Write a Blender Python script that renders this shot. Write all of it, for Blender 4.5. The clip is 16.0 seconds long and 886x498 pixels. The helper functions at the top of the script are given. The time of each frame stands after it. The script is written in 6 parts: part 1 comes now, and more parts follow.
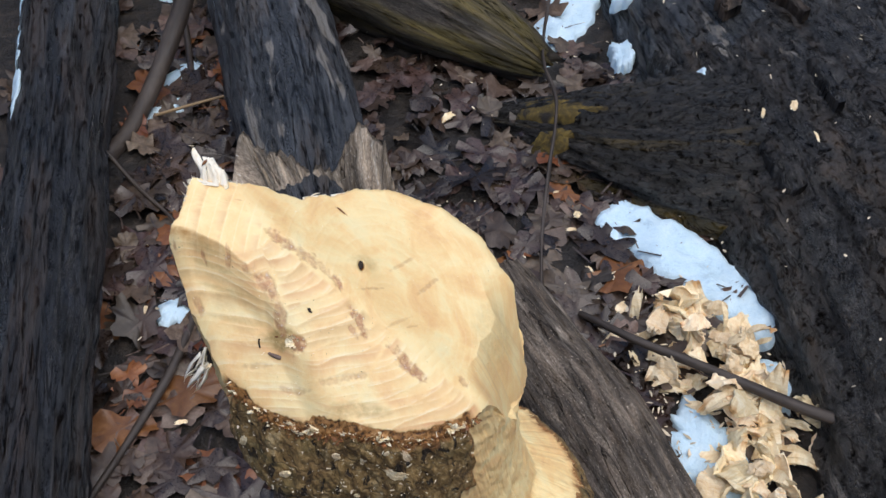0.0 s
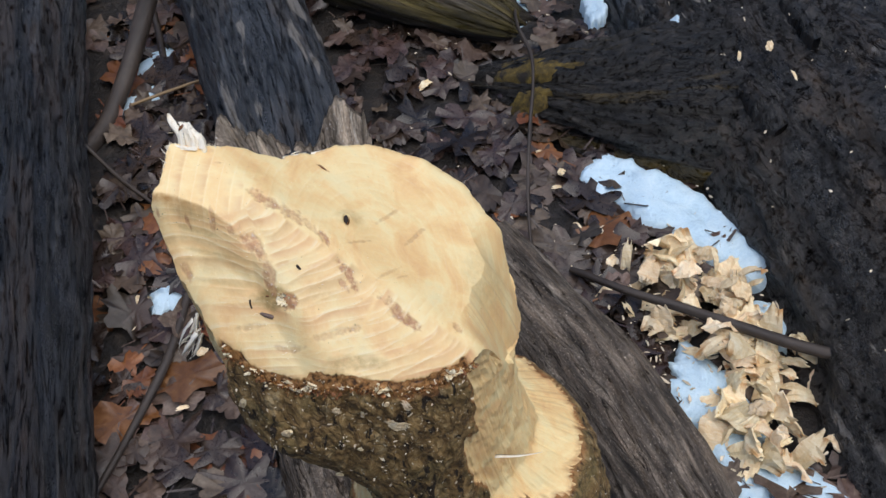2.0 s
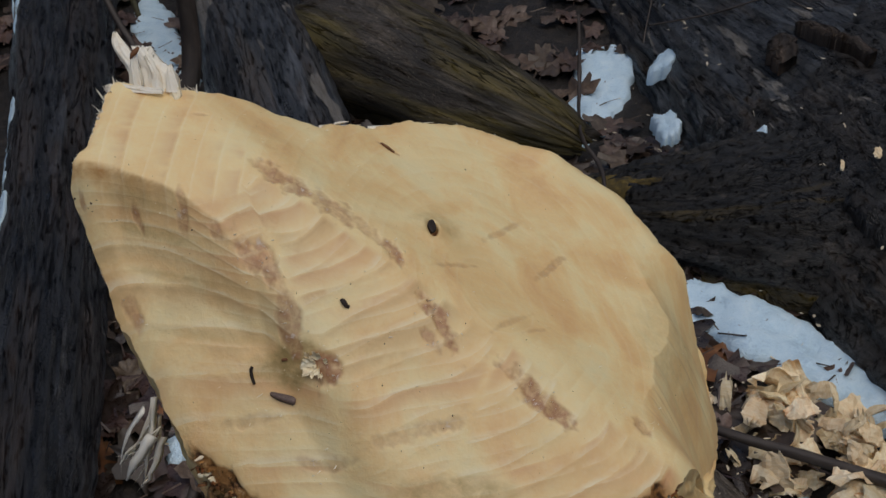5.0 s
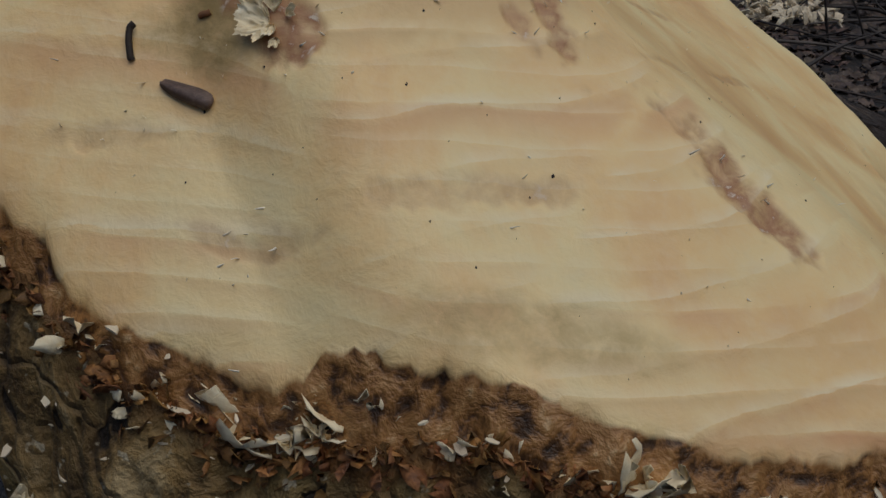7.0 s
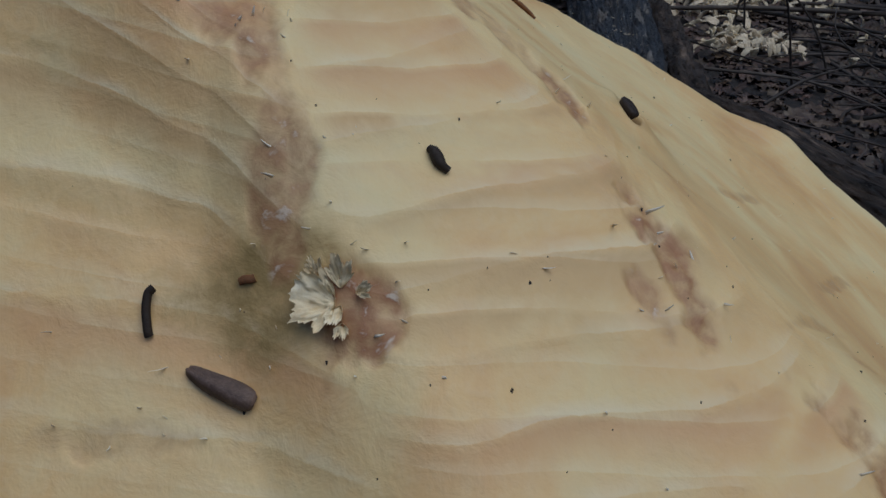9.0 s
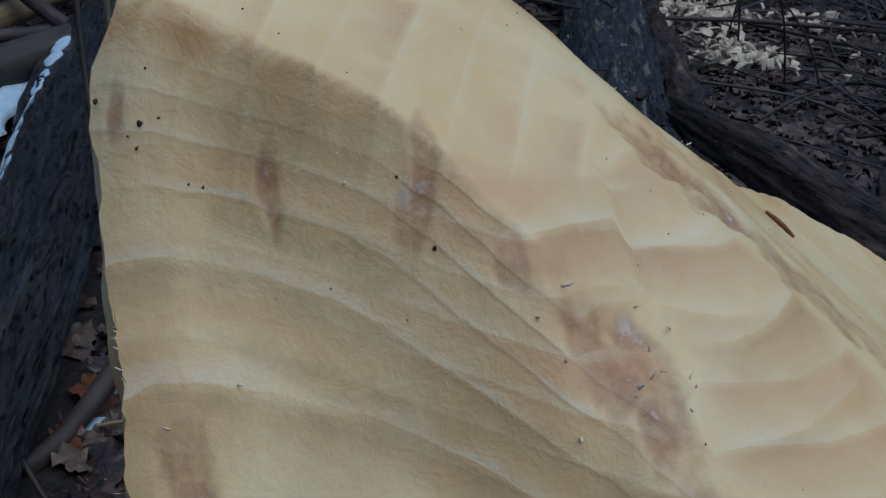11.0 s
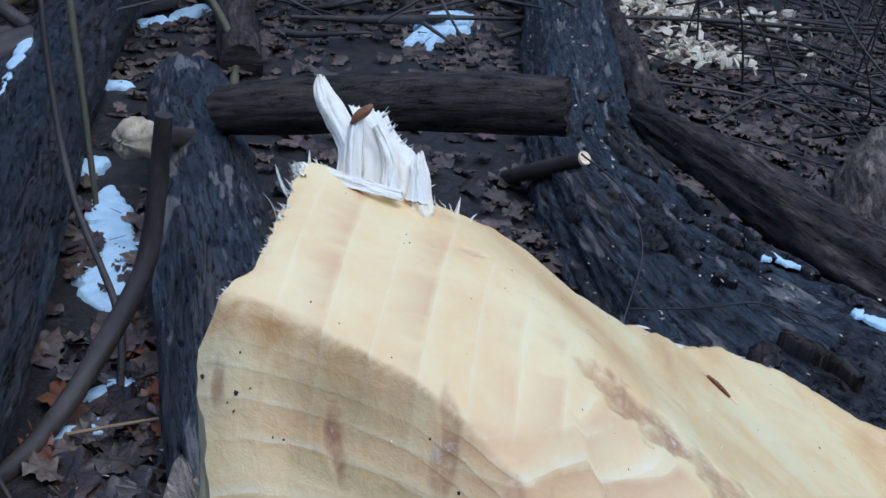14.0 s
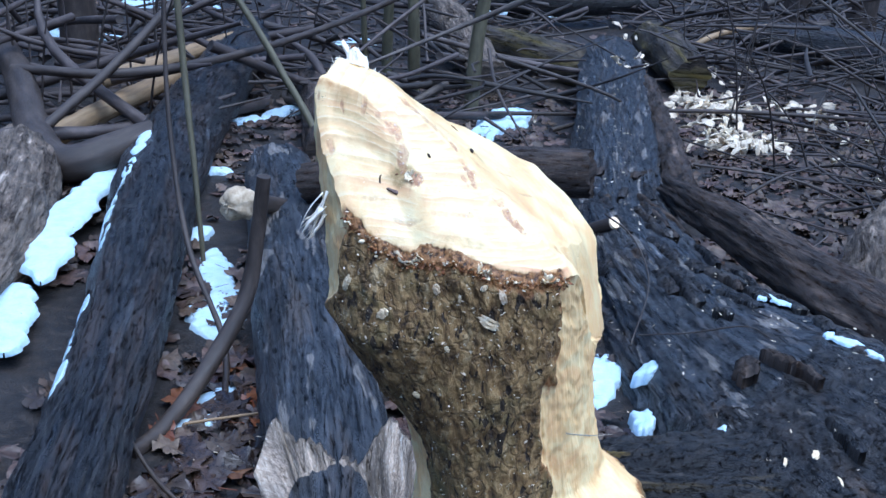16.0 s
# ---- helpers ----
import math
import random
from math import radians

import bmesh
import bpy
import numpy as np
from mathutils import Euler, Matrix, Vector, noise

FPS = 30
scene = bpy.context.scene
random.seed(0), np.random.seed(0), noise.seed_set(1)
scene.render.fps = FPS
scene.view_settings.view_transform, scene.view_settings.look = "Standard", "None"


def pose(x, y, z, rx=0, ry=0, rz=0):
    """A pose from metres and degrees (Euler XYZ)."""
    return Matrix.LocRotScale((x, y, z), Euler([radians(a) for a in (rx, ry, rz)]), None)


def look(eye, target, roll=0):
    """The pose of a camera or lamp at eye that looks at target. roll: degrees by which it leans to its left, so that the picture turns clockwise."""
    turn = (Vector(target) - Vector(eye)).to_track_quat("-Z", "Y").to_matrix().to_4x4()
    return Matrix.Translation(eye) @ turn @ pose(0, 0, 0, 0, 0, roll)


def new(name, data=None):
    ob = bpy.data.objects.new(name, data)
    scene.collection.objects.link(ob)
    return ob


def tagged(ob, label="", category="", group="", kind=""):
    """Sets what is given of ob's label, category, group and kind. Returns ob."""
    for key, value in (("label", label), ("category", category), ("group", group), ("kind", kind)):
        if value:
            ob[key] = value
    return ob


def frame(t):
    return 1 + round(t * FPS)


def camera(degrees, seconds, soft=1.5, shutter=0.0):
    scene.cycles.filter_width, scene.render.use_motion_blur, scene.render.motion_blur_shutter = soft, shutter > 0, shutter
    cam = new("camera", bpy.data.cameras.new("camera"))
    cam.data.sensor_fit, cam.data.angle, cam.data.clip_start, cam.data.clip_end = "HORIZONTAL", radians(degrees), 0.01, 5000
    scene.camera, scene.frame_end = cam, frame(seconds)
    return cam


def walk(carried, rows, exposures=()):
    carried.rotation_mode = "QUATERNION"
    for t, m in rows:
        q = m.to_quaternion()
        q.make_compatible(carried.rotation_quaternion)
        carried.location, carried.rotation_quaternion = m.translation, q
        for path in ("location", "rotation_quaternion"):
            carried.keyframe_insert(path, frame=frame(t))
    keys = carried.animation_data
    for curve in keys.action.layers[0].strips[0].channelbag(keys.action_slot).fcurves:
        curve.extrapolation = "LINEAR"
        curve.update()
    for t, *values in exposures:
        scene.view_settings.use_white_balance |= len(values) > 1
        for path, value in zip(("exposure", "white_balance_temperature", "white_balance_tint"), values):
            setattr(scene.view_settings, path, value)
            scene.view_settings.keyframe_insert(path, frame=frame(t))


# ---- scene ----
cam = camera(45.3, 16.0)
PATH = [
    (0, (0.01836, 0.03421, 1.35368), (0.00850, 1.39284, -0.11399), -0.09),
    (0.5, (0.01544, 0.02099, 1.35848), (-0.00487, 1.33241, -0.15141), -0.18),
    (1, (0.01298, 0.01596, 1.35527), (-0.01097, 1.31612, -0.16428), -1.00),
    (1.5, (0.01499, 0.01830, 1.34964), (0.00130, 1.32353, -0.16567), -2.55),
    (2, (0.01941, 0.02504, 1.34426), (0.02811, 1.34758, -0.15601), -3.90),
    (2.5, (0.02478, 0.02795, 1.34057), (0.05440, 1.36377, -0.14763), -4.27),
    (3, (0.03111, 0.03575, 1.32649), (0.06764, 1.38821, -0.14643), -6.46),
    (3.5, (0.01224, 0.04456, 1.30412), (0.02801, 1.41967, -0.14806), -7.75),
    (3.7, (0.00160, 0.05401, 1.28584), (0.00474, 1.44497, -0.15125), -7.68),
    (5.8, (-0.01618, 0.20694, 1.06504), (-0.08333, 1.82013, -0.11526), -4.46),
    (6, (-0.01498, 0.21181, 1.04793), (-0.08319, 1.84215, -0.10850), -3.69),
    (6.5, (-0.02897, 0.21508, 1.01824), (-0.09641, 1.93698, 0.00310), 0.97),
    (7, (-0.02867, 0.22232, 0.99556), (-0.10774, 2.01160, 0.10549), 1.50),
    (7.5, (-0.03440, 0.23924, 0.99884), (-0.10228, 2.04989, 0.15211), 2.95),
    (8, (-0.03101, 0.24690, 1.00037), (-0.09510, 2.06289, 0.16486), 3.09),
    (8.5, (-0.03606, 0.24969, 1.00480), (-0.07047, 2.05746, 0.14994), 3.56),
    (9, (-0.04445, 0.25773, 1.00861), (-0.04387, 2.06021, 0.14199), 4.46),
    (9.5, (-0.05384, 0.26810, 1.01434), (-0.03078, 2.06310, 0.13262), 5.47),
    (9.7, (-0.05754, 0.27145, 1.01667), (-0.03330, 2.06811, 0.13836), 5.54),
    (11.8, (-0.09251, 0.29524, 1.03309), (-0.04776, 2.09641, 0.16488), 7.12),
    (12, (-0.09423, 0.29932, 1.03517), (-0.06214, 2.09922, 0.16378), 6.58),
    (12.5, (-0.09670, 0.30656, 1.04165), (-0.04338, 2.10122, 0.16054), 7.11),
    (13, (-0.10177, 0.30585, 1.05028), (-0.02508, 2.09482, 0.15939), 7.57),
    (13.5, (-0.09725, 0.30268, 1.05562), (-0.00689, 2.09260, 0.16791), 7.49),
    (14, (-0.09102, 0.26899, 1.06314), (0.01933, 2.06349, 0.18702), 7.38),
    (14.2, (-0.08980, 0.24400, 1.06880), (0.07139, 2.03294, 0.18920), 8.21),
    (14.5, (-0.07068, 0.17782, 1.07676), (0.06662, 1.98394, 0.22876), 7.59),
    (14.8, (-0.04320, 0.07800, 1.08450), (0.10101, 1.89889, 0.26990), 7.07),
    (15, (-0.01420, -0.00476, 1.09863), (0.08433, 1.82461, 0.29632), 7.32),
    (15.5, (0.02044, -0.16102, 1.12197), (0.01131, 1.69061, 0.36607), 6.45),
    (16, (-0.01775, -0.18466, 1.12572), (-0.07505, 1.68434, 0.41611), 5.06),
]
EXPOSURES = ((0.0, 0.8, 6650, 10), (2.0, 0.66, 6600, 10), (3.7, 0.5, 6550, 10), (5.8, -0.52, 7250, 10), (8.0, -0.47, 6500, 6), (9.0, -0.5, 6150, 6), (11.8, -0.25, 5330, 6), (12.5, -0.03, 5330, 6), (13.5, 0.66, 5100, 8), (14.5, 0.38, 5150, 8), (15.0, 0.5, 4950, 8), (15.5, 1.3, 4970, 8), (16.0, 1.43, 4960, 8))
walk(cam, [(t, look(eye, target, roll)) for t, eye, target, roll in PATH], EXPOSURES)

# ---- light ----
SUN_EL, SUN_AZ = radians(74), radians(125)
world = bpy.data.worlds.new("overcast_sky")
scene.world = world
world.use_nodes = True
wn, wl = world.node_tree.nodes, world.node_tree.links
sky = wn.new("ShaderNodeTexSky")
sky.sky_type = "NISHITA"
sky.sun_disc = False
sky.sun_elevation, sky.sun_rotation = SUN_EL, SUN_AZ
sky.air_density, sky.dust_density, sky.ozone_density = 1.0, 0.8, 3.0
wl.new(sky.outputs[0], wn["Background"].inputs[0])
wn["Background"].inputs[1].default_value = 0.12
sun_data = bpy.data.lights.new("sun", "SUN")
sun_data.energy, sun_data.angle, sun_data.color = 1.5, radians(70), (1.0, 0.95, 0.88)
sun = new("sun", sun_data)
sun.matrix_world = look((math.sin(SUN_AZ) * 20 * math.cos(SUN_EL), math.cos(SUN_AZ) * 20 * math.cos(SUN_EL), 20 * math.sin(SUN_EL)), (0, 1, 0))

# ---- materials ----


def nodes_of(name):
    m = bpy.data.materials.new(name)
    m.use_nodes = True
    return m, m.node_tree.nodes, m.node_tree.links, m.node_tree.nodes["Principled BSDF"]


def ramp(nt, fac, stops, links):
    r = nt.new("ShaderNodeValToRGB")
    while len(r.color_ramp.elements) < len(stops):
        r.color_ramp.elements.new(0.5)
    for e, (p, c) in zip(r.color_ramp.elements, stops):
        e.position, e.color = p, (*c, 1)
    links.new(fac, r.inputs[0])
    return r.outputs[0]


def scaled(nt, links, coord, size):
    mp = nt.new("ShaderNodeMapping")
    mp.inputs["Scale"].default_value = size
    links.new(coord, mp.inputs["Vector"])
    return mp.outputs[0]


def noise_of(nt, links, vec, scale, detail=6, rough=0.6, warp=0.0):
    n = nt.new("ShaderNodeTexNoise")
    n.inputs["Scale"].default_value, n.inputs["Detail"].default_value = scale, detail
    n.inputs["Roughness"].default_value, n.inputs["Distortion"].default_value = rough, warp
    links.new(vec, n.inputs["Vector"])
    return n.outputs["Fac"]


def mixed(nt, links, fac, a, b, blend="MIX"):
    x = nt.new("ShaderNodeMix")
    x.data_type, x.blend_type = "RGBA", blend
    for sock, v in ((x.inputs[0], fac), (x.inputs[6], a), (x.inputs[7], b)):
        if isinstance(v, (int, float)):
            sock.default_value = v
        elif isinstance(v, tuple):
            sock.default_value = (*v, 1)
        else:
            links.new(v, sock)
    return x.outputs[2]


def maths(nt, links, op, a, b=0.0, clamp=False):
    x = nt.new("ShaderNodeMath")
    x.operation, x.use_clamp = op, clamp
    for sock, v in ((x.inputs[0], a), (x.inputs[1], b)):
        if isinstance(v, (int, float)):
            sock.default_value = v
        else:
            links.new(v, sock)
    return x.outputs[0]


def bumped(nt, links, height, strength, distance, shader, chain=None):
    b = nt.new("ShaderNodeBump")
    b.inputs["Strength"].default_value, b.inputs["Distance"].default_value = strength, distance
    links.new(height, b.inputs["Height"])
    if chain:
        links.new(chain, b.inputs["Normal"])
    links.new(b.outputs[0], shader.inputs["Normal"])
    return b.outputs[0]


def ranged(nt, links, fac, lo, hi, a=0.0, b=1.0):
    r = nt.new("ShaderNodeMapRange")
    for k, v in zip((1, 2, 3, 4), (lo, hi, a, b)):
        r.inputs[k].default_value = v
    links.new(fac, r.inputs[0])
    return r.outputs[0]


def surface(name, stops, scale, stretch=(1, 1, 1), rough=(0.5, 0.9), bump=0.6, bump_mm=3.0, fine=6.0, coord="Object", tint=0.0, blotch=None, spec=0.5, island=False):
    """A two-scale procedural surface; blotch: (colour, scale, low, high) lays a second colour in patches."""
    m, nt, ln, sh = nodes_of(name)
    tc = nt.new("ShaderNodeTexCoord")
    vec = scaled(nt, ln, tc.outputs[coord], stretch)
    big = noise_of(nt, ln, vec, scale, 7, 0.62, 0.4)
    small = noise_of(nt, ln, vec, scale * fine, 5, 0.65)
    both = maths(nt, ln, "ADD", maths(nt, ln, "MULTIPLY", big, 0.62), maths(nt, ln, "MULTIPLY", small, 0.38))
    col = ramp(nt, ranged(nt, ln, both, 0.3, 0.7), stops, ln)
    if blotch:
        c, s, lo, hi = blotch
        patch = noise_of(nt, ln, tc.outputs[coord], s, 4, 0.6, 0.6)
        col = mixed(nt, ln, ranged(nt, ln, patch, lo, hi), col, c)
    if tint:
        rnd = nt.new("ShaderNodeNewGeometry").outputs["Random Per Island"] if island else nt.new("ShaderNodeObjectInfo").outputs["Random"]
        hs = nt.new("ShaderNodeHueSaturation")
        ln.new(col, hs.inputs["Color"])
        ln.new(ranged(nt, ln, rnd, 0, 1, 1 - tint, 1 + tint), hs.inputs["Value"])
        w = nt.new("ShaderNodeTexWhiteNoise")
        w.noise_dimensions = "1D"
        ln.new(rnd, w.inputs["W"])
        ln.new(ranged(nt, ln, w.outputs["Value"], 0, 1, 0.5 - tint * 0.03, 0.5 + tint * 0.03), hs.inputs["Hue"])
        col = hs.outputs[0]
    ln.new(col, sh.inputs["Base Color"])
    ln.new(ranged(nt, ln, small, 0.3, 0.7, *rough), sh.inputs["Roughness"])
    sh.inputs["Specular IOR Level"].default_value = spec
    bumped(nt, ln, both, bump, bump_mm / 1000, sh)
    return m


def attribute(nt, name):
    at = nt.new("ShaderNodeAttribute")
    at.attribute_name = name
    return at.outputs["Fac"]


def wood_base(nt, ln):
    """Pale yellow wood with a soft pinkish cloud and fine grain."""
    obj = nt.new("ShaderNodeTexCoord").outputs["Object"]
    soft = noise_of(nt, ln, obj, 45, 5, 0.6, 0.5)
    grain = noise_of(nt, ln, obj, 900, 4, 0.6)
    mid = noise_of(nt, ln, scaled(nt, ln, obj, (1, 2.2, 1)), 110, 5, 0.6, 0.8)
    col = ramp(nt, ranged(nt, ln, soft, 0.28, 0.72), ((0.0, (0.77, 0.45, 0.195)), (0.38, (0.86, 0.585, 0.26)), (0.68, (0.89, 0.69, 0.345)), (1.0, (0.85, 0.71, 0.39))), ln)
    col = mixed(nt, ln, ranged(nt, ln, grain, 0.45, 0.8, 0, 0.18), col, (0.82, 0.74, 0.52))
    return obj, soft, grain, mid, col


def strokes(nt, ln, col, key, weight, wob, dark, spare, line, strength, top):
    """Tooth strokes across a running number: orange-brown tone and painted shade under each upper edge, fading down to
    a painted pale crest. Returns colour and height.
    """
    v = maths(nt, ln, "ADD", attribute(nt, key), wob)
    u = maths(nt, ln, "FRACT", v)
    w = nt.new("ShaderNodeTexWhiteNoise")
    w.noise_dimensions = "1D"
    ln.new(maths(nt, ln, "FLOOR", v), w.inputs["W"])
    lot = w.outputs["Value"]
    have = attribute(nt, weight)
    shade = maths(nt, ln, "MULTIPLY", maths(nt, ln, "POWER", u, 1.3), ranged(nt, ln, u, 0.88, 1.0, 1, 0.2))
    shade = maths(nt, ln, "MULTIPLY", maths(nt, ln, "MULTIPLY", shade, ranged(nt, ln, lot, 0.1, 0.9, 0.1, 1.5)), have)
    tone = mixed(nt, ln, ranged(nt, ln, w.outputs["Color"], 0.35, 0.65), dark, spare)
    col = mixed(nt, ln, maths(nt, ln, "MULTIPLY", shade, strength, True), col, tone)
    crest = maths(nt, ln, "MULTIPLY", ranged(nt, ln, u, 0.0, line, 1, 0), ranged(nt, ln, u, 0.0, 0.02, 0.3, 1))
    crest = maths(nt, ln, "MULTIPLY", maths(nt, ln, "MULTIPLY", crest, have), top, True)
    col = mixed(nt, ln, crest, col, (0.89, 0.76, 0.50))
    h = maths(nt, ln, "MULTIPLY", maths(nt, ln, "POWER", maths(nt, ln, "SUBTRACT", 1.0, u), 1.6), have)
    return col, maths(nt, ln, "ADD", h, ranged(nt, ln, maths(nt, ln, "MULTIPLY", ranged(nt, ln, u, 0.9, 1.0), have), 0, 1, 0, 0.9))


def face_wood(name):
    """The gnawed face: tooth strokes with painted shade on three facets, stains, damp and shade painted into hollows
    and under the brink, and the torn inner bark at the rim.
    """
    m, nt, ln, sh = nodes_of(name)
    obj, soft, grain, mid, col = wood_base(nt, ln)
    patch = noise_of(nt, ln, obj, 75, 4, 0.6, 0.4)
    fleck = noise_of(nt, ln, obj, 330, 4, 0.65, 0.3)
    wob = ranged(nt, ln, fleck, 0.3, 0.7, -0.025, 0.025)
    power = ranged(nt, ln, patch, 0.34, 0.62, 0.1, 0.78)
    seen = ranged(nt, ln, noise_of(nt, ln, scaled(nt, ln, obj, (0.5, 1, 1)), 150, 4, 0.6), 0.40, 0.62, 0.0, 0.85)
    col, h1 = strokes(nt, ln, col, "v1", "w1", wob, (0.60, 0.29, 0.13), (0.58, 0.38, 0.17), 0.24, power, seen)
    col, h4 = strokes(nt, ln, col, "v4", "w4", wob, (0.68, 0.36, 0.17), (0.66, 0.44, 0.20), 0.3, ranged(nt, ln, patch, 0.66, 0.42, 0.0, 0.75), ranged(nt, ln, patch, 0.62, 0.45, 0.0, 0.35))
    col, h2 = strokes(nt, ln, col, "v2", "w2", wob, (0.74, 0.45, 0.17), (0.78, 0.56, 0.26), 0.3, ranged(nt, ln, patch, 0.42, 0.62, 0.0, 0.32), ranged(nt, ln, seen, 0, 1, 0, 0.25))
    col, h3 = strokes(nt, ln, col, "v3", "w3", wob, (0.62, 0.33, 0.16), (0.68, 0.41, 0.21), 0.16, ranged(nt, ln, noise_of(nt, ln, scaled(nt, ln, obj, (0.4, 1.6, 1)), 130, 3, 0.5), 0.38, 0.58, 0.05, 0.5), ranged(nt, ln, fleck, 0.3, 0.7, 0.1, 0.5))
    frayed = ranged(nt, ln, fleck, 0.3, 0.7, 0.35, 1.35)
    # shade below the brink and in hollows is mixed in as colour
    for key, c, k in (("damp_shade", (0.43, 0.295, 0.115), 0.75), ("crease_shade", (0.52, 0.24, 0.065), 0.75), ("stain", (0.36, 0.155, 0.07), 0.85)):
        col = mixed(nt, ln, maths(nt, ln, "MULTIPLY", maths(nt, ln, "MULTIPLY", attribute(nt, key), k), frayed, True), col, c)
    white = maths(nt, ln, "MULTIPLY", attribute(nt, "stain"), ranged(nt, ln, fleck, 0.60, 0.68, 0, 0.8), True)
    col = mixed(nt, ln, white, col, (0.80, 0.72, 0.58))
    rind = attribute(nt, "rind")
    bark = ramp(nt, ranged(nt, ln, fleck, 0.28, 0.72), ((0.0, (0.012, 0.006, 0.003)), (0.3, (0.09, 0.040, 0.013)), (0.5, (0.29, 0.135, 0.042)), (0.75, (0.42, 0.22, 0.08)), (1.0, (0.62, 0.43, 0.23))), ln)
    col = mixed(nt, ln, ranged(nt, ln, rind, 0.25, 0.6), col, bark)
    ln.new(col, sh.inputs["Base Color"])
    ln.new(ranged(nt, ln, soft, 0.3, 0.7, 0.34, 0.6), sh.inputs["Roughness"])
    sh.inputs["Specular IOR Level"].default_value = 0.5
    first = bumped(nt, ln, maths(nt, ln, "ADD", maths(nt, ln, "ADD", h1, h3), maths(nt, ln, "ADD", maths(nt, ln, "MULTIPLY", h2, 0.35), maths(nt, ln, "MULTIPLY", h4, 0.3))), 0.16, 0.0003, sh)
    second = bumped(nt, ln, maths(nt, ln, "MULTIPLY", fleck, ranged(nt, ln, rind, 0, 1, 0.35, 2.0)), 0.55, 0.0010, sh, first)
    bumped(nt, ln, grain, 0.12, 0.0004, sh, second)
    return m


def cut_wood(name):
    """Fresh chewed wood of the neck and ledge."""
    m, nt, ln, sh = nodes_of(name)
    obj, soft, grain, mid, col = wood_base(nt, ln)
    col = mixed(nt, ln, ranged(nt, ln, mid, 0.55, 0.78, 0, 0.22), col, (0.66, 0.40, 0.20))
    col = mixed(nt, ln, maths(nt, ln, "MULTIPLY", attribute(nt, "rind"), ranged(nt, ln, mid, 0.35, 0.65, 0.2, 1.0), True), col, (0.34, 0.16, 0.06))
    ln.new(col, sh.inputs["Base Color"])
    ln.new(ranged(nt, ln, soft, 0.3, 0.7, 0.42, 0.68), sh.inputs["Roughness"])
    sh.inputs["Specular IOR Level"].default_value = 0.35
    first = bumped(nt, ln, mid, 0.4, 0.0014, sh)
    bumped(nt, ln, grain, 0.12, 0.0004, sh, first)
    return m


def stump_bark(name):
    m, nt, ln, sh = nodes_of(name)
    tc = nt.new("ShaderNodeTexCoord")
    obj = tc.outputs["Object"]
    up = scaled(nt, ln, obj, (1, 1, 0.6))
    big = noise_of(nt, ln, obj, 38, 5, 0.6, 0.6)
    mid = noise_of(nt, ln, up, 150, 5, 0.65, 0.7)
    fine = noise_of(nt, ln, obj, 600, 4, 0.6)
    v = nt.new("ShaderNodeTexVoronoi")
    v.feature = "DISTANCE_TO_EDGE"
    v.inputs["Scale"].default_value = 70
    wv = nt.new("ShaderNodeMix")
    wv.data_type = "VECTOR"
    wv.inputs[0].default_value = 0.02
    ln.new(up, wv.inputs[4])
    nz = nt.new("ShaderNodeTexNoise")
    nz.inputs["Scale"].default_value = 90
    ln.new(obj, nz.inputs["Vector"])
    ln.new(nz.outputs["Color"], wv.inputs[5])
    ln.new(wv.outputs[1], v.inputs["Vector"])
    dash = noise_of(nt, ln, scaled(nt, ln, obj, (1, 1, 0.4)), 190, 3, 0.5, 0.4)
    crack = maths(nt, ln, "MAXIMUM", maths(nt, ln, "MULTIPLY", ranged(nt, ln, v.outputs["Distance"], 0.0, 0.07, 1, 0), 0.45), ranged(nt, ln, dash, 0.61, 0.645))
    col = ramp(nt, ranged(nt, ln, mid, 0.3, 0.7), ((0.0, (0.035, 0.020, 0.009)), (0.4, (0.175, 0.102, 0.034)), (0.7, (0.31, 0.195, 0.072)), (1.0, (0.44, 0.32, 0.16))), ln)
    col = mixed(nt, ln, ranged(nt, ln, big, 0.5, 0.68, 0, 0.6), col, (0.17, 0.14, 0.05))
    col = mixed(nt, ln, maths(nt, ln, "MULTIPLY", crack, 0.92), col, (0.012, 0.007, 0.004))
    crumb = noise_of(nt, ln, obj, 420, 3, 0.5, 0.3)
    col = mixed(nt, ln, ranged(nt, ln, crumb, 0.665, 0.70, 0, 0.8), col, (0.52, 0.44, 0.30))
    col = mixed(nt, ln, maths(nt, ln, "MULTIPLY", attribute(nt, "rind"), ranged(nt, ln, mid, 0.35, 0.65, 0.35, 1.1), True), col, (0.33, 0.145, 0.045))
    ln.new(col, sh.inputs["Base Color"])
    ln.new(ranged(nt, ln, fine, 0.3, 0.7, 0.6, 0.95), sh.inputs["Roughness"])
    h = maths(nt, ln, "SUBTRACT", maths(nt, ln, "ADD", mid, maths(nt, ln, "MULTIPLY", fine, 0.35)), maths(nt, ln, "MULTIPLY", crack, 0.5))
    bumped(nt, ln, h, 0.9, 0.003, sh)
    return m


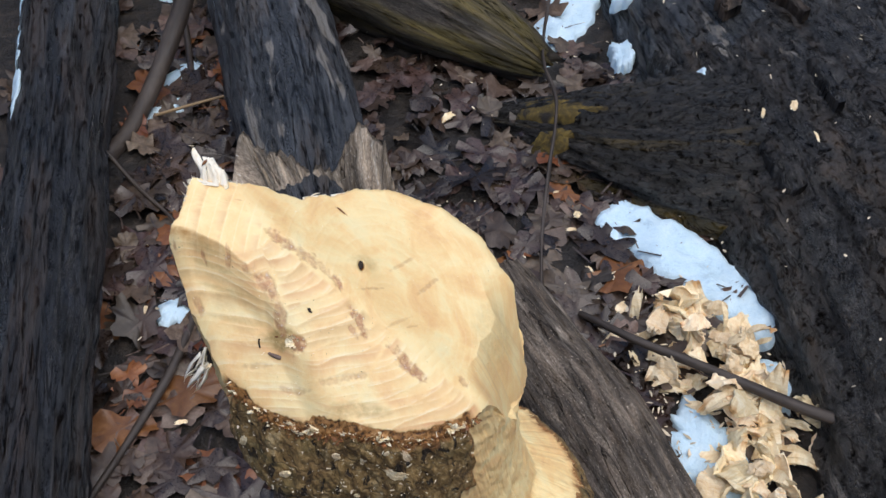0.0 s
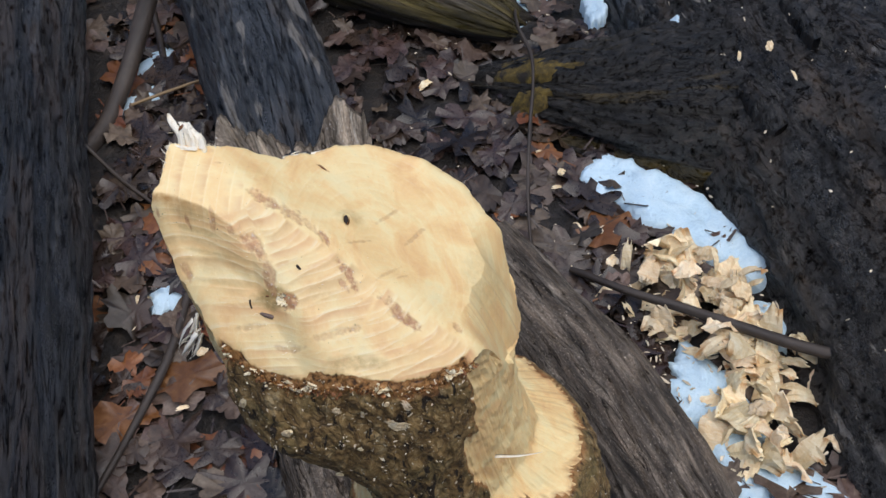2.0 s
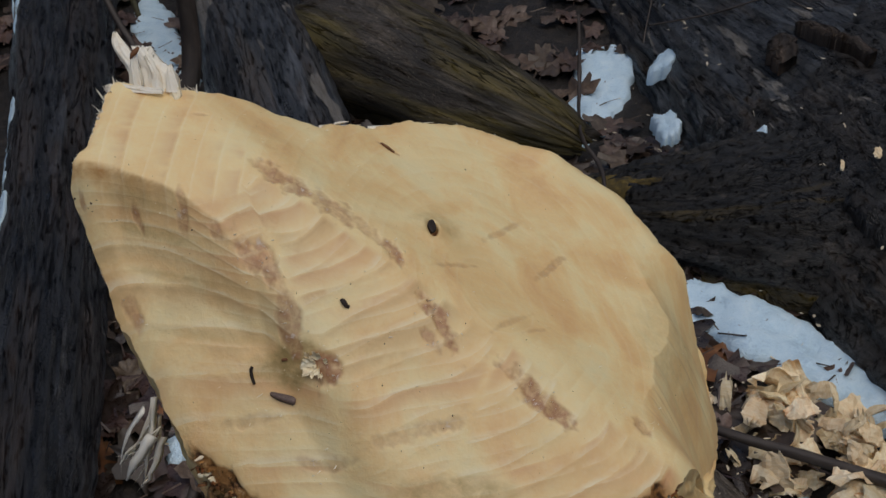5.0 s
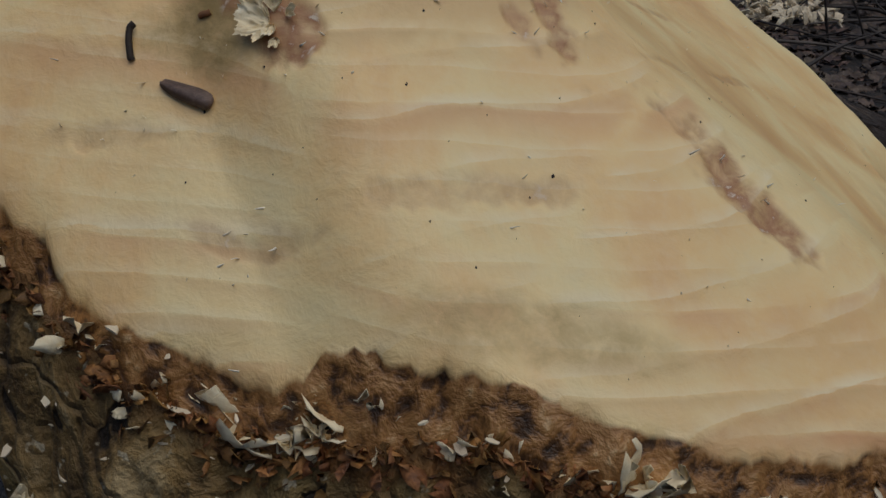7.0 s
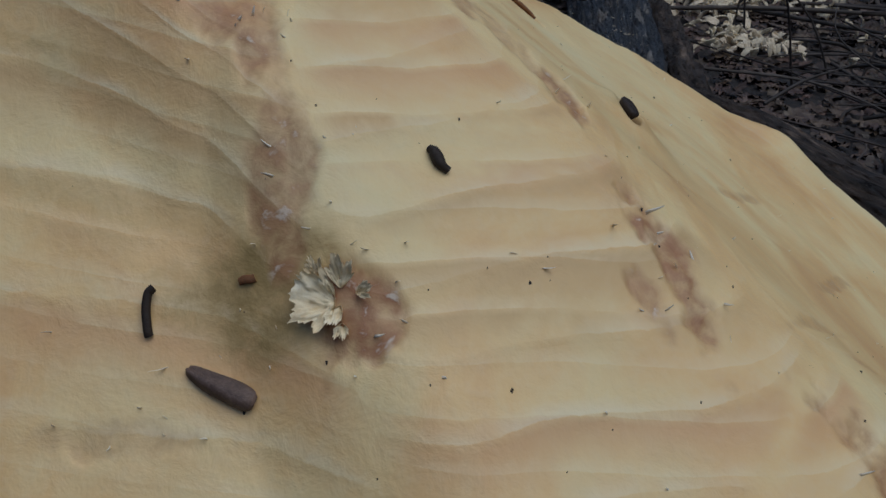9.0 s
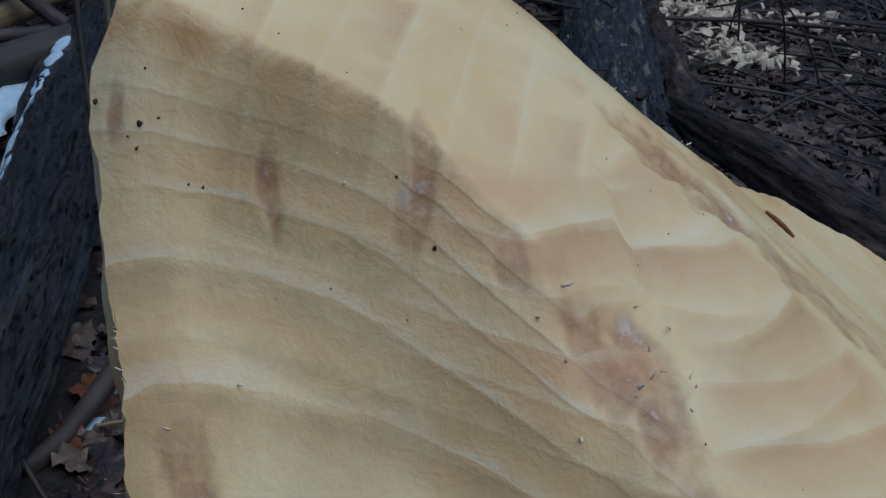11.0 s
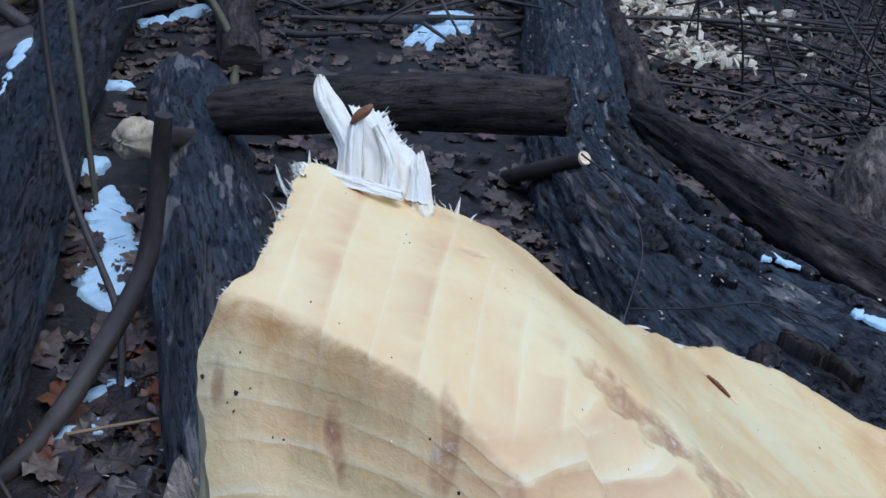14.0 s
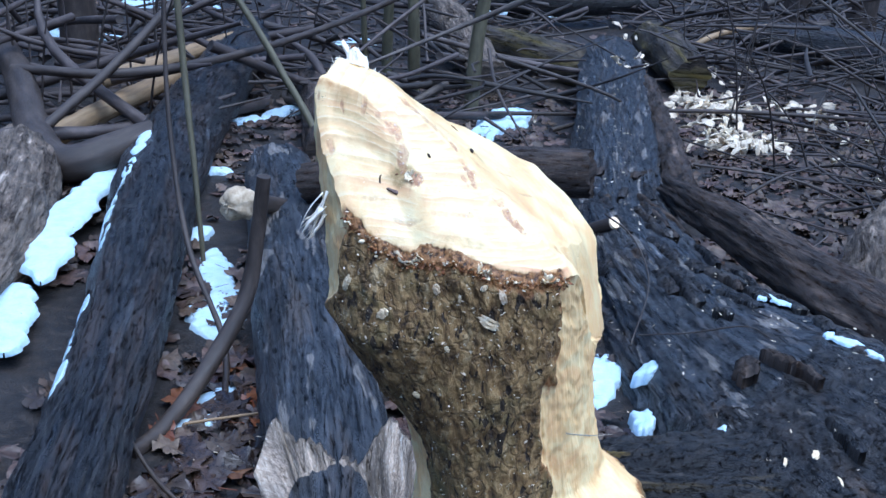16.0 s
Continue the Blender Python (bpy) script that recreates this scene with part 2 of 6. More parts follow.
def log_wood(name, dark, mid, light, patch, gloss=(0.3, 0.75), grain=26.0, crack_depth=0.75, patch_at=(0.52, 0.66), spec=0.45, run=0.13, scratch=0.0, relief=0.008):
    """Old wet wood: streaks and cracks along the log, worn patches across it."""
    m, nt, ln, sh = nodes_of(name)
    uv = nt.new("ShaderNodeTexCoord").outputs["UV"]
    along = scaled(nt, ln, uv, (run, 1, 1))
    less = scaled(nt, ln, uv, (0.45, 1, 1))
    band = scaled(nt, ln, uv, (0.16, 1, 1))
    streak = noise_of(nt, ln, along, grain * 2.2, 8, 0.68, 0.5)
    broad = noise_of(nt, ln, band, grain * 0.5, 6, 0.62, 0.7)
    fine = noise_of(nt, ln, less, grain * 14, 4, 0.7, 0.3)
    rift = noise_of(nt, ln, along, grain * 1.1, 5, 0.6, 1.2)
    crack = ranged(nt, ln, maths(nt, ln, "ABSOLUTE", maths(nt, ln, "SUBTRACT", rift, 0.5)), 0.0, 0.022, 1, 0)
    crack = maths(nt, ln, "MULTIPLY", crack, ranged(nt, ln, broad, 0.42, 0.58))
    tone = maths(nt, ln, "ADD", maths(nt, ln, "MULTIPLY", streak, 0.5), maths(nt, ln, "MULTIPLY", fine, 0.5))
    col = ramp(nt, ranged(nt, ln, tone, 0.34, 0.66), ((0, dark), (0.5, mid), (1, light)), ln)
    col = mixed(nt, ln, ranged(nt, ln, broad, *patch_at, 0, 0.75), col, patch)
    worn = noise_of(nt, ln, along, grain * 0.8, 4, 0.55, 0.4)
    col = mixed(nt, ln, ranged(nt, ln, worn, 0.63, 0.70, 0, 0.7), col, tuple(min(1, v * 2.2) for v in light))
    col = mixed(nt, ln, maths(nt, ln, "MULTIPLY", crack, crack_depth), col, tuple(v * 0.35 for v in dark))
    mottle = noise_of(nt, ln, scaled(nt, ln, uv, (run * 1.6, 1, 1)), grain * 1.3, 6, 0.62, 0.6)
    col = mixed(nt, ln, 1.0, col, ramp(nt, ranged(nt, ln, mottle, 0.32, 0.68), ((0, (0.25, 0.25, 0.25)), (0.5, (0.85, 0.85, 0.85)), (1, (1.8, 1.75, 1.7))), ln), "MULTIPLY")
    pits = noise_of(nt, ln, scaled(nt, ln, uv, (run * 2.2, 1, 1)), grain * 3.4, 4, 0.6, 0.4)
    col = mixed(nt, ln, ranged(nt, ln, pits, 0.65, 0.70, 0, 0.7), col, tuple(v * 0.25 for v in dark))
    col = mixed(nt, ln, ranged(nt, ln, fine, 0.645, 0.70, 0, 0.6), col, tuple(min(1, v * 3.0) for v in light))
    if scratch:
        bare = noise_of(nt, ln, scaled(nt, ln, uv, (0.22, 1, 1)), grain * 0.55, 5, 0.55, 0.3)
        col = mixed(nt, ln, ranged(nt, ln, bare, scratch, scratch + 0.02, 0, 0.75), col, (0.24, 0.215, 0.185))
    ln.new(col, sh.inputs["Base Color"])
    sheen = maths(nt, ln, "ADD", maths(nt, ln, "MULTIPLY", tone, 0.6), maths(nt, ln, "MULTIPLY", broad, 0.4))
    ln.new(ranged(nt, ln, sheen, 0.4, 0.6, *gloss), sh.inputs["Roughness"])
    ln.new(ranged(nt, ln, maths(nt, ln, "MAXIMUM", crack, ranged(nt, ln, pits, 0.5, 0.64)), 0, 1, spec, 0.04), sh.inputs["Specular IOR Level"])
    h = maths(nt, ln, "SUBTRACT", maths(nt, ln, "ADD", maths(nt, ln, "MULTIPLY", streak, 0.8), maths(nt, ln, "MULTIPLY", fine, 0.5)), maths(nt, ln, "ADD", maths(nt, ln, "MULTIPLY", crack, 0.8), ranged(nt, ln, pits, 0.62, 0.70, 0, 0.4)))
    bumped(nt, ln, h, 1.0, relief, sh)
    return m


FACE_WOOD = face_wood("gnawed_face_wood")
CUT_WOOD = cut_wood("fresh_cut_wood")
BARK = stump_bark("stump_bark")
INNERBARK = surface("torn_inner_bark", ((0, (0.05, 0.02, 0.007)), (0.45, (0.22, 0.095, 0.028)), (0.75, (0.42, 0.20, 0.065)), (1, (0.62, 0.40, 0.19))), 260, (1, 1, 1), (0.5, 0.8), 0.6, 0.8, tint=0.5, island=True)
SPLINTER = surface("pale_splinter", ((0, (0.76, 0.60, 0.40)), (0.4, (0.88, 0.81, 0.66)), (1, (0.92, 0.88, 0.78))), 160, (1, 1, 0.2), (0.5, 0.7), 0.6, 0.7)
SHARDWOOD = log_wood("torn_grey_wood", (0.05, 0.036, 0.025), (0.36, 0.285, 0.21), (0.60, 0.52, 0.41), (0.18, 0.13, 0.09), (0.6, 0.92), 34.0)
FLAKE = surface("torn_wood_flake", ((0, (0.74, 0.56, 0.32)), (0.5, (0.86, 0.74, 0.50)), (1, (0.92, 0.86, 0.68))), 300, (1, 1, 1), (0.45, 0.7), 0.4, 0.4)
CHIP = surface("wood_chip", ((0, (0.52, 0.30, 0.13)), (0.35, (0.72, 0.54, 0.31)), (0.7, (0.82, 0.70, 0.48)), (1, (0.87, 0.80, 0.62))), 60, (1, 0.3, 1), (0.5, 0.75), 0.8, 2.5, tint=0.26, blotch=((0.52, 0.26, 0.09), 22, 0.54, 0.66))
FLECK = surface("wood_fleck", ((0, (0.55, 0.42, 0.26)), (1, (0.78, 0.70, 0.54))), 60, tint=0.2, island=True, bump=0.2)
DARK = log_wood("wet_dark_log", (0.002, 0.002, 0.003), (0.0105, 0.0112, 0.0135), (0.045, 0.047, 0.052), (0.030, 0.019, 0.013), (0.18, 0.58), 30.0, 0.8, (0.50, 0.60), 0.85, 0.10, 0.0, 0.011)
BROWNLOG = log_wood("damp_brown_log", (0.011, 0.007, 0.005), (0.045, 0.031, 0.022), (0.11, 0.082, 0.062), (0.022, 0.018, 0.017), (0.45, 0.85))
ROOTROT = log_wood("mossy_rotten_root", (0.003, 0.003, 0.003), (0.013, 0.0115, 0.010), (0.048, 0.040, 0.032), (0.10, 0.066, 0.013), (0.3, 0.75), 30.0, 0.7, (0.55, 0.63), 0.7, 0.4, 0.0, 0.014)
BLACKROT = log_wood("rotten_dark_trunk", (0.002, 0.002, 0.0025), (0.016, 0.0155, 0.016), (0.072, 0.066, 0.060), (0.045, 0.032, 0.022), (0.18, 0.58), 30.0, 0.7, (0.5, 0.62), 0.65, 0.3, 0.635, 0.009)
BLUELOG = log_wood("smooth_wet_log", (0.003, 0.0035, 0.0045), (0.022, 0.026, 0.032), (0.080, 0.087, 0.098), (0.055, 0.041, 0.030), (0.20, 0.58), 30.0, 0.8, (0.53, 0.64), 1.0, 0.10, 0.60, 0.009)
TANWOOD = surface("tan_decayed_wood", ((0, (0.22, 0.15, 0.08)), (0.5, (0.46, 0.36, 0.23)), (1, (0.62, 0.53, 0.38))), 60, (1, 1, 1), (0.6, 0.85), 0.8, 4)
MOSSLOG = log_wood("moss_stained_log", (0.014, 0.011, 0.008), (0.045, 0.036, 0.027), (0.12, 0.10, 0.08), (0.11, 0.085, 0.018), (0.45, 0.85), 22.0, 0.75, (0.46, 0.62))
GREYWOOD = log_wood("weathered_grey_wood", (0.025, 0.018, 0.013), (0.14, 0.108, 0.080), (0.33, 0.275, 0.215), (0.06, 0.042, 0.03), (0.6, 0.92), 34.0)
PALESTICK = surface("barkless_pale_wood", ((0.0, (0.10, 0.06, 0.03)), (0.5, (0.27, 0.18, 0.09)), (1.0, (0.42, 0.31, 0.18))), 14, (0.15, 1, 1), (0.5, 0.8), 0.7, 4, 6, "UV")
TWIG = surface("dark_twig_bark", ((0.0, (0.012, 0.009, 0.007)), (0.5, (0.04, 0.029, 0.022)), (1.0, (0.09, 0.07, 0.055))), 30, (0.3, 1, 1), (0.45, 0.8), 0.7, 2, 6, "UV")
GREENSTEM = surface("greenish_stem_bark", ((0.0, (0.035, 0.03, 0.016)), (0.5, (0.085, 0.075, 0.04)), (1.0, (0.14, 0.125, 0.075))), 25, (0.3, 1, 1), (0.5, 0.8), 0.6, 2, 6, "UV")
SNOW = surface("old_snow", ((0.0, (0.38, 0.54, 0.66)), (0.4, (0.55, 0.73, 0.84)), (1.0, (0.70, 0.84, 0.91))), 30, (1, 1, 1), (0.45, 0.75), 0.9, 8, 7, blotch=((0.16, 0.15, 0.14), 130, 0.68, 0.74))
MOSS = surface("ochre_moss", ((0.0, (0.02, 0.014, 0.004)), (0.45, (0.09, 0.060, 0.012)), (0.75, (0.17, 0.115, 0.022)), (1.0, (0.26, 0.19, 0.045))), 70, (1, 1, 1), (0.7, 0.95), 1.0, 6, 6, blotch=((0.015, 0.011, 0.007), 30, 0.50, 0.62))
SKY_BLOCK = surface("sky_block_brown", ((0.0, (0.02, 0.017, 0.014)), (0.5, (0.06, 0.05, 0.042)), (1.0, (0.12, 0.105, 0.09))), 0.6, (1, 1, 0.15), (0.8, 0.95), 0.5, 300)
SOIL = surface("wet_leaf_mould", ((0.0, (0.003, 0.0025, 0.002)), (0.45, (0.012, 0.009, 0.007)), (0.7, (0.032, 0.024, 0.018)), (1.0, (0.09, 0.068, 0.052))), 34, (1, 1, 1), (0.4, 0.85), 1.0, 14, 5)
BRUSH = surface("dead_brush_bark", ((0.0, (0.012, 0.009, 0.008)), (0.5, (0.048, 0.037, 0.031)), (1.0, (0.12, 0.098, 0.085))), 22, (0.3, 1, 1), (0.5, 0.85), 0.7, 2, 6, "UV", tint=0.55, island=True)
LEAF = surface("dead_wet_leaf", ((0.0, (0.007, 0.0045, 0.004)), (0.5, (0.032, 0.019, 0.013)), (1.0, (0.085, 0.058, 0.045))), 35, (1, 1, 1), (0.16, 0.5), 0.7, 3, 5, tint=0.7, spec=0.55)
LEAFSTUFF = surface("dead_leaf_layer", ((0.0, (0.018, 0.011, 0.008)), (0.5, (0.068, 0.043, 0.030)), (1.0, (0.16, 0.115, 0.088))), 35, (1, 1, 1), (0.3, 0.7), 0.5, 2, 5, tint=0.6, island=True)
RUSTLEAF = surface("rust_brown_leaf", ((0.0, (0.07, 0.022, 0.008)), (0.5, (0.17, 0.06, 0.02)), (1.0, (0.28, 0.12, 0.045))), 35, (1, 1, 1), (0.3, 0.6), 0.5, 2, 5, tint=0.35)
HUSK = surface("brown_husk", ((0.0, (0.05, 0.03, 0.022)), (0.5, (0.12, 0.075, 0.058)), (1.0, (0.22, 0.15, 0.12))), 600, rough=(0.35, 0.6), bump=0.7, bump_mm=0.4)
BLACKBIT = surface("blackish_fragment", ((0.0, (0.008, 0.005, 0.003)), (1.0, (0.04, 0.022, 0.012))), 700, bump=0.5, bump_mm=0.2)
RUST = surface("rust_bark_fragment", ((0.0, (0.12, 0.045, 0.015)), (1.0, (0.30, 0.13, 0.05))), 500, bump=0.6, bump_mm=0.4)

# ---- mesh helpers ----


def built(name, verts, faces, mat, parent=None, label="", uv=None, attrs=None, smooth=True):
    me = bpy.data.meshes.new(name)
    me.from_pydata([tuple(map(float, p)) for p in verts], [], [tuple(map(int, f)) for f in faces])
    me.materials.append(mat)
    if uv is not None:
        layer = me.uv_layers.new(name="UVMap")
        idx = np.empty(len(me.loops), dtype=np.int32)
        me.loops.foreach_get("vertex_index", idx)
        layer.data.foreach_set("uv", np.asarray(uv, dtype=np.float32)[idx].ravel())
    for key, values in (attrs or {}).items():
        me.attributes.new(key, "FLOAT", "POINT").data.foreach_set("value", np.asarray(values, dtype=np.float32))
    if smooth:
        me.polygons.foreach_set("use_smooth", [True] * len(me.polygons))
    me.update()
    ob = new(name, me)
    if parent:
        ob.parent = parent
    if label:
        ob["label"] = label
    return ob


def empty(name, label, category, at=(0, 0, 0), group="", kind=""):
    ob = new(name)
    ob.location = at
    ob.empty_display_size = 0.05
    return tagged(ob, label, category, group, kind)


def curve_points(points, n):
    """Catmull-Rom through the points, n samples."""
    p = np.array(points, float)
    p = np.vstack([2 * p[0] - p[1], p, 2 * p[-1] - p[-2]])
    t = np.linspace(0, len(p) - 3 - 1e-6, n)
    i, f = t.astype(int), (t % 1)[:, None]
    a, b, c, d = p[i], p[i + 1], p[i + 2], p[i + 3]
    return 0.5 * (2 * b + (c - a) * f + (2 * a - 5 * b + 4 * c - d) * f**2 + (3 * b - a - 3 * c + d) * f**3)


def fractal(p, octaves=4):
    return noise.fractal(Vector(p), 1.0, 2.0, octaves)


def tube(points, around=12, step=0.02, amp=0.0, ridge=0.0, seed=0, flat=1.0, jag=0.0, crumb=0.0):
    """Points are (x, y, z, radius). Returns vertices, faces and UVs in metres (along, around). ridge: depth of long furrows; jag: ragged ends."""
    length = float(np.sum(np.linalg.norm(np.diff(np.array(points)[:, :3], axis=0), axis=1)))
    n = max(3, int(length / step) + 1)
    q = curve_points(points, n)
    c, r = q[:, :3], np.maximum(q[:, 3], 0.0004)
    tan = np.gradient(c, axis=0)
    tan /= np.linalg.norm(tan, axis=1)[:, None]
    up = np.array((0, 0, 1.0)) if abs(tan[0][2]) < 0.9 else np.array((0, 1.0, 0))
    verts, uv = [], []
    along = np.r_[0, np.cumsum(np.linalg.norm(np.diff(c, axis=0), axis=1))]
    rmean = float(r.mean())
    for k in range(n):
        side = np.cross(tan[k], up)
        side /= np.linalg.norm(side)
        above = np.cross(side, tan[k])
        for j in range(around):
            a = 2 * math.pi * j / around
            ca, sa = math.cos(a), math.sin(a)
            rr = r[k]
            if amp or ridge:
                rr += amp * fractal((ca * 1.5 + seed * 7.1, sa * 1.5, along[k] * 0.9 / max(rmean, 0.03) * 0.35))
                if crumb:
                    rr += crumb * fractal((ca * rmean * 38, sa * rmean * 38, along[k] * 30), 3)
                if ridge:
                    rr -= ridge * abs(fractal((ca * 9 + seed, sa * 9, along[k] * 3.2), 3))
            shift = 0.0
            if jag and k in (0, n - 1):
                shift = jag * fractal((ca * 4 + seed, sa * 4, k + 0.5), 3)
            verts.append(c[k] + side * ca * rr + above * sa * rr * flat + tan[k] * shift)
            uv.append((along[k] + seed * 0.37, a * rmean))
    faces = [(k * around + j, k * around + (j + 1) % around, (k + 1) * around + (j + 1) % around, (k + 1) * around + j) for k in range(n - 1) for j in range(around)]
    for k, sign in ((0, -1), (n - 1, 1)):
        hub = len(verts)
        verts.append(c[k] - tan[k] * sign * min(r[k] * 0.15, 0.01))
        uv.append((along[k], 0))
        ring = list(range(hub + 1, hub + 1 + around))
        for j in range(around):
            verts.append(verts[k * around + j])
            uv.append((along[k] + 0.4 * r[k] * math.cos(2 * math.pi * j / around), r[k] * math.sin(2 * math.pi * j / around)))
        for j in range(around):
            a, b = ring[j], ring[(j + 1) % around]
            faces.append((hub, a, b) if sign > 0 else (hub, b, a))
    return verts, faces, uv


def merged(chunks):
    v, f, u = [], [], []
    for cv, cf, cu in chunks:
        k = len(v)
        v += list(cv)
        f += [tuple(i + k for i in q) for q in cf]
        u += list(cu)
    return v, f, u


def log(name, label, category, points, mat, around=48, step=0.015, amp=0.01, ridge=0.006, seed=1, flat=1.0, jag=0.01, group="", crumb=0.0):
    v, f, u = tube(points, around, step, amp, ridge, seed, flat, jag, crumb)
    return tagged(built(name, v, f, mat, uv=u), label, category, group)


def stick(name, label, category, points, mat, around=10, step=0.015, group="", seed=1, wobble=0.0006):
    v, f, u = tube(points, around, step, wobble, 0, seed)
    return tagged(built(name, v, f, mat, uv=u), label, category, group)

# ---- the large fallen trunk's surface, used to lay things on it ----
TRUNK = ((0.66, 6.2, 0.03, 0.17), (0.60, 5.0, 0.03, 0.18), (0.50, 3.7, 0.02, 0.18), (0.46, 2.9, 0.01, 0.19), (0.60, 2.25, -0.02, 0.27), (0.78, 1.75, -0.04, 0.40), (0.96, 1.2, -0.06, 0.47), (1.08, 0.6, -0.08, 0.53), (1.15, -0.2, -0.1, 0.56))
TRUNK_FLAT = 0.74


def ground_z(x, y):
    far = min(max((y - 2.2) / 3.0, 0), 1)
    return -0.10 * far * far * (3 - 2 * far) + 0.018 * fractal((x * 1.7, y * 1.7, 3.0), 3) + 0.25 * max(0.0, (y - 9) / 20) + 0.05 * max(0, min(1, (-x - 1.2) / 2))


def trunk_z(x, y):
    """Height of the big trunk's top over (x, y), or the ground."""
    q = curve_points(TRUNK, 160)
    d = np.hypot(q[:, 0] - x, q[:, 1] - y)
    i = int(np.argmin(d))
    k = 1 - (d[i] / q[i, 3]) ** 2
    g = ground_z(x, y)
    return max(g, q[i, 2] + q[i, 3] * TRUNK_FLAT * math.sqrt(k)) if k > 0 else g


# ---- ground ----
def make_ground():
    xs = np.r_[-70, -40, -24, -14, -9, -6, np.arange(-4.5, -1.6, 0.12), np.arange(-1.6, 1.6, 0.03), np.arange(1.6, 5, 0.12), 6, 9, 14, 24, 40, 70]
    ys = np.r_[-40, -20, -9, -4, -2, -1, np.arange(-0.5, 3.2, 0.03), np.arange(3.2, 8, 0.1), np.arange(8, 14, 0.4), 16, 20, 28, 40, 70, 120]
    v = []
    for y in ys:
        for x in xs:
            v.append((x, y, ground_z(x, y) + 0.012 * fractal((x * 9, y * 9, 0), 4)))
    w = len(xs)
    f = [(j * w + i, j * w + i + 1, (j + 1) * w + i + 1, (j + 1) * w + i) for j in range(len(ys) - 1) for i in range(w - 1)]
    ob = built("ground", v, f, SOIL)
    return tagged(ob, "dark wet forest floor of soil and leaf mould", "ground", kind="structure")


make_ground()

# ---- the stump ----
CX, CY = -0.027, 0.37
RIM = ((-179.8, 0.0820), (-179.0, 0.0837), (-177.8, 0.0832), (-176.0, 0.0816), (-174.2, 0.0806), (-170.7, 0.0794), (-167.1, 0.0781), (-164.3, 0.0773), (-160.3, 0.0759), (-153.8, 0.0739), (-148.2, 0.0734), (-143.4, 0.0737), (-136.6, 0.0705), (-129.7, 0.0697), (-119.5, 0.0658), (-105, 0.0627), (-90.1, 0.0627), (-73.9, 0.0668), (-60.6, 0.0696), (-49.4, 0.0729), (-40, 0.0761), (-32.6, 0.0765), (-4.2, 0.0801), (3.3, 0.0868), (12.4, 0.092), (18.4, 0.0916), (23.9, 0.0911), (28.7, 0.092), (33.5, 0.0882), (45, 0.0888), (55.5, 0.0837), (65.8, 0.0784), (76.6, 0.0738), (90, 0.0641), (104.1, 0.0543), (125.7, 0.0483), (138.5, 0.0543), (150.5, 0.06), (156.7, 0.0688), (160.9, 0.0789), (168.4, 0.078), (176.1, 0.0779))


def rim_radius(deg):
    return np.interp((np.asarray(deg, float) + 180) % 360 - 180, [p[0] for p in RIM], [p[1] for p in RIM], period=360)


def soft_min(a, b, k):
    h = np.clip(0.5 + 0.5 * (b - a) / k, 0, 1)
    return b * (1 - h) + a * h - k * h * (1 - h)


def facets(x, y):
    """The four gnawed facets: left scoop, front, tip and the slightly dished back."""
    left = 0.9686 + 0.192 * (x + 0.0800) + 1.221 * (y - 0.3480)
    front = 0.9612 + -0.333 * (x + 0.0300) + 0.791 * (y - 0.3350)
    tip = 1.0025 + -0.230 * (x + 0.0840) + 0.265 * (y - 0.3730)
    back = 0.9516 + -0.666 * (x + -0.0000) + -0.003 * (y - 0.3900)
    return left, front, tip, back + 0.432 * x**2 + 2.247 * x * (y - 0.39) + 1.253 * (y - 0.39) ** 2


def vnoise(x, y, s, z=0.0, octaves=3):
    return np.array([noise.fractal((px * s, py * s, z), 1.0, 2.0, octaves) for px, py in zip(np.ravel(x), np.ravel(y))]).reshape(np.shape(x))


def smooth01(v, lo, hi):
    t = np.clip((v - lo) / (hi - lo), 0, 1)
    return t * t * (3 - 2 * t)


# swells and hollows of the front: place, reach, rise
LUMPS = ((-0.0655, 0.3581, 0.006, -0.0031), (0.0137, 0.4377, 0.006, 0.0024), (-0.0819, 0.357, 0.006, 0.0017), (-0.1001, 0.3664, 0.006, -0.0018), (0.022, 0.428, 0.020, 0.0028), (-0.0238, 0.3775, 0.006, 0.0021), (-0.0786, 0.3589, 0.006, -0.0015), (-0.024, 0.3145, 0.010, -0.0012), (-0.089, 0.4005, 0.011, -0.0022))
# the brink above the left scoop: x, then y
BRINK_X = (-0.12, -0.1065, -0.099, -0.0939, -0.0882, -0.0823, -0.066, -0.058, -0.048, -0.036, -0.02)
BRINK_Y = (0.3745, 0.3707, 0.3697, 0.3677, 0.3653, 0.3628, 0.3545, 0.347, 0.338, 0.325, 0.305)


SEAM = ((0.30, -0.046), (0.318, -0.0455), (0.326, -0.047), (0.335, -0.0535), (0.346, -0.0575), (0.356, -0.0615), (0.37, -0.070))


def tooth(v):
    """A scooped stroke, softened where the next one begins."""
    u = v - np.floor(v)
    return np.where(u < 0.74, (1 - u / 0.74) ** 1.5, smooth01(u, 0.74, 1.0))


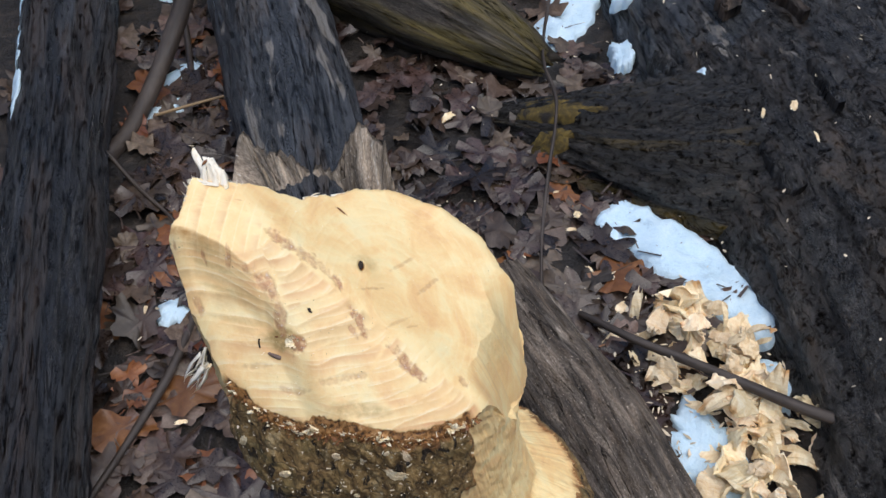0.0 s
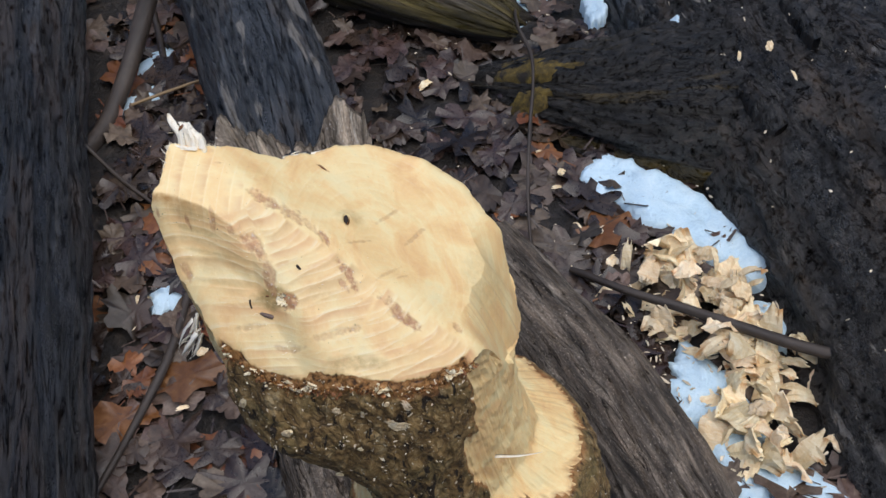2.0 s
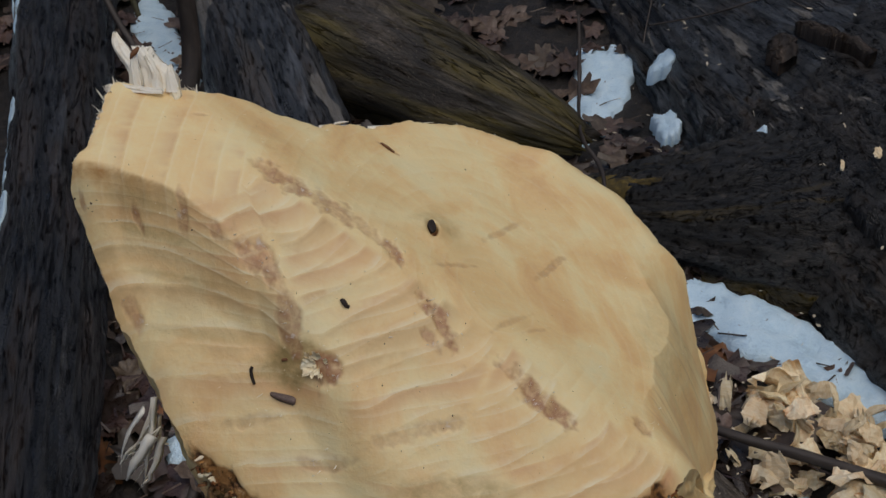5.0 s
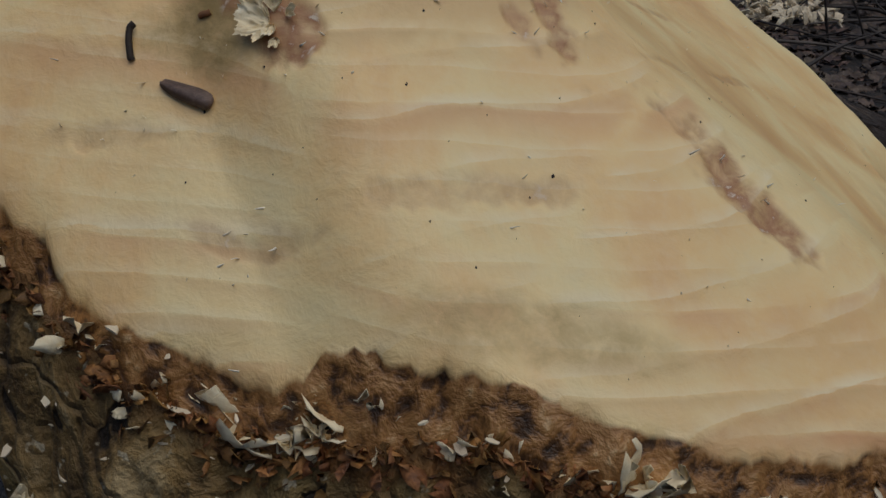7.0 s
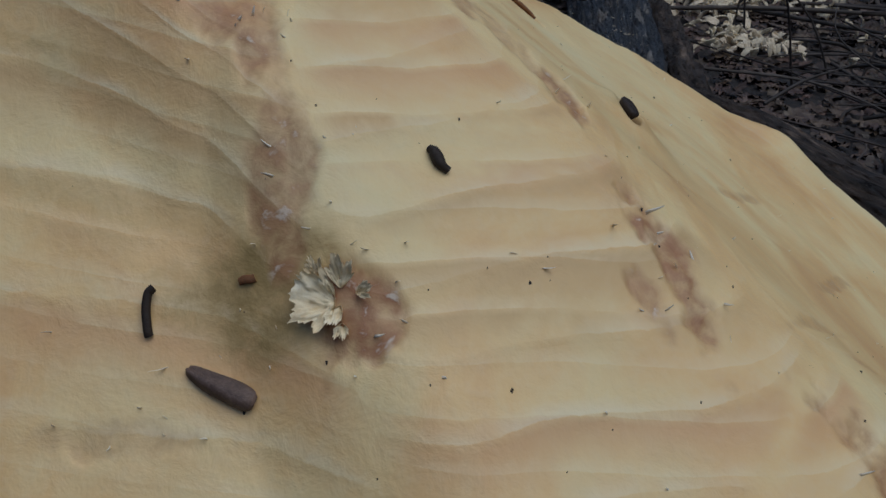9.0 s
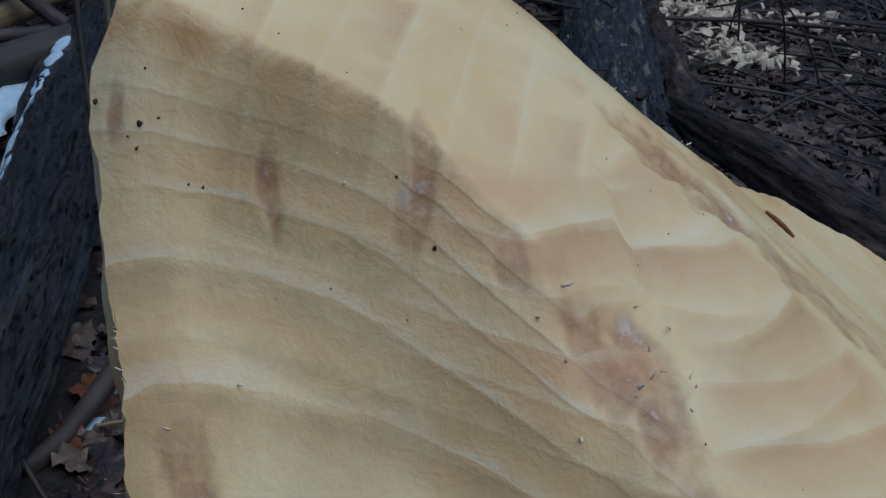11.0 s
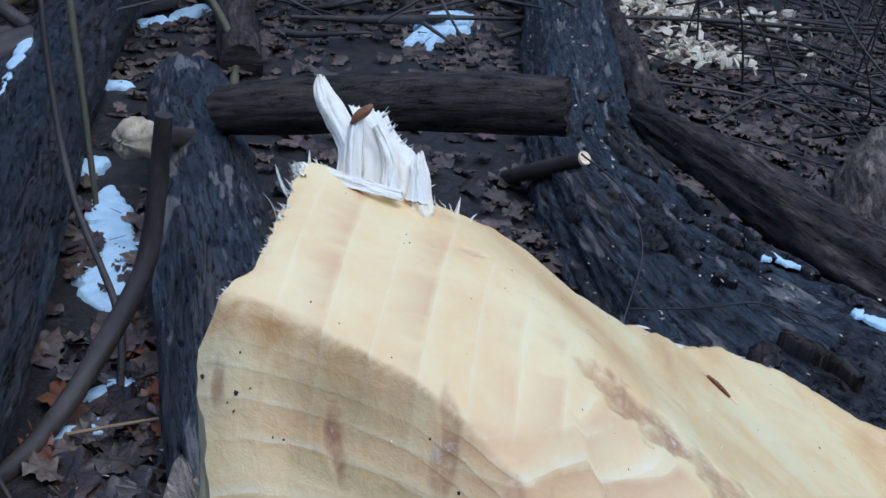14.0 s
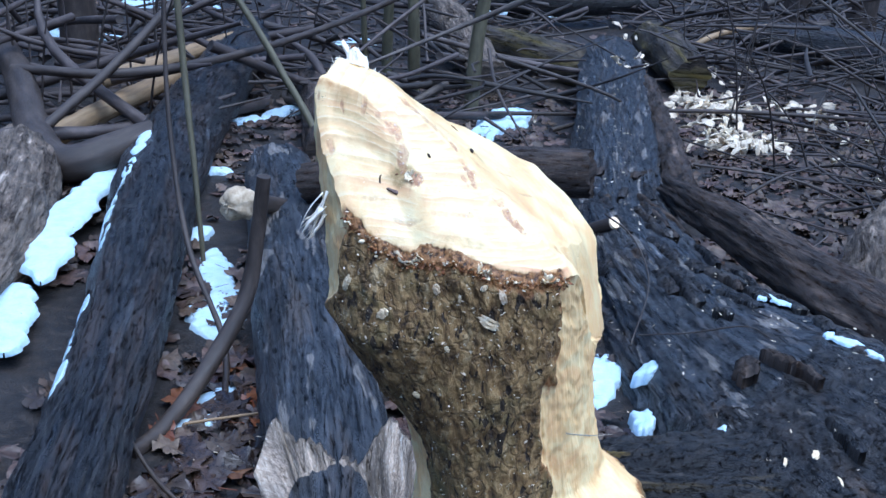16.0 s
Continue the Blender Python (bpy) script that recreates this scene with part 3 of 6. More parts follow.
def face_height(x, y, marks=False):
    """Height of the gnawed face; with marks, also the running numbers and weights of its strokes."""
    x, y = np.asarray(x, float), np.asarray(y, float)
    scoop, front, tip, back = facets(x, y)
    brink = np.interp(x, BRINK_X, BRINK_Y) + 0.0006 * vnoise(x, y, 90, 3.0)
    fall = np.interp(x, (-0.085, -0.065, -0.05, -0.03), (0.012, 0.015, 0.025, 0.036))
    drop = np.clip((brink - y) / fall, 0, 1)
    crisp = smooth01(-x, 0.068, 0.088)
    below = crisp * (1 - (1 - drop) ** 2) + (1 - crisp) * drop * drop * (3 - 2 * drop)
    crown = soft_min(front, back, 0.013)
    top = soft_min(crown, tip, 0.0035)
    z = top + 0.72 * (np.minimum(scoop, top) - top) * below
    for bx, by, size, rise in LUMPS:
        z = z + rise * np.exp(-((x - bx) ** 2 + (y - by) ** 2) / size**2)
    w2 = smooth01(front - back, 0.0, 0.003) * (1 - below)
    w3 = smooth01(crown - tip, -0.0005, 0.0012) * (1 - below)
    w1 = np.maximum(below, (1 - w2) * (1 - w3))
    w2 = w2 * (1 - w3)
    n1, n2, n3 = vnoise(x, y, 26, 1.0), vnoise(x, y, 70, 5.0), vnoise(x, y, 13, 8.0, 2)
    n4 = vnoise(x * 0.45, y, 75, 15.0, 2)
    seam = np.interp(y, [p[0] for p in SEAM], [p[1] for p in SEAM]) + 0.0012 * n2
    past = smooth01(x, seam - 0.0004, seam + 0.0004)
    far = smooth01(x - 0.55 * (y - 0.33), -0.0165, -0.0155)
    bow = np.where(x > seam, (x - seam) * 0.10 - 9.0 * np.clip(x - seam - 0.012, 0, 0.02) ** 2 * 0.4, 0)
    v1 = (z - 0.955 - 0.6 * bow + 0.0007 * n1 + 0.0010 * n3 + 0.0005 * n4) / (0.0048 + 0.0034 * below) + 0.43 * past + 0.37 * far
    v4 = (z - 0.955 + 0.06 * x + 0.0008 * n1 + 0.0022 * n3) / 0.0031 + 0.3 * past
    v3 = (x - 0.12 * (y - 0.38) + 0.0008 * n1 + 0.002 * n3) / 0.0056
    rad = np.hypot((x + 0.010) * 1.25, (y - 0.362) * 0.8)
    v2 = (rad + 0.002 * n1 + 0.005 * n3) / 0.0044
    fade = 1 - 0.8 * np.maximum(np.exp(-(((x - seam) / 0.0022) ** 2)) * (y < 0.36), 1.2 * np.exp(-(((x - 0.55 * (y - 0.33) + 0.016) / 0.0014) ** 2)))
    deep = np.clip(0.55 + 1.2 * n2 + 0.6 * n3, 0.15, 1.2)
    w1 = w1 * fade
    z = z + 0.00012 * deep * (w1 * tooth(v1) + 0.3 * w2 * tooth(v2) + 0.8 * w3 * tooth(v3)) + 0.0009 * n1 + 0.0003 * n2
    # the small dark hole sits in a swelling of the back facet
    z = z + 0.0010 * np.exp(-(((x + 0.0235) / 0.0045) ** 2 + ((y - 0.3835) / 0.0075) ** 2))
    if not marks:
        return z
    # painted shadow line just below the brink, strongest at the far left
    crease_shade = smooth01(brink - y, -0.0003, 0.0005) * (1 - smooth01(brink - y, 0.0010, 0.0028)) * smooth01(-x, 0.055, 0.070) * (0.45 + 0.55 * smooth01(-x, 0.085, 0.105))
    return z, {"v1": v1, "v2": v2, "v3": v3, "v4": v4, "w1": w1, "w4": w1 * (1 - 0.75 * below * crisp), "w2": w2, "w3": w3, "crease_shade": crease_shade * np.clip(0.7 + 1.2 * n2, 0, 1)}


def edge_drop(s, deg):
    """Rounding towards the steep right-hand flank."""
    side = smooth01(deg, -34, -8) * (1 - smooth01(deg, 10, 33))
    return side * 0.040 * np.clip((s - 0.775) / 0.225, 0, 1) ** 1.25 + (smooth01(deg, 88, 106) * (1 - smooth01(deg, 136, 145))) * 0.0015 * np.clip((s - 0.8) / 0.2, 0, 1) ** 1.5 + 0.0020 * (1 - smooth01(np.abs(deg - 158), 14, 24)) * np.clip((s - 0.97) / 0.03, 0, 1) ** 2 * 0.3 + 0.0020 * smooth01(np.abs(deg - 158), 14, 24) * np.clip((s - 0.93) / 0.07, 0, 1) ** 2


# brown pockets and stains: centre, length, width, heading in degrees, strength
FRONT_STAINS = ((-0.0632, 0.3519, 0.0135, 0.0055, -57, 0.80), (-0.0670, 0.3535, 0.0114, 0.0050, -45, 0.80), (-0.0589, 0.3420, 0.0089, 0.0050, -72, 0.75), (-0.0575, 0.3378, 0.0037, 0.0032, -51, 0.80), (-0.0230, 0.3454, 0.0134, 0.0055, -64, 1.0), (-0.0013, 0.3347, 0.0175, 0.0060, -27, 1.0), (0.0261, 0.3357, 0.0058, 0.0040, -71, 0.80), (-0.0511, 0.3341, 0.0088, 0.0050, 7, 1.0),
                (-0.0255, 0.3425, 0.0080, 0.0045, -50, 0.7), (-0.0338, 0.3616, 0.0078, 0.0045, -58, 0.90), (-0.0245, 0.3257, 0.0130, 0.0030, 15, 0.45), (-0.0528, 0.3208, 0.0148, 0.0020, -10, 0.45), (-0.0688, 0.3292, 0.0162, 0.0020, 2, 0.40), (-0.0975, 0.3492, 0.0058, 0.0030, -53, 0.70), (-0.0367, 0.3221, 0.0111, 0.0028, 12, 0.40))
TIP_STAINS = ((-0.0944, 0.3633, 0.0045, 0.0014, -60, 0.80), (-0.0822, 0.3615, 0.0069, 0.0018, -80, 0.70), (-0.1075, 0.3664, 0.0022, 0.0012, -50, 0.80), (-0.0796, 0.3880, 0.0030, 0.0010, -2, 0.60), (-0.0575, 0.3720, 0.0150, 0.0060, -14, 0.85), (-0.0480, 0.3690, 0.0130, 0.0065, -30, 0.70), (-0.0828, 0.3600, 0.0034, 0.0020, -55, 0.50), (-0.0400, 0.3660, 0.0080, 0.0040, -40, 0.50), (-0.0742, 0.3569, 0.0054, 0.0030, -35, 0.60), (-0.0355, 0.4115, 0.0055, 0.0016, -20, 0.80))
BACK_STAINS = ((-0.0189, 0.3668, 0.0149, 0.0016, 38, 0.45), (-0.0050, 0.3926, 0.0189, 0.0016, 55, 0.40), (0.0084, 0.3860, 0.0259, 0.0018, 59, 0.40), (-0.0056, 0.3537, 0.0165, 0.0015, 52, 0.35), (0.0003, 0.3543, 0.0102, 0.0012, 44, 0.35))
STAINS = FRONT_STAINS + TIP_STAINS + BACK_STAINS
# olive damp together with painted shade of hollows and facets, same columns
DAMP_SHADE = ((-0.0590, 0.3363, 0.0204, 0.0066, -10, 1.25), (-0.0240, 0.3139, 0.0290, 0.0060, 4, 0.80), (-0.0944, 0.3650, 0.0160, 0.0030, -20, 0.50), (-0.0912, 0.3604, 0.0200, 0.0016, -20, 0.60), (-0.0230, 0.3800, 0.0180, 0.0100, 42, 0.45), (0.0424, 0.3791, 0.0400, 0.0201, -113, 0.35), (-0.0860, 0.3535, 0.0252, 0.0018, -15, 0.50), (-0.080, 0.3440, 0.030, 0.0022, -10, 0.4))


def blots(x, y, table, rough):
    total = np.zeros_like(x)
    wob = 0.7 * vnoise(x, y, 150, 21.0) + 0.5 * vnoise(x, y, 420, 4.0)
    for bx, by, length, width, heading, k in table:
        c, s = math.cos(radians(heading)), math.sin(radians(heading))
        u, v = (x - bx) * c + (y - by) * s, -(x - bx) * s + (y - by) * c
        d = (u / length * 2) ** 2 + (v / width * 2) ** 2
        total = np.maximum(total, k * smooth01(1.25 - np.sqrt(d) + rough * wob, 0, 0.7))
    return total


def make_face(stump):
    na, nr = 800, 230
    deg = np.linspace(-180, 180, na, endpoint=False)
    ragged = np.array([noise.fractal((math.cos(radians(a)) * 9, math.sin(radians(a)) * 9, 2), 1.0, 2.0, 5) for a in deg])
    fine = np.array([noise.fractal((math.cos(radians(a)) * 40, math.sin(radians(a)) * 40, 6), 1.0, 2.0, 3) for a in deg])
    rim = rim_radius(deg) + 0.0011 * ragged + 0.0004 * fine
    s = (np.arange(1, nr + 1) / nr) ** 0.75
    X = CX + np.outer(s, rim * np.cos(np.radians(deg)))
    Y = CY + np.outer(s, rim * np.sin(np.radians(deg)))
    Z, marks = face_height(X, Y, True)
    S = np.repeat(s[:, None], na, 1)
    Z = Z - edge_drop(S, np.repeat(deg[None], nr, 0))
    # torn inner bark: a ragged step down to a rough lip
    bark_side = smooth01(-np.abs(deg + 92), -56, -46)
    fray, grit = vnoise(X, Y, 110, 31.0, 4), vnoise(X, Y, 300, 7.0, 3)
    begins = np.interp(deg, (-143, -136, -128, -115, -106, -99, -92, -78, -63, -48, -38), (0.976, 0.978, 0.980, 0.970, 0.953, 0.950, 0.962, 0.950, 0.970, 0.967, 0.958))
    rind = smooth01(S - begins[None] + 0.009 * fray + 0.006 * ragged[None], -0.004, 0.006) * bark_side[None]
    Z = Z - rind * (0.0010 + 0.035 * np.clip(S - 0.945, 0, 1)) + rind * (0.0011 * grit + 0.0012 * fray)
    X, Y = X + 0.0007 * rind * vnoise(X, Y, 300, 12.0, 3), Y + 0.0007 * rind * vnoise(X, Y, 300, 17.0, 3)
    stain, damp_shade = blots(X, Y, STAINS, 0.85), blots(X, Y, DAMP_SHADE, 0.22)
    Z = Z - stain * (0.0005 - 0.0006 * grit)
    hole = np.exp(-(((X + 0.0238) / 0.0010) ** 2 + ((Y - 0.3780) / 0.0024) ** 2))
    Z = Z - 0.006 * hole
    V = np.vstack([[CX, CY, float(face_height(CX, CY))], np.stack([X, Y, Z], -1).reshape(-1, 3)])
    f = [(0, 1 + i, 1 + (i + 1) % na) for i in range(na)]
    f += [(1 + k * na + i, 1 + (k + 1) * na + i, 1 + (k + 1) * na + (i + 1) % na, 1 + k * na + (i + 1) % na) for k in range(nr - 1) for i in range(na)]
    # the hole's inner shade is painted through the stain colour
    marks.update(stain=np.maximum(stain, hole * 1.3), damp_shade=damp_shade, rind=rind)
    at = {key: np.r_[val[0, 0], val.ravel()] for key, val in marks.items()}
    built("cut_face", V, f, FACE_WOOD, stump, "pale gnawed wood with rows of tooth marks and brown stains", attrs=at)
    return deg, np.stack([X[-1], Y[-1], Z[-1]], -1)


# height, axis x, then radii at -180, -135, -90, -45, 0, 45, 90, 135 degrees
UPPER_PROFILE = ((0.885, -0.014, 0.084, 0.083, 0.066, 0.067, 0.068, 0.075, 0.052, 0.047),
           (0.85, -0.006, 0.064, 0.069, 0.066, 0.064, 0.064, 0.062, 0.046, 0.043),
           (0.82, 0.000, 0.050, 0.055, 0.067, 0.060, 0.064, 0.056, 0.045, 0.041),
           (0.79, 0.006, 0.046, 0.053, 0.070, 0.060, 0.067, 0.061, 0.048, 0.042),
           (0.774, 0.009, 0.048, 0.055, 0.072, 0.070, 0.083, 0.078, 0.056, 0.046),
           (0.766, 0.011, 0.050, 0.057, 0.073, 0.080, 0.089, 0.086, 0.062, 0.050))
LOWER_PROFILE = ((0.745, 0.015, 0.055, 0.064, 0.077, 0.088, 0.096, 0.094, 0.080, 0.064),
           (0.69, 0.024, 0.075, 0.083, 0.086, 0.092, 0.097, 0.096, 0.092, 0.085),
           (0.60, 0.030, 0.092, 0.094, 0.094, 0.094, 0.097, 0.097, 0.096, 0.094),
           (0.25, 0.045, 0.098, 0.100, 0.100, 0.098, 0.100, 0.100, 0.100, 0.098),
           (0.06, 0.052, 0.120, 0.115, 0.118, 0.112, 0.120, 0.116, 0.118, 0.112),
           (-0.05, 0.055, 0.150, 0.135, 0.145, 0.132, 0.150, 0.140, 0.145, 0.135))
PROFILE = UPPER_PROFILE + LOWER_PROFILE


def profile(z, deg):
    zs = np.array([p[0] for p in PROFILE])[::-1]
    row = np.array([[np.interp(z, zs, np.array([p[k] for p in PROFILE])[::-1]) for k in range(1, 10)]])[0]
    a = (deg + 180) / 45 % 8
    i = int(a)
    t = a - i
    t = t * t * (3 - 2 * t)
    return row[0], row[1 + i % 8] * (1 - t) + row[1 + (i + 1) % 8] * t


def gnawed(z, zrim, deg, n):
    """How far (0 to 1) the bark is chewed away."""
    d = (deg + 180) % 360 - 180 + 7 * n
    zz = z + 0.008 * n
    right = np.interp(zz, [0.74, 0.766, 0.778, 0.792, 0.84, 0.88, 0.95], [-25, -34, -42, -58, -60, -50, -38])
    back = smooth01(d, right - 2, right + 2) if d > -100 else 1.0 * (d < -168)
    low = smooth01(zz, 0.763 - 0.006 * abs(n), 0.769) if -70 < d < 110 else smooth01(zz, 0.70, 0.712)
    upper = float(back) * float(low)
    left = 0.0
    if d < -120 or d > 120:
        edge = np.interp(zz, [0.70, 0.78, 0.83, 0.852, 0.858, 0.885, 0.90, 0.97], [-122, -128, -136, -150, -172, -166, -150, -136])
        left = smooth01(-d, -edge - 2, -edge + 2) if d < 0 else (0.0 if 0.856 < zz < 0.884 and d > 168 else 1.0)
        left = float(left) * float(smooth01(zz, 0.69, 0.705))
    return max(upper, left)


def make_sides(stump, deg, rim):
    """Bark and gnawed wood below the face, one sheet divided between them."""
    ks = np.r_[np.linspace(0, 1, 60), 1 + np.linspace(0, 1, 110)[1:], 2 + np.linspace(0, 1, 45)[1:]]
    na = len(deg)
    V, mask, rind = [], [], []
    for k in ks:
        for i, a in enumerate(deg):
            zt = rim[i][2]
            if k <= 1:
                z = zt + (0.885 - zt) * k if zt > 0.892 else zt - 0.007 * k
            elif k <= 2:
                top = min(0.885, zt - 0.007)
                z = top + (0.69 - top) * (k - 1)
            else:
                z = 0.69 + (-0.05 - 0.69) * (k - 2)
            cx, r = profile(min(z, 0.885), a)
            if k < 1:
                rt = math.hypot(rim[i][0] - CX, rim[i][1] - CY)
                e = k * k * (3 - 2 * k)
                cx, r = CX + (cx - CX) * e, rt + (r - rt) * e
            r += 0.005 * math.exp(-(((z - 0.983) / 0.011) ** 2) - (((a % 360) - 170) / 15) ** 2) * min(1, 4 * k)
            r += 0.004 * math.exp(-(((z - 0.888) / 0.035) ** 2) - ((a - 12) / 32) ** 2) * min(1, 3 * k)
            ca, sa = math.cos(radians(a)), math.sin(radians(a))
            n = noise.fractal((ca * 5, sa * 5, z * 40), 1.0, 2.0, 4)
            g = gnawed(z, zt, a, n)
            lumps = noise.fractal((ca * 7, sa * 7, z * 45), 1.0, 2.0, 5)
            scal = abs(math.sin(z * 330 + 3 * n + ca * 4))
            coarse = noise.fractal((ca * 17, sa * 17, z * 120), 1.0, 2.0, 3)
            bark = 0.0020 + 0.0016 * lumps + 0.0011 * coarse
            wood = -0.0012 + 0.0016 * lumps - 0.0005 * scal + 0.0009 * noise.fractal((ca * 40, sa * 40, z * 14), 1.0, 2.0, 3)
            add = (bark * (1 - g) + wood * g) * min(1, k * 6)
            V.append((cx + (r + add) * ca, CY + (r + add) * sa, z))
            mask.append(g)
            rind.append(max(smooth01(0.004 * (1.2 + 1.5 * n) - (zt - z), 0, 0.003) if -150 < a < -35 else 0.0, 2.6 * min(g, 1 - g) if g > 0.02 else 0.0))
    kinds = {"bark": [], "gnawed_wood": []}
    for k in range(len(ks) - 1):
        for i in range(na):
            q = (k * na + i, (k + 1) * na + i, (k + 1) * na + (i + 1) % na, k * na + (i + 1) % na)
            kinds["gnawed_wood" if sum(mask[j] for j in q) > 2 else "bark"].append(q)
    for name, mat, label in (("bark", BARK, "rough olive-brown bark strewn with tiny chips"), ("gnawed_wood", CUT_WOOD, "pale chewed neck and ledge of the trunk")):
        used = sorted({i for q in kinds[name] for i in q})
        at = {old: n for n, old in enumerate(used)}
        built(name, [V[i] for i in used], [tuple(at[i] for i in q) for q in kinds[name]], mat, stump, label, attrs={"rind": [float(rind[i]) for i in used]})
    return V, mask, na, ks


STUMP = empty("tree_stump", "beaver-gnawed tree stump with a slanting pale cut top", "tree stump", (0, 0, 0))
DEG, RIMPTS = make_face(STUMP)
SIDES, SIDEMASK, NA, KS = make_sides(STUMP, DEG, RIMPTS)
FACE_PART = next(ob for ob in STUMP.children if ob.name.startswith("cut_face"))
BARK_PART = next(ob for ob in STUMP.children if ob.name.startswith("bark"))

# ---- fallen logs ----
TRUNK_OB = log("fallen_trunk", "huge rotten blackish fallen trunk lying on the ground", "fallen trunk", TRUNK, BLACKROT, 190, 0.016, 0.028, 0.022, 3, TRUNK_FLAT, 0.02, crumb=0.008)
log("log", "long dark wet log with blue-grey sheen on leaves", "log", ((-0.40, 0.05, 0.075, 0.070), (-0.50, 0.55, 0.08, 0.078), (-0.588, 1.0, 0.085, 0.082), (-0.78, 1.95, 0.08, 0.098), (-1.05, 3.1, 0.06, 0.135), (-1.20, 4.2, 0.05, 0.14), (-1.30, 5.4, 0.08, 0.13)), DARK, 84, 0.013, 0.010, 0.014, 5, crumb=0.003)
log("log", "smooth dark barkless log behind the stump", "log", ((-0.186, 1.20, 0.080, 0.080), (-0.205, 1.30, 0.090, 0.100), (-0.240, 1.45, 0.098, 0.113), (-0.29, 1.64, 0.100, 0.117), (-0.351, 1.875, 0.100, 0.118), (-0.46, 2.3, 0.09, 0.118), (-0.68, 3.15, 0.06, 0.115)), BLUELOG, 84, 0.012, 0.007, 0.008, 8, 1.0, 0.03, crumb=0.002)
log("log", "rotting log stained with yellow-green moss", "log", ((-0.27, 2.16, 0.07, 0.12), (-0.20, 2.07, 0.09, 0.14), (-0.02, 1.92, 0.07, 0.115), (0.14, 1.80, 0.05, 0.07), (0.21, 1.76, 0.03, 0.035)), MOSSLOG, 64, 0.012, 0.012, 0.010, 11, 0.9, 0.03)
log("log", "short sawn-looking brown log lying across others", "log", ((-0.48, 2.55, 0.24, 0.058), (-0.25, 2.46, 0.31, 0.062), (0.03, 2.38, 0.375, 0.064), (0.252, 2.33, 0.405, 0.062)), BROWNLOG, 56, 0.012, 0.004, 0.005, 13)
v, f, u = tube(((0.95, 1.45, 0.0, 0.26), (0.72, 1.47, 0.0, 0.25), (0.50, 1.50, 0.0, 0.20), (0.34, 1.54, 0.0, 0.135), (0.22, 1.59, 0.0, 0.085), (0.13, 1.63, -0.01, 0.045), (0.08, 1.65, -0.02, 0.015)), 90, 0.012, 0.028, 0.020, 17, 0.8, 0.01, 0.012)
built("root", v, f, ROOTROT, TRUNK_OB, "low mossy root", uv=u)
log("log", "weathered grey log with swirling grain", "log", ((0.10, 1.18, 0.03, 0.055), (0.165, 1.02, 0.045, 0.075), (0.24, 0.88, 0.045, 0.078), (0.33, 0.66, 0.035, 0.07), (0.40, 0.42, 0.03, 0.06)), GREYWOOD, 64, 0.008, 0.010, 0.010, 19, 0.9, 0.02)
log("log", "split grey log half buried in leaves", "log", ((-0.22, 0.98, 0.015, 0.035), (-0.19, 0.84, 0.03, 0.045), (-0.15, 0.68, 0.025, 0.048), (-0.10, 0.48, 0.01, 0.04)), GREYWOOD, 40, 0.01, 0.008, 0.008, 23, 0.9, 0.03)
log("log", "rough brown log beside the fallen trunk", "log", ((0.60, 3.12, 0.15, 0.05), (0.74, 2.66, 0.17, 0.075), (0.90, 2.22, 0.17, 0.10), (1.05, 1.7, 0.20, 0.13), (1.25, 1.1, 0.24, 0.15)), BROWNLOG, 56, 0.014, 0.016, 0.014, 29, 0.9, 0.03)
log("bark_slab", "long strip of loose dark bark on the trunk", "bark", ((0.78, 5.3, 0.06, 0.05), (0.74, 4.6, 0.06, 0.06), (0.70, 3.8, 0.08, 0.06), (0.67, 3.25, 0.09, 0.05), (0.66, 3.02, 0.10, 0.02)), BROWNLOG, 30, 0.02, 0.02, 0.012, 31)
log("log", "thick rough-barked log at the edge of the clearing", "log", ((1.18, 1.6, 0.05, 0.15), (1.12, 2.3, 0.04, 0.16), (1.30, 3.0, 0.03, 0.15), (1.42, 3.35, 0.02, 0.10)), GREYWOOD, 56, 0.018, 0.02, 0.02, 37)
log("log", "pale rotten log at the edge of the brush", "log", ((-1.18, 1.9, 0.02, 0.10), (-1.28, 2.4, 0.03, 0.12), (-1.48, 3.0, 0.03, 0.13), (-1.62, 3.4, 0.02, 0.10)), GREYWOOD, 48, 0.02, 0.018, 0.02, 41)
log("log", "large dark log far off in the brush", "log", ((1.75, 7.6, 0.04, 0.10), (2.2, 7.3, 0.06, 0.13), (2.8, 6.7, 0.06, 0.15), (3.5, 6.0, 0.06, 0.15)), DARK, 36, 0.03, 0.015, 0.015, 43)
log("log", "grey broken log leaning among saplings", "log", ((-0.42, 6.9, 0.15, 0.11), (-0.22, 6.1, 0.1, 0.12), (-0.02, 5.3, 0.0, 0.11)), GREYWOOD, 36, 0.025, 0.02, 0.02, 47)
log("log", "dark mossy log beyond the saplings", "log", ((-0.1, 6.6, 0.0, 0.10), (0.25, 6.1, 0.0, 0.13), (0.62, 5.85, -0.02, 0.12)), MOSSLOG, 36, 0.025, 0.02, 0.02, 53)
log("log", "mossy rotten stub beside the far trunk", "log", ((1.00, 6.9, 0.05, 0.12), (1.06, 6.3, 0.04, 0.13), (1.12, 5.95, 0.0, 0.11)), MOSSLOG, 36, 0.025, 0.03, 0.02, 59)
log("log", "dark trunk lying deep in the brush", "log", ((-0.2, 8.0, 0.1, 0.12), (0.5, 8.1, 0.1, 0.12), (1.2, 8.5, 0.1, 0.1)), DARK, 30, 0.03, 0.015, 0.01, 61)
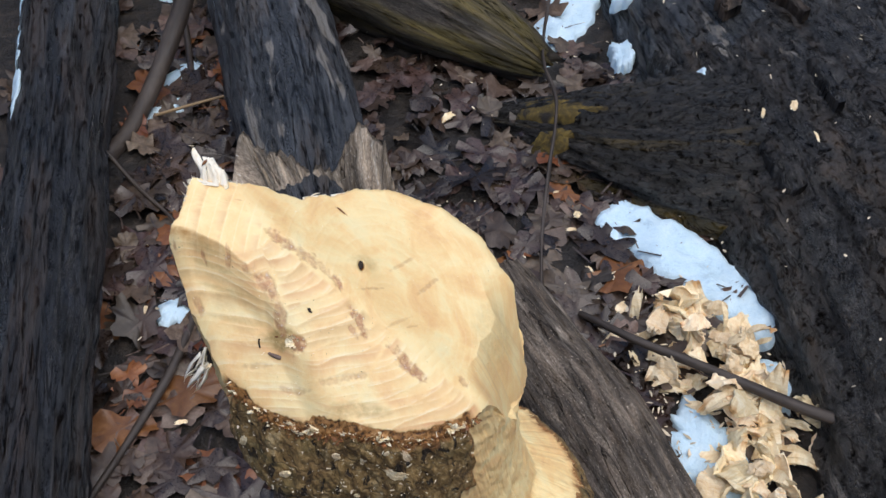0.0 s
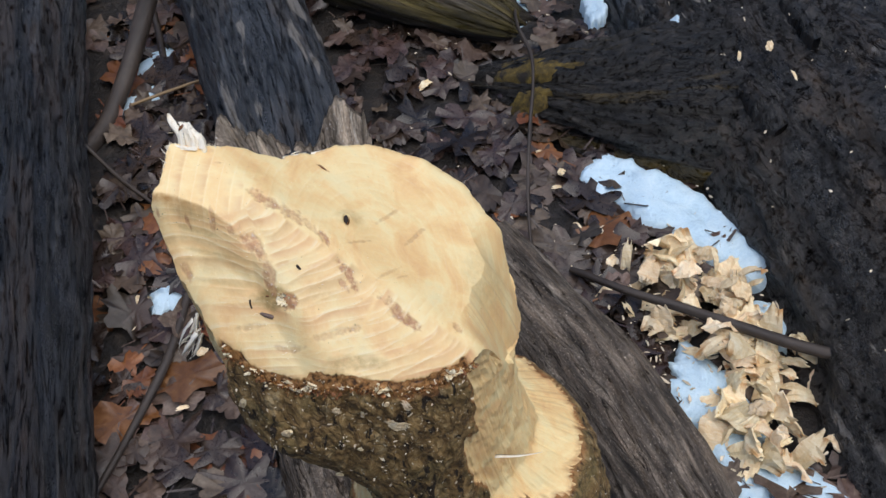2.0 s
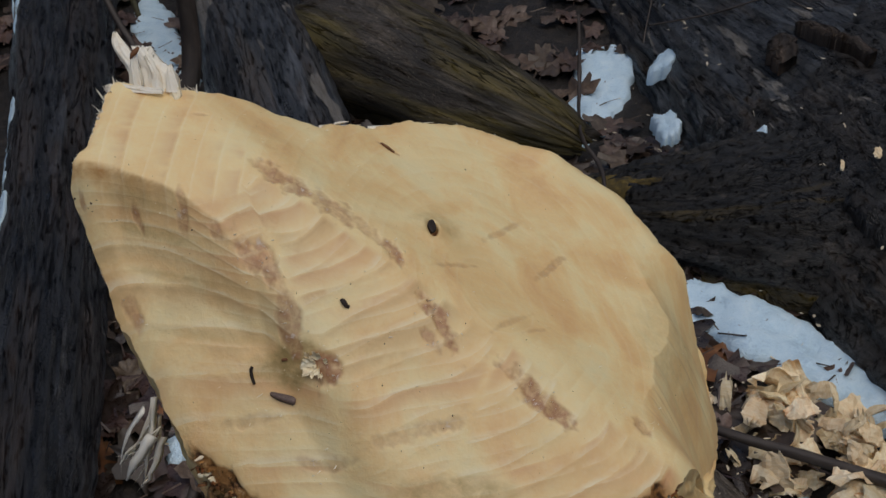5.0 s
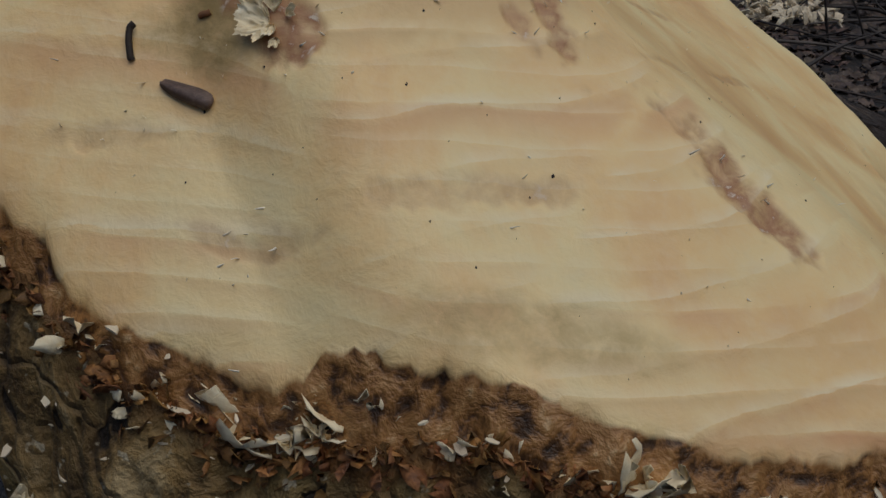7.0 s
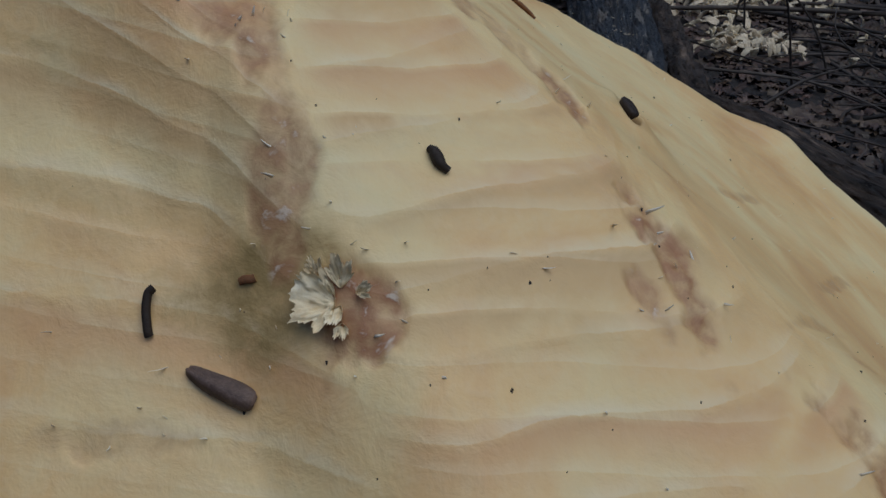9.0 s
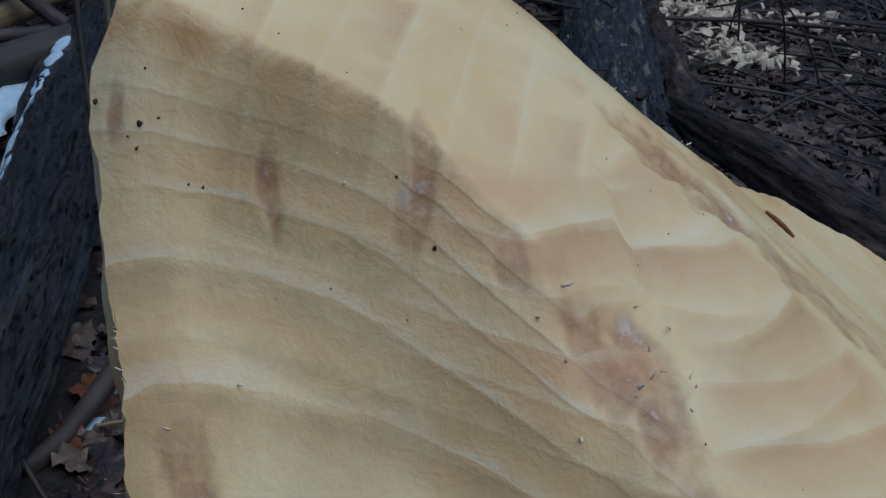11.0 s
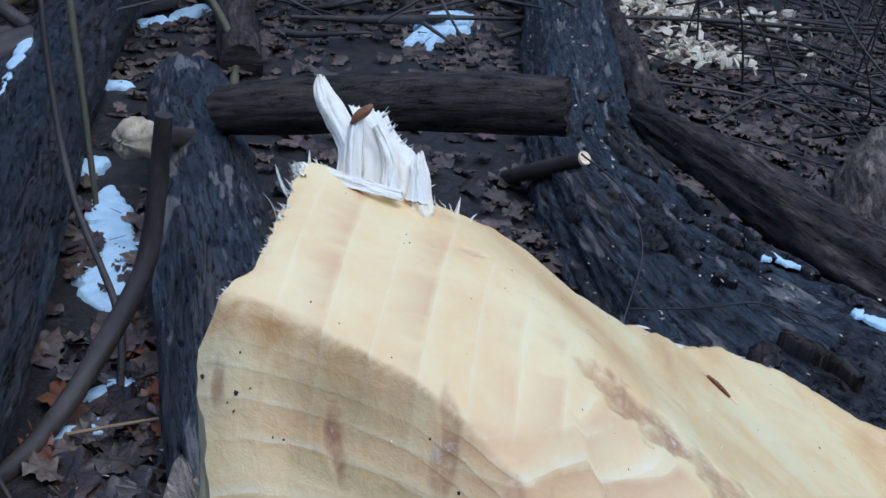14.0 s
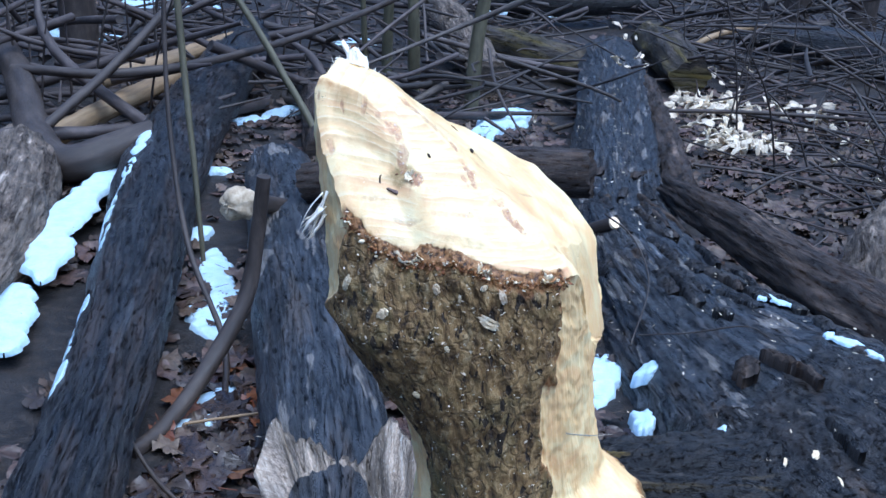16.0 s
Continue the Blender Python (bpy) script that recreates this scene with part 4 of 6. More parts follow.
log("log", "curved dark limb resting on the ground", "limb", ((-1.95, 3.9, 0.25, 0.05), (-1.72, 3.55, 0.2, 0.055), (-1.52, 3.2, 0.10, 0.06), (-1.34, 3.03, 0.07, 0.065), (-1.10, 3.15, 0.16, 0.05)), TWIG, 28, 0.02, 0.006, 0.006, 67)
log("log", "dark sunken log along the brush", "log", ((-0.9, 5.0, 0.02, 0.07), (-0.75, 4.3, 0.0, 0.08), (-0.62, 3.7, -0.02, 0.08)), BROWNLOG, 32, 0.02, 0.014, 0.012, 71)


def broken_shard(name, label, base, lean, spikes, seed):
    """A torn stump remnant: a leaning fan of fibrous wood with ragged points. spikes: place along, height, reach to either side."""
    (x0, y0), (x1, y1) = base
    n, m = 130, 40
    rnd = random.Random(seed)
    V, uv = [], []
    fib = [rnd.uniform(-1, 1) for _ in range(n)]
    for side in (0, 1):
        for i in range(n):
            t = i / (n - 1)
            top = max(h * max(0, 1 - (p - t if t < p else 0) / wl - (t - p if t > p else 0) / wr) ** 0.8 for p, h, wl, wr in spikes) + 0.01 + 0.020 * fractal((t * 11, 3, seed), 5) + 0.003 * fib[i]
            for j in range(m):
                s = j / (m - 1)
                thick = (0.05 - 0.046 * s) * (-1 if side else 1) + 0.006 * fractal((t * 26, s * 2 + side * 5, seed), 4) + 0.02 * fractal((t * 5, s * 1.2, seed + 3), 3)
                V.append((x0 + (x1 - x0) * t - 0.17 * s * max(0, 1 - 1.6 * t) + 0.01 * fractal((t * 4, s * 3, 2)), y0 + (y1 - y0) * t - thick + lean * s * top, -0.02 + (top + 0.02) * s))
                uv.append((s * top, t * 0.35 + side))
    f = [(b + i * m + j, b + (i + 1) * m + j, b + (i + 1) * m + j + 1, b + i * m + j + 1)[:: (-1 if b else 1)] for b in (0, n * m) for i in range(n - 1) for j in range(m - 1)]
    f += [(i * m + m - 1, (i + 1) * m + m - 1, n * m + (i + 1) * m + m - 1, n * m + i * m + m - 1) for i in range(n - 1)]
    for i in (0, n - 1):
        f += [(i * m + j, i * m + j + 1, n * m + i * m + j + 1, n * m + i * m + j) for j in range(m - 1)]
    return tagged(built(name, V, f, SHARDWOOD, uv=uv), label, "broken stump")


broken_shard("broken_stump", "torn weathered grey stump remnant with splintered points", ((-0.165, 1.14), (-0.04, 1.12)), 0.80, ((0.04, 0.205, 0.12, 2.6), (0.56, 0.245, 0.40, 0.50)), 4)


TRUNK_OB.data.materials.append(BLUELOG)
for face in TRUNK_OB.data.polygons:
    x, y, _ = face.center
    face.material_index = int(y - 0.25 * (x - 0.7) + 0.25 * fractal((x * 6, y * 2.2, 5), 3) > 1.78)


# ---- snow ----
def snow(points_mid, length, width, heading, height, seed, label, lay=ground_z, dip=0.012):
    """A melting patch: an uneven blob that follows what lies below it."""
    na, nr = 72, 14
    cx, cy = points_mid
    c, s = math.cos(radians(heading)), math.sin(radians(heading))
    V = []
    for k in range(nr + 1):
        q = k / nr
        for i in range(na):
            a = 2 * math.pi * i / na
            edge = 1 + 0.45 * fractal((math.cos(a) * 1.3 + seed, math.sin(a) * 1.3, seed * 3.1), 4) + 0.14 * fractal((math.cos(a) * 6, math.sin(a) * 7, seed), 3)
            u, v = math.cos(a) * length / 2 * q * edge, math.sin(a) * width / 2 * q * edge
            x, y = cx + u * c - v * s, cy + u * s + v * c
            top = height * (1 - q**4) ** 0.5 * (0.8 + 0.35 * fractal((x * 14, y * 14, seed), 4)) if q < 1 else 0
            V.append((x, y, lay(x, y) + top - dip * (q > 0.97)))
    f = [(k * na + i, (k + 1) * na + i, (k + 1) * na + (i + 1) % na, k * na + (i + 1) % na) for k in range(nr) for i in range(na)]
    return tagged(built("snow_patch", V, f, SNOW), label, "snow", "melting snow patches")


def snow_bank(points, height, seed, label, lay=ground_z, broken=0.0):
    """A ribbon of snow along a line of (x, y, half width), thinning to uneven edges."""
    q = curve_points([(x, y, w) for x, y, w in points], 70)
    t = np.gradient(q[:, :2], axis=0)
    t /= np.linalg.norm(t, axis=1)[:, None]
    m, V = 17, []
    for k in range(70):
        taper = min(1, k / 6, (69 - k) / 6) ** 0.5
        for j in range(m):
            s = j / (m - 1) * 2 - 1
            w = q[k, 2] * taper * (1 + 0.5 * fractal((q[k, 0] * 13 + (s > 0) * 7, q[k, 1] * 13, seed), 4)) + 0.002
            w *= min(1, max(0.04, 1 - broken * (0.5 - 1.6 * fractal((q[k, 0] * 15, q[k, 1] * 15, seed + 9), 3))))
            x, y = q[k, 0] - t[k, 1] * s * w, q[k, 1] + t[k, 0] * s * w
            top = height * taper * max(0, 1 - abs(s) ** 4) ** 0.5 * (0.8 + 0.35 * fractal((x * 14, y * 14, seed), 4))
            V.append((x, y, lay(x, y) + top - 0.012 * (abs(s) > 0.98)))
    F = [(k * m + j, k * m + j + 1, (k + 1) * m + j + 1, (k + 1) * m + j) for k in range(69) for j in range(m - 1)]
    return tagged(built("snow_patch", V, F, SNOW), label, "snow", "melting snow patches")


DARK_LOG = ((-0.40, 0.05, 0.075, 0.070), (-0.50, 0.55, 0.08, 0.078), (-0.588, 1.0, 0.085, 0.082), (-0.78, 1.95, 0.08, 0.098), (-1.05, 3.1, 0.06, 0.135), (-1.20, 4.2, 0.05, 0.14), (-1.30, 5.4, 0.08, 0.13))


def on_dark_log(x, y):
    """Height of the long dark log's surface over (x, y)."""
    p = curve_points(DARK_LOG, 160)
    i = int(np.argmin(np.hypot(p[:, 0] - x, p[:, 1] - y)))
    k = 1 - (math.hypot(p[i, 0] - x, p[i, 1] - y) / p[i, 3]) ** 2
    return p[i, 2] + p[i, 3] * math.sqrt(max(k, 0.0)) - 0.002


on_ground = "patch of old bluish snow melting on dark leaves"
snow_bank(((0.29, 1.37, 0.04), (0.34, 1.32, 0.06), (0.42, 1.25, 0.062), (0.49, 1.16, 0.058), (0.535, 1.07, 0.035)), 0.035, 3, "long patch of snow beside the fallen trunk")
snow((0.54, 1.00), 0.10, 0.09, 20, 0.025, 5, "small snow patch among wood chips")
snow((0.40, 0.88), 0.19, 0.12, 115, 0.028, 7, "snow patch half covered by wood chips")
snow((0.46, 0.72), 0.25, 0.16, 120, 0.028, 8, "snow patch half covered by wood chips")
snow((0.285, 2.03), 0.36, 0.13, 68, 0.025, 9, on_ground)
snow((0.372, 1.80), 0.095, 0.045, 100, 0.014, 11, "scrap of snow on the fallen trunk", lambda x, y: 0.03 + 0.55 * (x - 0.372), 0.02)
snow((0.405, 1.965), 0.07, 0.055, 10, 0.014, 13, "scrap of snow on the fallen trunk", lambda x, y: 0.075 + 0.55 * (x - 0.405), 0.02)
snow((0.475, 1.60), 0.035, 0.02, 40, 0.006, 15, "tiny scrap of snow on the fallen trunk", trunk_z, 0.003)
for k, (x, y, ln, wd, turn) in enumerate(((0.76, 1.83, 0.075, 0.04, 125), (0.79, 1.76, 0.05, 0.022, 110), (0.735, 1.87, 0.04, 0.02, 60), (0.695, 2.21, 0.07, 0.035, 120), (0.72, 2.16, 0.06, 0.04, 140), (0.675, 2.17, 0.035, 0.02, 60), (0.74, 2.22, 0.03, 0.018, 20))):
    snow((x, y), ln, wd, turn, 0.006, 171 + k, "thin snow in a hollow of the fallen trunk", trunk_z, 0.004)
snow((-0.425, 1.16), 0.13, 0.06, 75, 0.018, 21, on_ground)
snow_bank(((-0.755, 2.62, 0.018), (-0.715, 2.45, 0.045), (-0.655, 2.28, 0.066), (-0.63, 2.13, 0.066), (-0.60, 2.03, 0.025)), 0.02, 23, "long strip of snow between two dark logs")
snow((-0.83, 2.72), 0.13, 0.07, 80, 0.02, 25, on_ground)
snow((-0.50, 1.80), 0.14, 0.07, 40, 0.015, 27, on_ground)
snow((-0.535, 1.66), 0.11, 0.05, 30, 0.012, 29, on_ground)
snow((-0.98, 3.36), 0.16, 0.09, 10, 0.02, 31, on_ground)
snow_bank(((-1.182, 3.32, 0.012), (-1.20, 3.15, 0.032), (-1.20, 2.95, 0.045), (-1.185, 2.67, 0.056), (-1.16, 2.43, 0.062), (-1.095, 2.27, 0.050), (-1.04, 2.10, 0.03)), 0.010, 33, "long strip of snow along a dark log", lambda x, y: ground_z(x, y) + 0.07)
snow_bank(((-1.125, 2.14, 0.045), (-1.05, 1.96, 0.048), (-0.985, 1.78, 0.032)), 0.010, 35, "strip of snow along a dark log", lambda x, y: ground_z(x, y) + 0.04)
icy = "thin icy snow on the flank of the dark log"
snow_bank(((-0.985, 2.34, 0.012), (-1.005, 2.49, 0.014), (-1.035, 2.69, 0.017), (-1.10, 3.03, 0.020), (-1.13, 3.2, 0.008)), 0.005, 36, icy, on_dark_log, 1.2)
snow_bank(((-0.76, 1.48, 0.007), (-0.785, 1.60, 0.014), (-0.825, 1.78, 0.018), (-0.855, 1.92, 0.010)), 0.004, 38, icy, on_dark_log, 1.2)
snow_bank(((-0.93, 2.20, 0.008), (-0.945, 2.27, 0.012), (-0.955, 2.33, 0.006)), 0.004, 40, icy, on_dark_log, 1.2)
snow((-0.94, 4.6), 0.35, 0.12, 60, 0.03, 37, on_ground)
snow((-1.05, 4.3), 0.2, 0.1, 70, 0.03, 38, on_ground)
snow((0.06, 4.75), 0.75, 0.22, 75, 0.05, 39, "bright snow patch beyond the short log")
snow((-0.57, 5.5), 0.3, 0.15, 40, 0.03, 41, on_ground)
snow((-0.9, 6.5), 0.4, 0.25, 60, 0.03, 43, on_ground)
snow((-2.4, 5.9), 0.6, 0.4, 30, 0.03, 45, on_ground)
snow((-2.3, 7.2), 0.8, 0.4, 30, 0.03, 47, on_ground)
snow((0.2, 8.6), 0.7, 0.4, 10, 0.03, 49, on_ground)

ROOT_LINE = ((0.95, 1.45, 0.0, 0.26), (0.72, 1.47, 0.0, 0.25), (0.50, 1.50, 0.0, 0.20), (0.34, 1.54, 0.0, 0.135), (0.22, 1.59, 0.0, 0.085), (0.13, 1.63, -0.01, 0.045), (0.08, 1.65, -0.02, 0.015))


def on_root(x, y):
    """Height of the mossy root's surface over (x, y)."""
    p = curve_points(ROOT_LINE, 120)
    i = int(np.argmin(np.hypot(p[:, 0] - x, p[:, 1] - y)))
    k = 1 - (math.hypot(p[i, 0] - x, p[i, 1] - y) / p[i, 3]) ** 2
    return p[i, 2] + 0.8 * p[i, 3] * math.sqrt(max(k, 0.0)) - 0.002


for k, (x, y, ln, wd, turn) in enumerate(((0.25, 1.60, 0.24, 0.10, -18), (0.37, 1.60, 0.16, 0.07, -30), (0.20, 1.52, 0.10, 0.04, -10))):
    moss = snow((x, y), ln, wd, turn, 0.008, 61 + 2 * k, "ochre moss growing on the dark root", on_root, 0.014)
    moss.name = "moss_patch"
    moss.data.materials[0] = MOSS
    tagged(moss, "ochre moss growing on the dark root", "moss", "moss patches")

# ---- branches, stems, trees ----
stick("branch", "dark curved forked branch rising from the leaves", "branch", ((-0.62, 1.50, 0.015, 0.017), (-0.585, 1.60, 0.02, 0.017), (-0.545, 1.75, 0.07, 0.018), (-0.49, 1.86, 0.19, 0.018), (-0.475, 1.9, 0.33, 0.016), (-0.465, 1.9, 0.455, 0.015)), TWIG, 16, 0.01, seed=2, wobble=0.002)
stick("branch", "thin dark stem leaning over the leaves", "branch", ((-0.50, 1.74, 0.0, 0.007), (-0.56, 1.95, 0.05, 0.007), (-0.70, 2.15, 0.20, 0.007), (-0.79, 2.3, 0.50, 0.006), (-0.83, 2.4, 0.95, 0.005), (-0.86, 2.45, 1.6, 0.003)), TWIG, 10, 0.02, wobble=0.001)
stick("branch", "slender dark stick lying on wet leaves", "stick", ((-0.375, 1.20, 0.025, 0.006), (-0.39, 1.14, 0.022, 0.0065), (-0.41, 1.01, 0.02, 0.007), (-0.455, 0.87, 0.018, 0.006), (-0.49, 0.78, 0.015, 0.004)), TWIG, 10, 0.01, wobble=0.001)
stick("branch", "slender brown twig lying on wet leaves", "stick", ((-0.66, 1.52, 0.10, 0.004), (-0.55, 1.42, 0.03, 0.004), (-0.45, 1.31, 0.03, 0.003), (-0.40, 1.18, 0.03, 0.002)), TWIG, 8, 0.01)
stick("branch", "pale thin twig lying on wet leaves", "stick", ((-0.55, 1.62, 0.02, 0.003), (-0.42, 1.66, 0.035, 0.003), (-0.32, 1.67, 0.05, 0.003)), PALESTICK, 8, 0.01)
stick("vine", "thin dark vine climbing past the mossy root", "vine", ((0.26, 2.2, 0.06, 0.003), (0.24, 2.03, 0.05, 0.0033), (0.205, 1.75, 0.07, 0.0035), (0.215, 1.55, 0.11, 0.0035), (0.19, 1.38, 0.06, 0.0035), (0.175, 1.25, 0.04, 0.003), (0.17, 1.12, 0.02, 0.003)), TWIG, 8, 0.012, wobble=0.002)
CLUB = empty("gnawed_stick", "dark stick with one pale gnawed end on the chips", "stick", (0.42, 1.02, 0.05))


def under(ob, parent):
    ob.parent = parent
    ob.matrix_parent_inverse = Matrix.Translation(parent.location).inverted()
    return ob


v, f, u = tube(((0.230, 1.12, 0.03, 0.005), (0.30, 1.052, 0.055, 0.0065), (0.42, 0.978, 0.065, 0.0078), (0.53, 0.912, 0.07, 0.0092), (0.585, 0.889, 0.07, 0.0095)), 14, 0.008, 0.0012, 0.0008, 3)
under(built("stem", v, f, TWIG, uv=u), CLUB)
v, f, u = tube(((0.580, 0.891, 0.07, 0.0090), (0.600, 0.882, 0.069, 0.0075), (0.622, 0.873, 0.067, 0.003)), 14, 0.003, 0.0015, 0.001, 4)
under(built("gnawed_end", v, f, CHIP, uv=u, label="pale gnawed tip"), CLUB)
NUB = empty("cut_branch", "dark branch stub with a pale cut end", "branch", (0.36, 2.6, 0.1))
v, f, u = tube(((0.20, 2.95, -0.02, 0.022), (0.28, 2.8, 0.08, 0.021), (0.372, 2.70, 0.16, 0.020)), 14, 0.015, 0.002, 0.001, 3)
under(built("stem", v, f, TWIG, uv=u), NUB)
v, f, u = tube(((0.371, 2.701, 0.159, 0.0195), (0.375, 2.695, 0.165, 0.017)), 14, 0.004, 0.001, 0, 4)
under(built("cut_end", v, f, CHIP, uv=u, label="pale yellow cut end"), NUB)
stick("twig", "fine forked twig beside the stump", "twig", ((0.30, 2.35, 0.30, 0.002), (0.34, 2.1, 0.33, 0.002), (0.37, 1.98, 0.27, 0.0018), (0.33, 1.85, 0.18, 0.0015)), TWIG, 6, 0.02)
stick("twig", "fine curved twig lying over the trunk", "twig", ((0.36, 1.95, 0.16, 0.0016), (0.46, 1.9, 0.20, 0.0016), (0.56, 1.86, 0.245, 0.0015), (0.60, 1.78, 0.255, 0.001)), TWIG, 6, 0.02)
stick("sapling", "slim greenish upright sapling stem", "sapling", ((-0.10, 4.9, -0.12, 0.036), (-0.095, 5.0, 0.3, 0.034), (-0.03, 5.05, 0.9, 0.022), (0.05, 5.1, 1.8, 0.014)), GREENSTEM, 12, 0.04, "saplings", wobble=0.002)
stick("sapling", "slim greenish upright sapling stem", "sapling", ((-0.41, 5.3, -0.12, 0.032), (-0.44, 5.3, 0.3, 0.030), (-0.50, 5.35, 0.9, 0.018), (-0.52, 5.4, 1.8, 0.012)), GREENSTEM, 12, 0.04, "saplings", wobble=0.002)
stick("sapling", "slim greenish upright sapling stem", "sapling", ((-0.60, 5.7, -0.12, 0.030), (-0.61, 5.7, 0.3, 0.028), (-0.60, 5.7, 0.9, 0.016), (-0.58, 5.7, 1.8, 0.01)), GREENSTEM, 12, 0.04, "saplings", wobble=0.002)
stick("sapling", "slim greenish upright sapling stem", "sapling", ((-0.74, 5.9, -0.12, 0.018), (-0.78, 5.9, 0.3, 0.016), (-0.80, 5.9, 0.9, 0.012), (-0.84, 5.9, 1.8, 0.008)), GREENSTEM, 12, 0.04, "saplings", wobble=0.002)
stick("branch", "long grey stem leaning across the brush", "branch", ((-0.62, 3.55, -0.06, 0.014), (-0.68, 3.85, 0.02, 0.015), (-0.85, 4.0, 0.22, 0.015), (-1.0, 4.1, 0.40, 0.014), (-1.4, 4.3, 0.85, 0.011)), GREENSTEM, 12, 0.03, wobble=0.002)
stick("sapling", "thin grey stem standing over the log", "sapling", ((-0.74, 2.45, 0.0, 0.006), (-0.80, 2.55, 0.30, 0.008), (-0.86, 2.65, 0.58, 0.010), (-0.91, 2.7, 0.95, 0.010), (-0.95, 2.7, 1.6, 0.008)), GREENSTEM, 10, 0.03, wobble=0.002)
stick("pole", "long dark limb lying across the log", "limb", ((-1.75, 3.55, 0.24, 0.017), (-1.35, 3.55, 0.26, 0.018), (-1.05, 4.0, 0.27, 0.017), (-0.75, 4.9, 0.30, 0.015), (-0.4, 5.9, 0.4, 0.018)), TWIG, 14, 0.03, wobble=0.003)
stick("pole", "pale barkless limb in the brush", "limb", ((-1.62, 4.05, 0.10, 0.034), (-1.41, 4.45, 0.15, 0.036), (-1.25, 5.1, 0.17, 0.03)), PALESTICK, 14, 0.03, wobble=0.004)
stick("pole", "pale barkless limb in the brush", "limb", ((-1.52, 3.35, 0.06, 0.04), (-1.42, 3.8, 0.10, 0.042), (-1.32, 4.4, 0.12, 0.035)), PALESTICK, 14, 0.03, wobble=0.004)
stick("pole", "dark thin limb slanting through the brush", "limb", ((-1.5, 3.2, 0.12, 0.018), (-1.35, 3.6, 0.32, 0.017), (-1.2, 4.2, 0.62, 0.015), (-1.05, 4.8, 1.0, 0.012)), TWIG, 10, 0.03, wobble=0.003)
stick("pole", "pale bent limb lying in the brush", "limb", ((1.15, 6.6, 0.03, 0.02), (1.5, 7.1, 0.1, 0.02), (1.9, 7.5, 0.12, 0.018), (2.2, 7.6, 0.1, 0.015)), PALESTICK, 10, 0.03, wobble=0.003)
stick("pole", "long grey pole lying across the chips", "limb", ((0.85, 4.9, 0.02, 0.010), (1.3, 5.0, 0.03, 0.011), (2.0, 5.05, 0.04, 0.010), (2.7, 5.2, 0.05, 0.008)), TWIG, 8, 0.04, wobble=0.002)
log("burl", "round pale cream knob of decayed wood", "burl", ((-0.60, 2.36, 0.235, 0.02), (-0.61, 2.34, 0.24, 0.042), (-0.622, 2.31, 0.247, 0.046), (-0.63, 2.28, 0.25, 0.036), (-0.633, 2.27, 0.25, 0.012)), TANWOOD, 30, 0.004, 0.016, 0.010, 73)
stick("branch", "dark limb carrying the pale burl", "branch", ((-0.45, 2.75, 0.05, 0.02), (-0.52, 2.55, 0.16, 0.022), (-0.60, 2.36, 0.235, 0.026)), TWIG, 12, 0.02)


def bare_tree(x, y, r, h, seed, label):
    """Trunk, limbs and a crown of fine bare twigs."""
    rnd = random.Random(seed)
    tree = empty("tree", label, "tree", (x, y, ground_z(x, y) - 0.05), "bare trees")
    v, f, u = tube(((0, 0, 0, r * 1.35), (0.01, 0, 0.25, r * 1.05), (0.03 * rnd.uniform(-1, 1), 0, 1.2, r), (0.1 * rnd.uniform(-1, 1), 0.1, h * 0.6, r * 0.6), (0.1, 0.1, h, r * 0.1)), 22, 0.05, r * 0.12, r * 0.14, seed)
    built("trunk", v, f, TWIG, tree, uv=u)
    fine = []
    for k in range(7):
        z0, a, ln = h * rnd.uniform(0.35, 0.9), rnd.uniform(0, 6.28), h * rnd.uniform(0.18, 0.32)
        tip = (math.cos(a) * ln, math.sin(a) * ln, z0 + ln * 0.7)
        v, f, u = tube(((0, 0, z0, r * 0.35), (tip[0] * 0.5, tip[1] * 0.5, z0 + ln * 0.25, r * 0.22), (*tip, r * 0.05)), 8, 0.15, 0.004, 0, seed + k)
        built("limb", v, f, TWIG, tree, uv=u)
        for _ in range(16):
            s = rnd.uniform(0.35, 1)
            p = np.array((tip[0] * s, tip[1] * s, z0 + ln * 0.7 * s * s))
            q = p + np.array([rnd.uniform(-1, 1), rnd.uniform(-1, 1), rnd.uniform(0, 1)]) * ln * 0.35
            fine.append(tube(((*p, 0.006), (*((p + q) / 2 + 0.02), 0.004), (*q, 0.001)), 4, 0.2))
    v, f, u = merged(fine)
    built("crown", v, f, TWIG, tree, "bare winter twigs", uv=u)
    return tree


bare_tree(-1.98, 4.75, 0.085, 6, 1, "dark winter tree with a twisted base")
bare_tree(2.35, 8.6, 0.11, 8, 2, "bare grey winter tree trunk")
bare_tree(3.1, 9.3, 0.13, 9, 3, "bare grey winter tree trunk")
bare_tree(2.0, 9.4, 0.09, 8, 4, "bare grey winter tree trunk")
bare_tree(-3.4, 8.2, 0.14, 9, 5, "bare dark winter tree trunk")
bare_tree(-1.3, 9.8, 0.10, 8, 6, "bare dark winter tree trunk")


# ---- unseen ring that holds off low sky light ----
def sky_block_ring():
    """An unseen ring of distant winter woods, added to block low sky light around the clearing."""
    n, rings = 240, 5
    V = []
    for k in range(rings):
        for i in range(n):
            a = 2 * math.pi * i / n
            top = 17 + 5 * fractal((math.cos(a) * 5, math.sin(a) * 5, 1), 4) + 2.5 * fractal((math.cos(a) * 40, math.sin(a) * 40, 4), 2)
            d = 44 + 4 * fractal((math.cos(a) * 12, math.sin(a) * 12, k * 0.7), 3)
            V.append((d * math.cos(a), d * math.sin(a), -1 + (top + 1) * k / (rings - 1)))
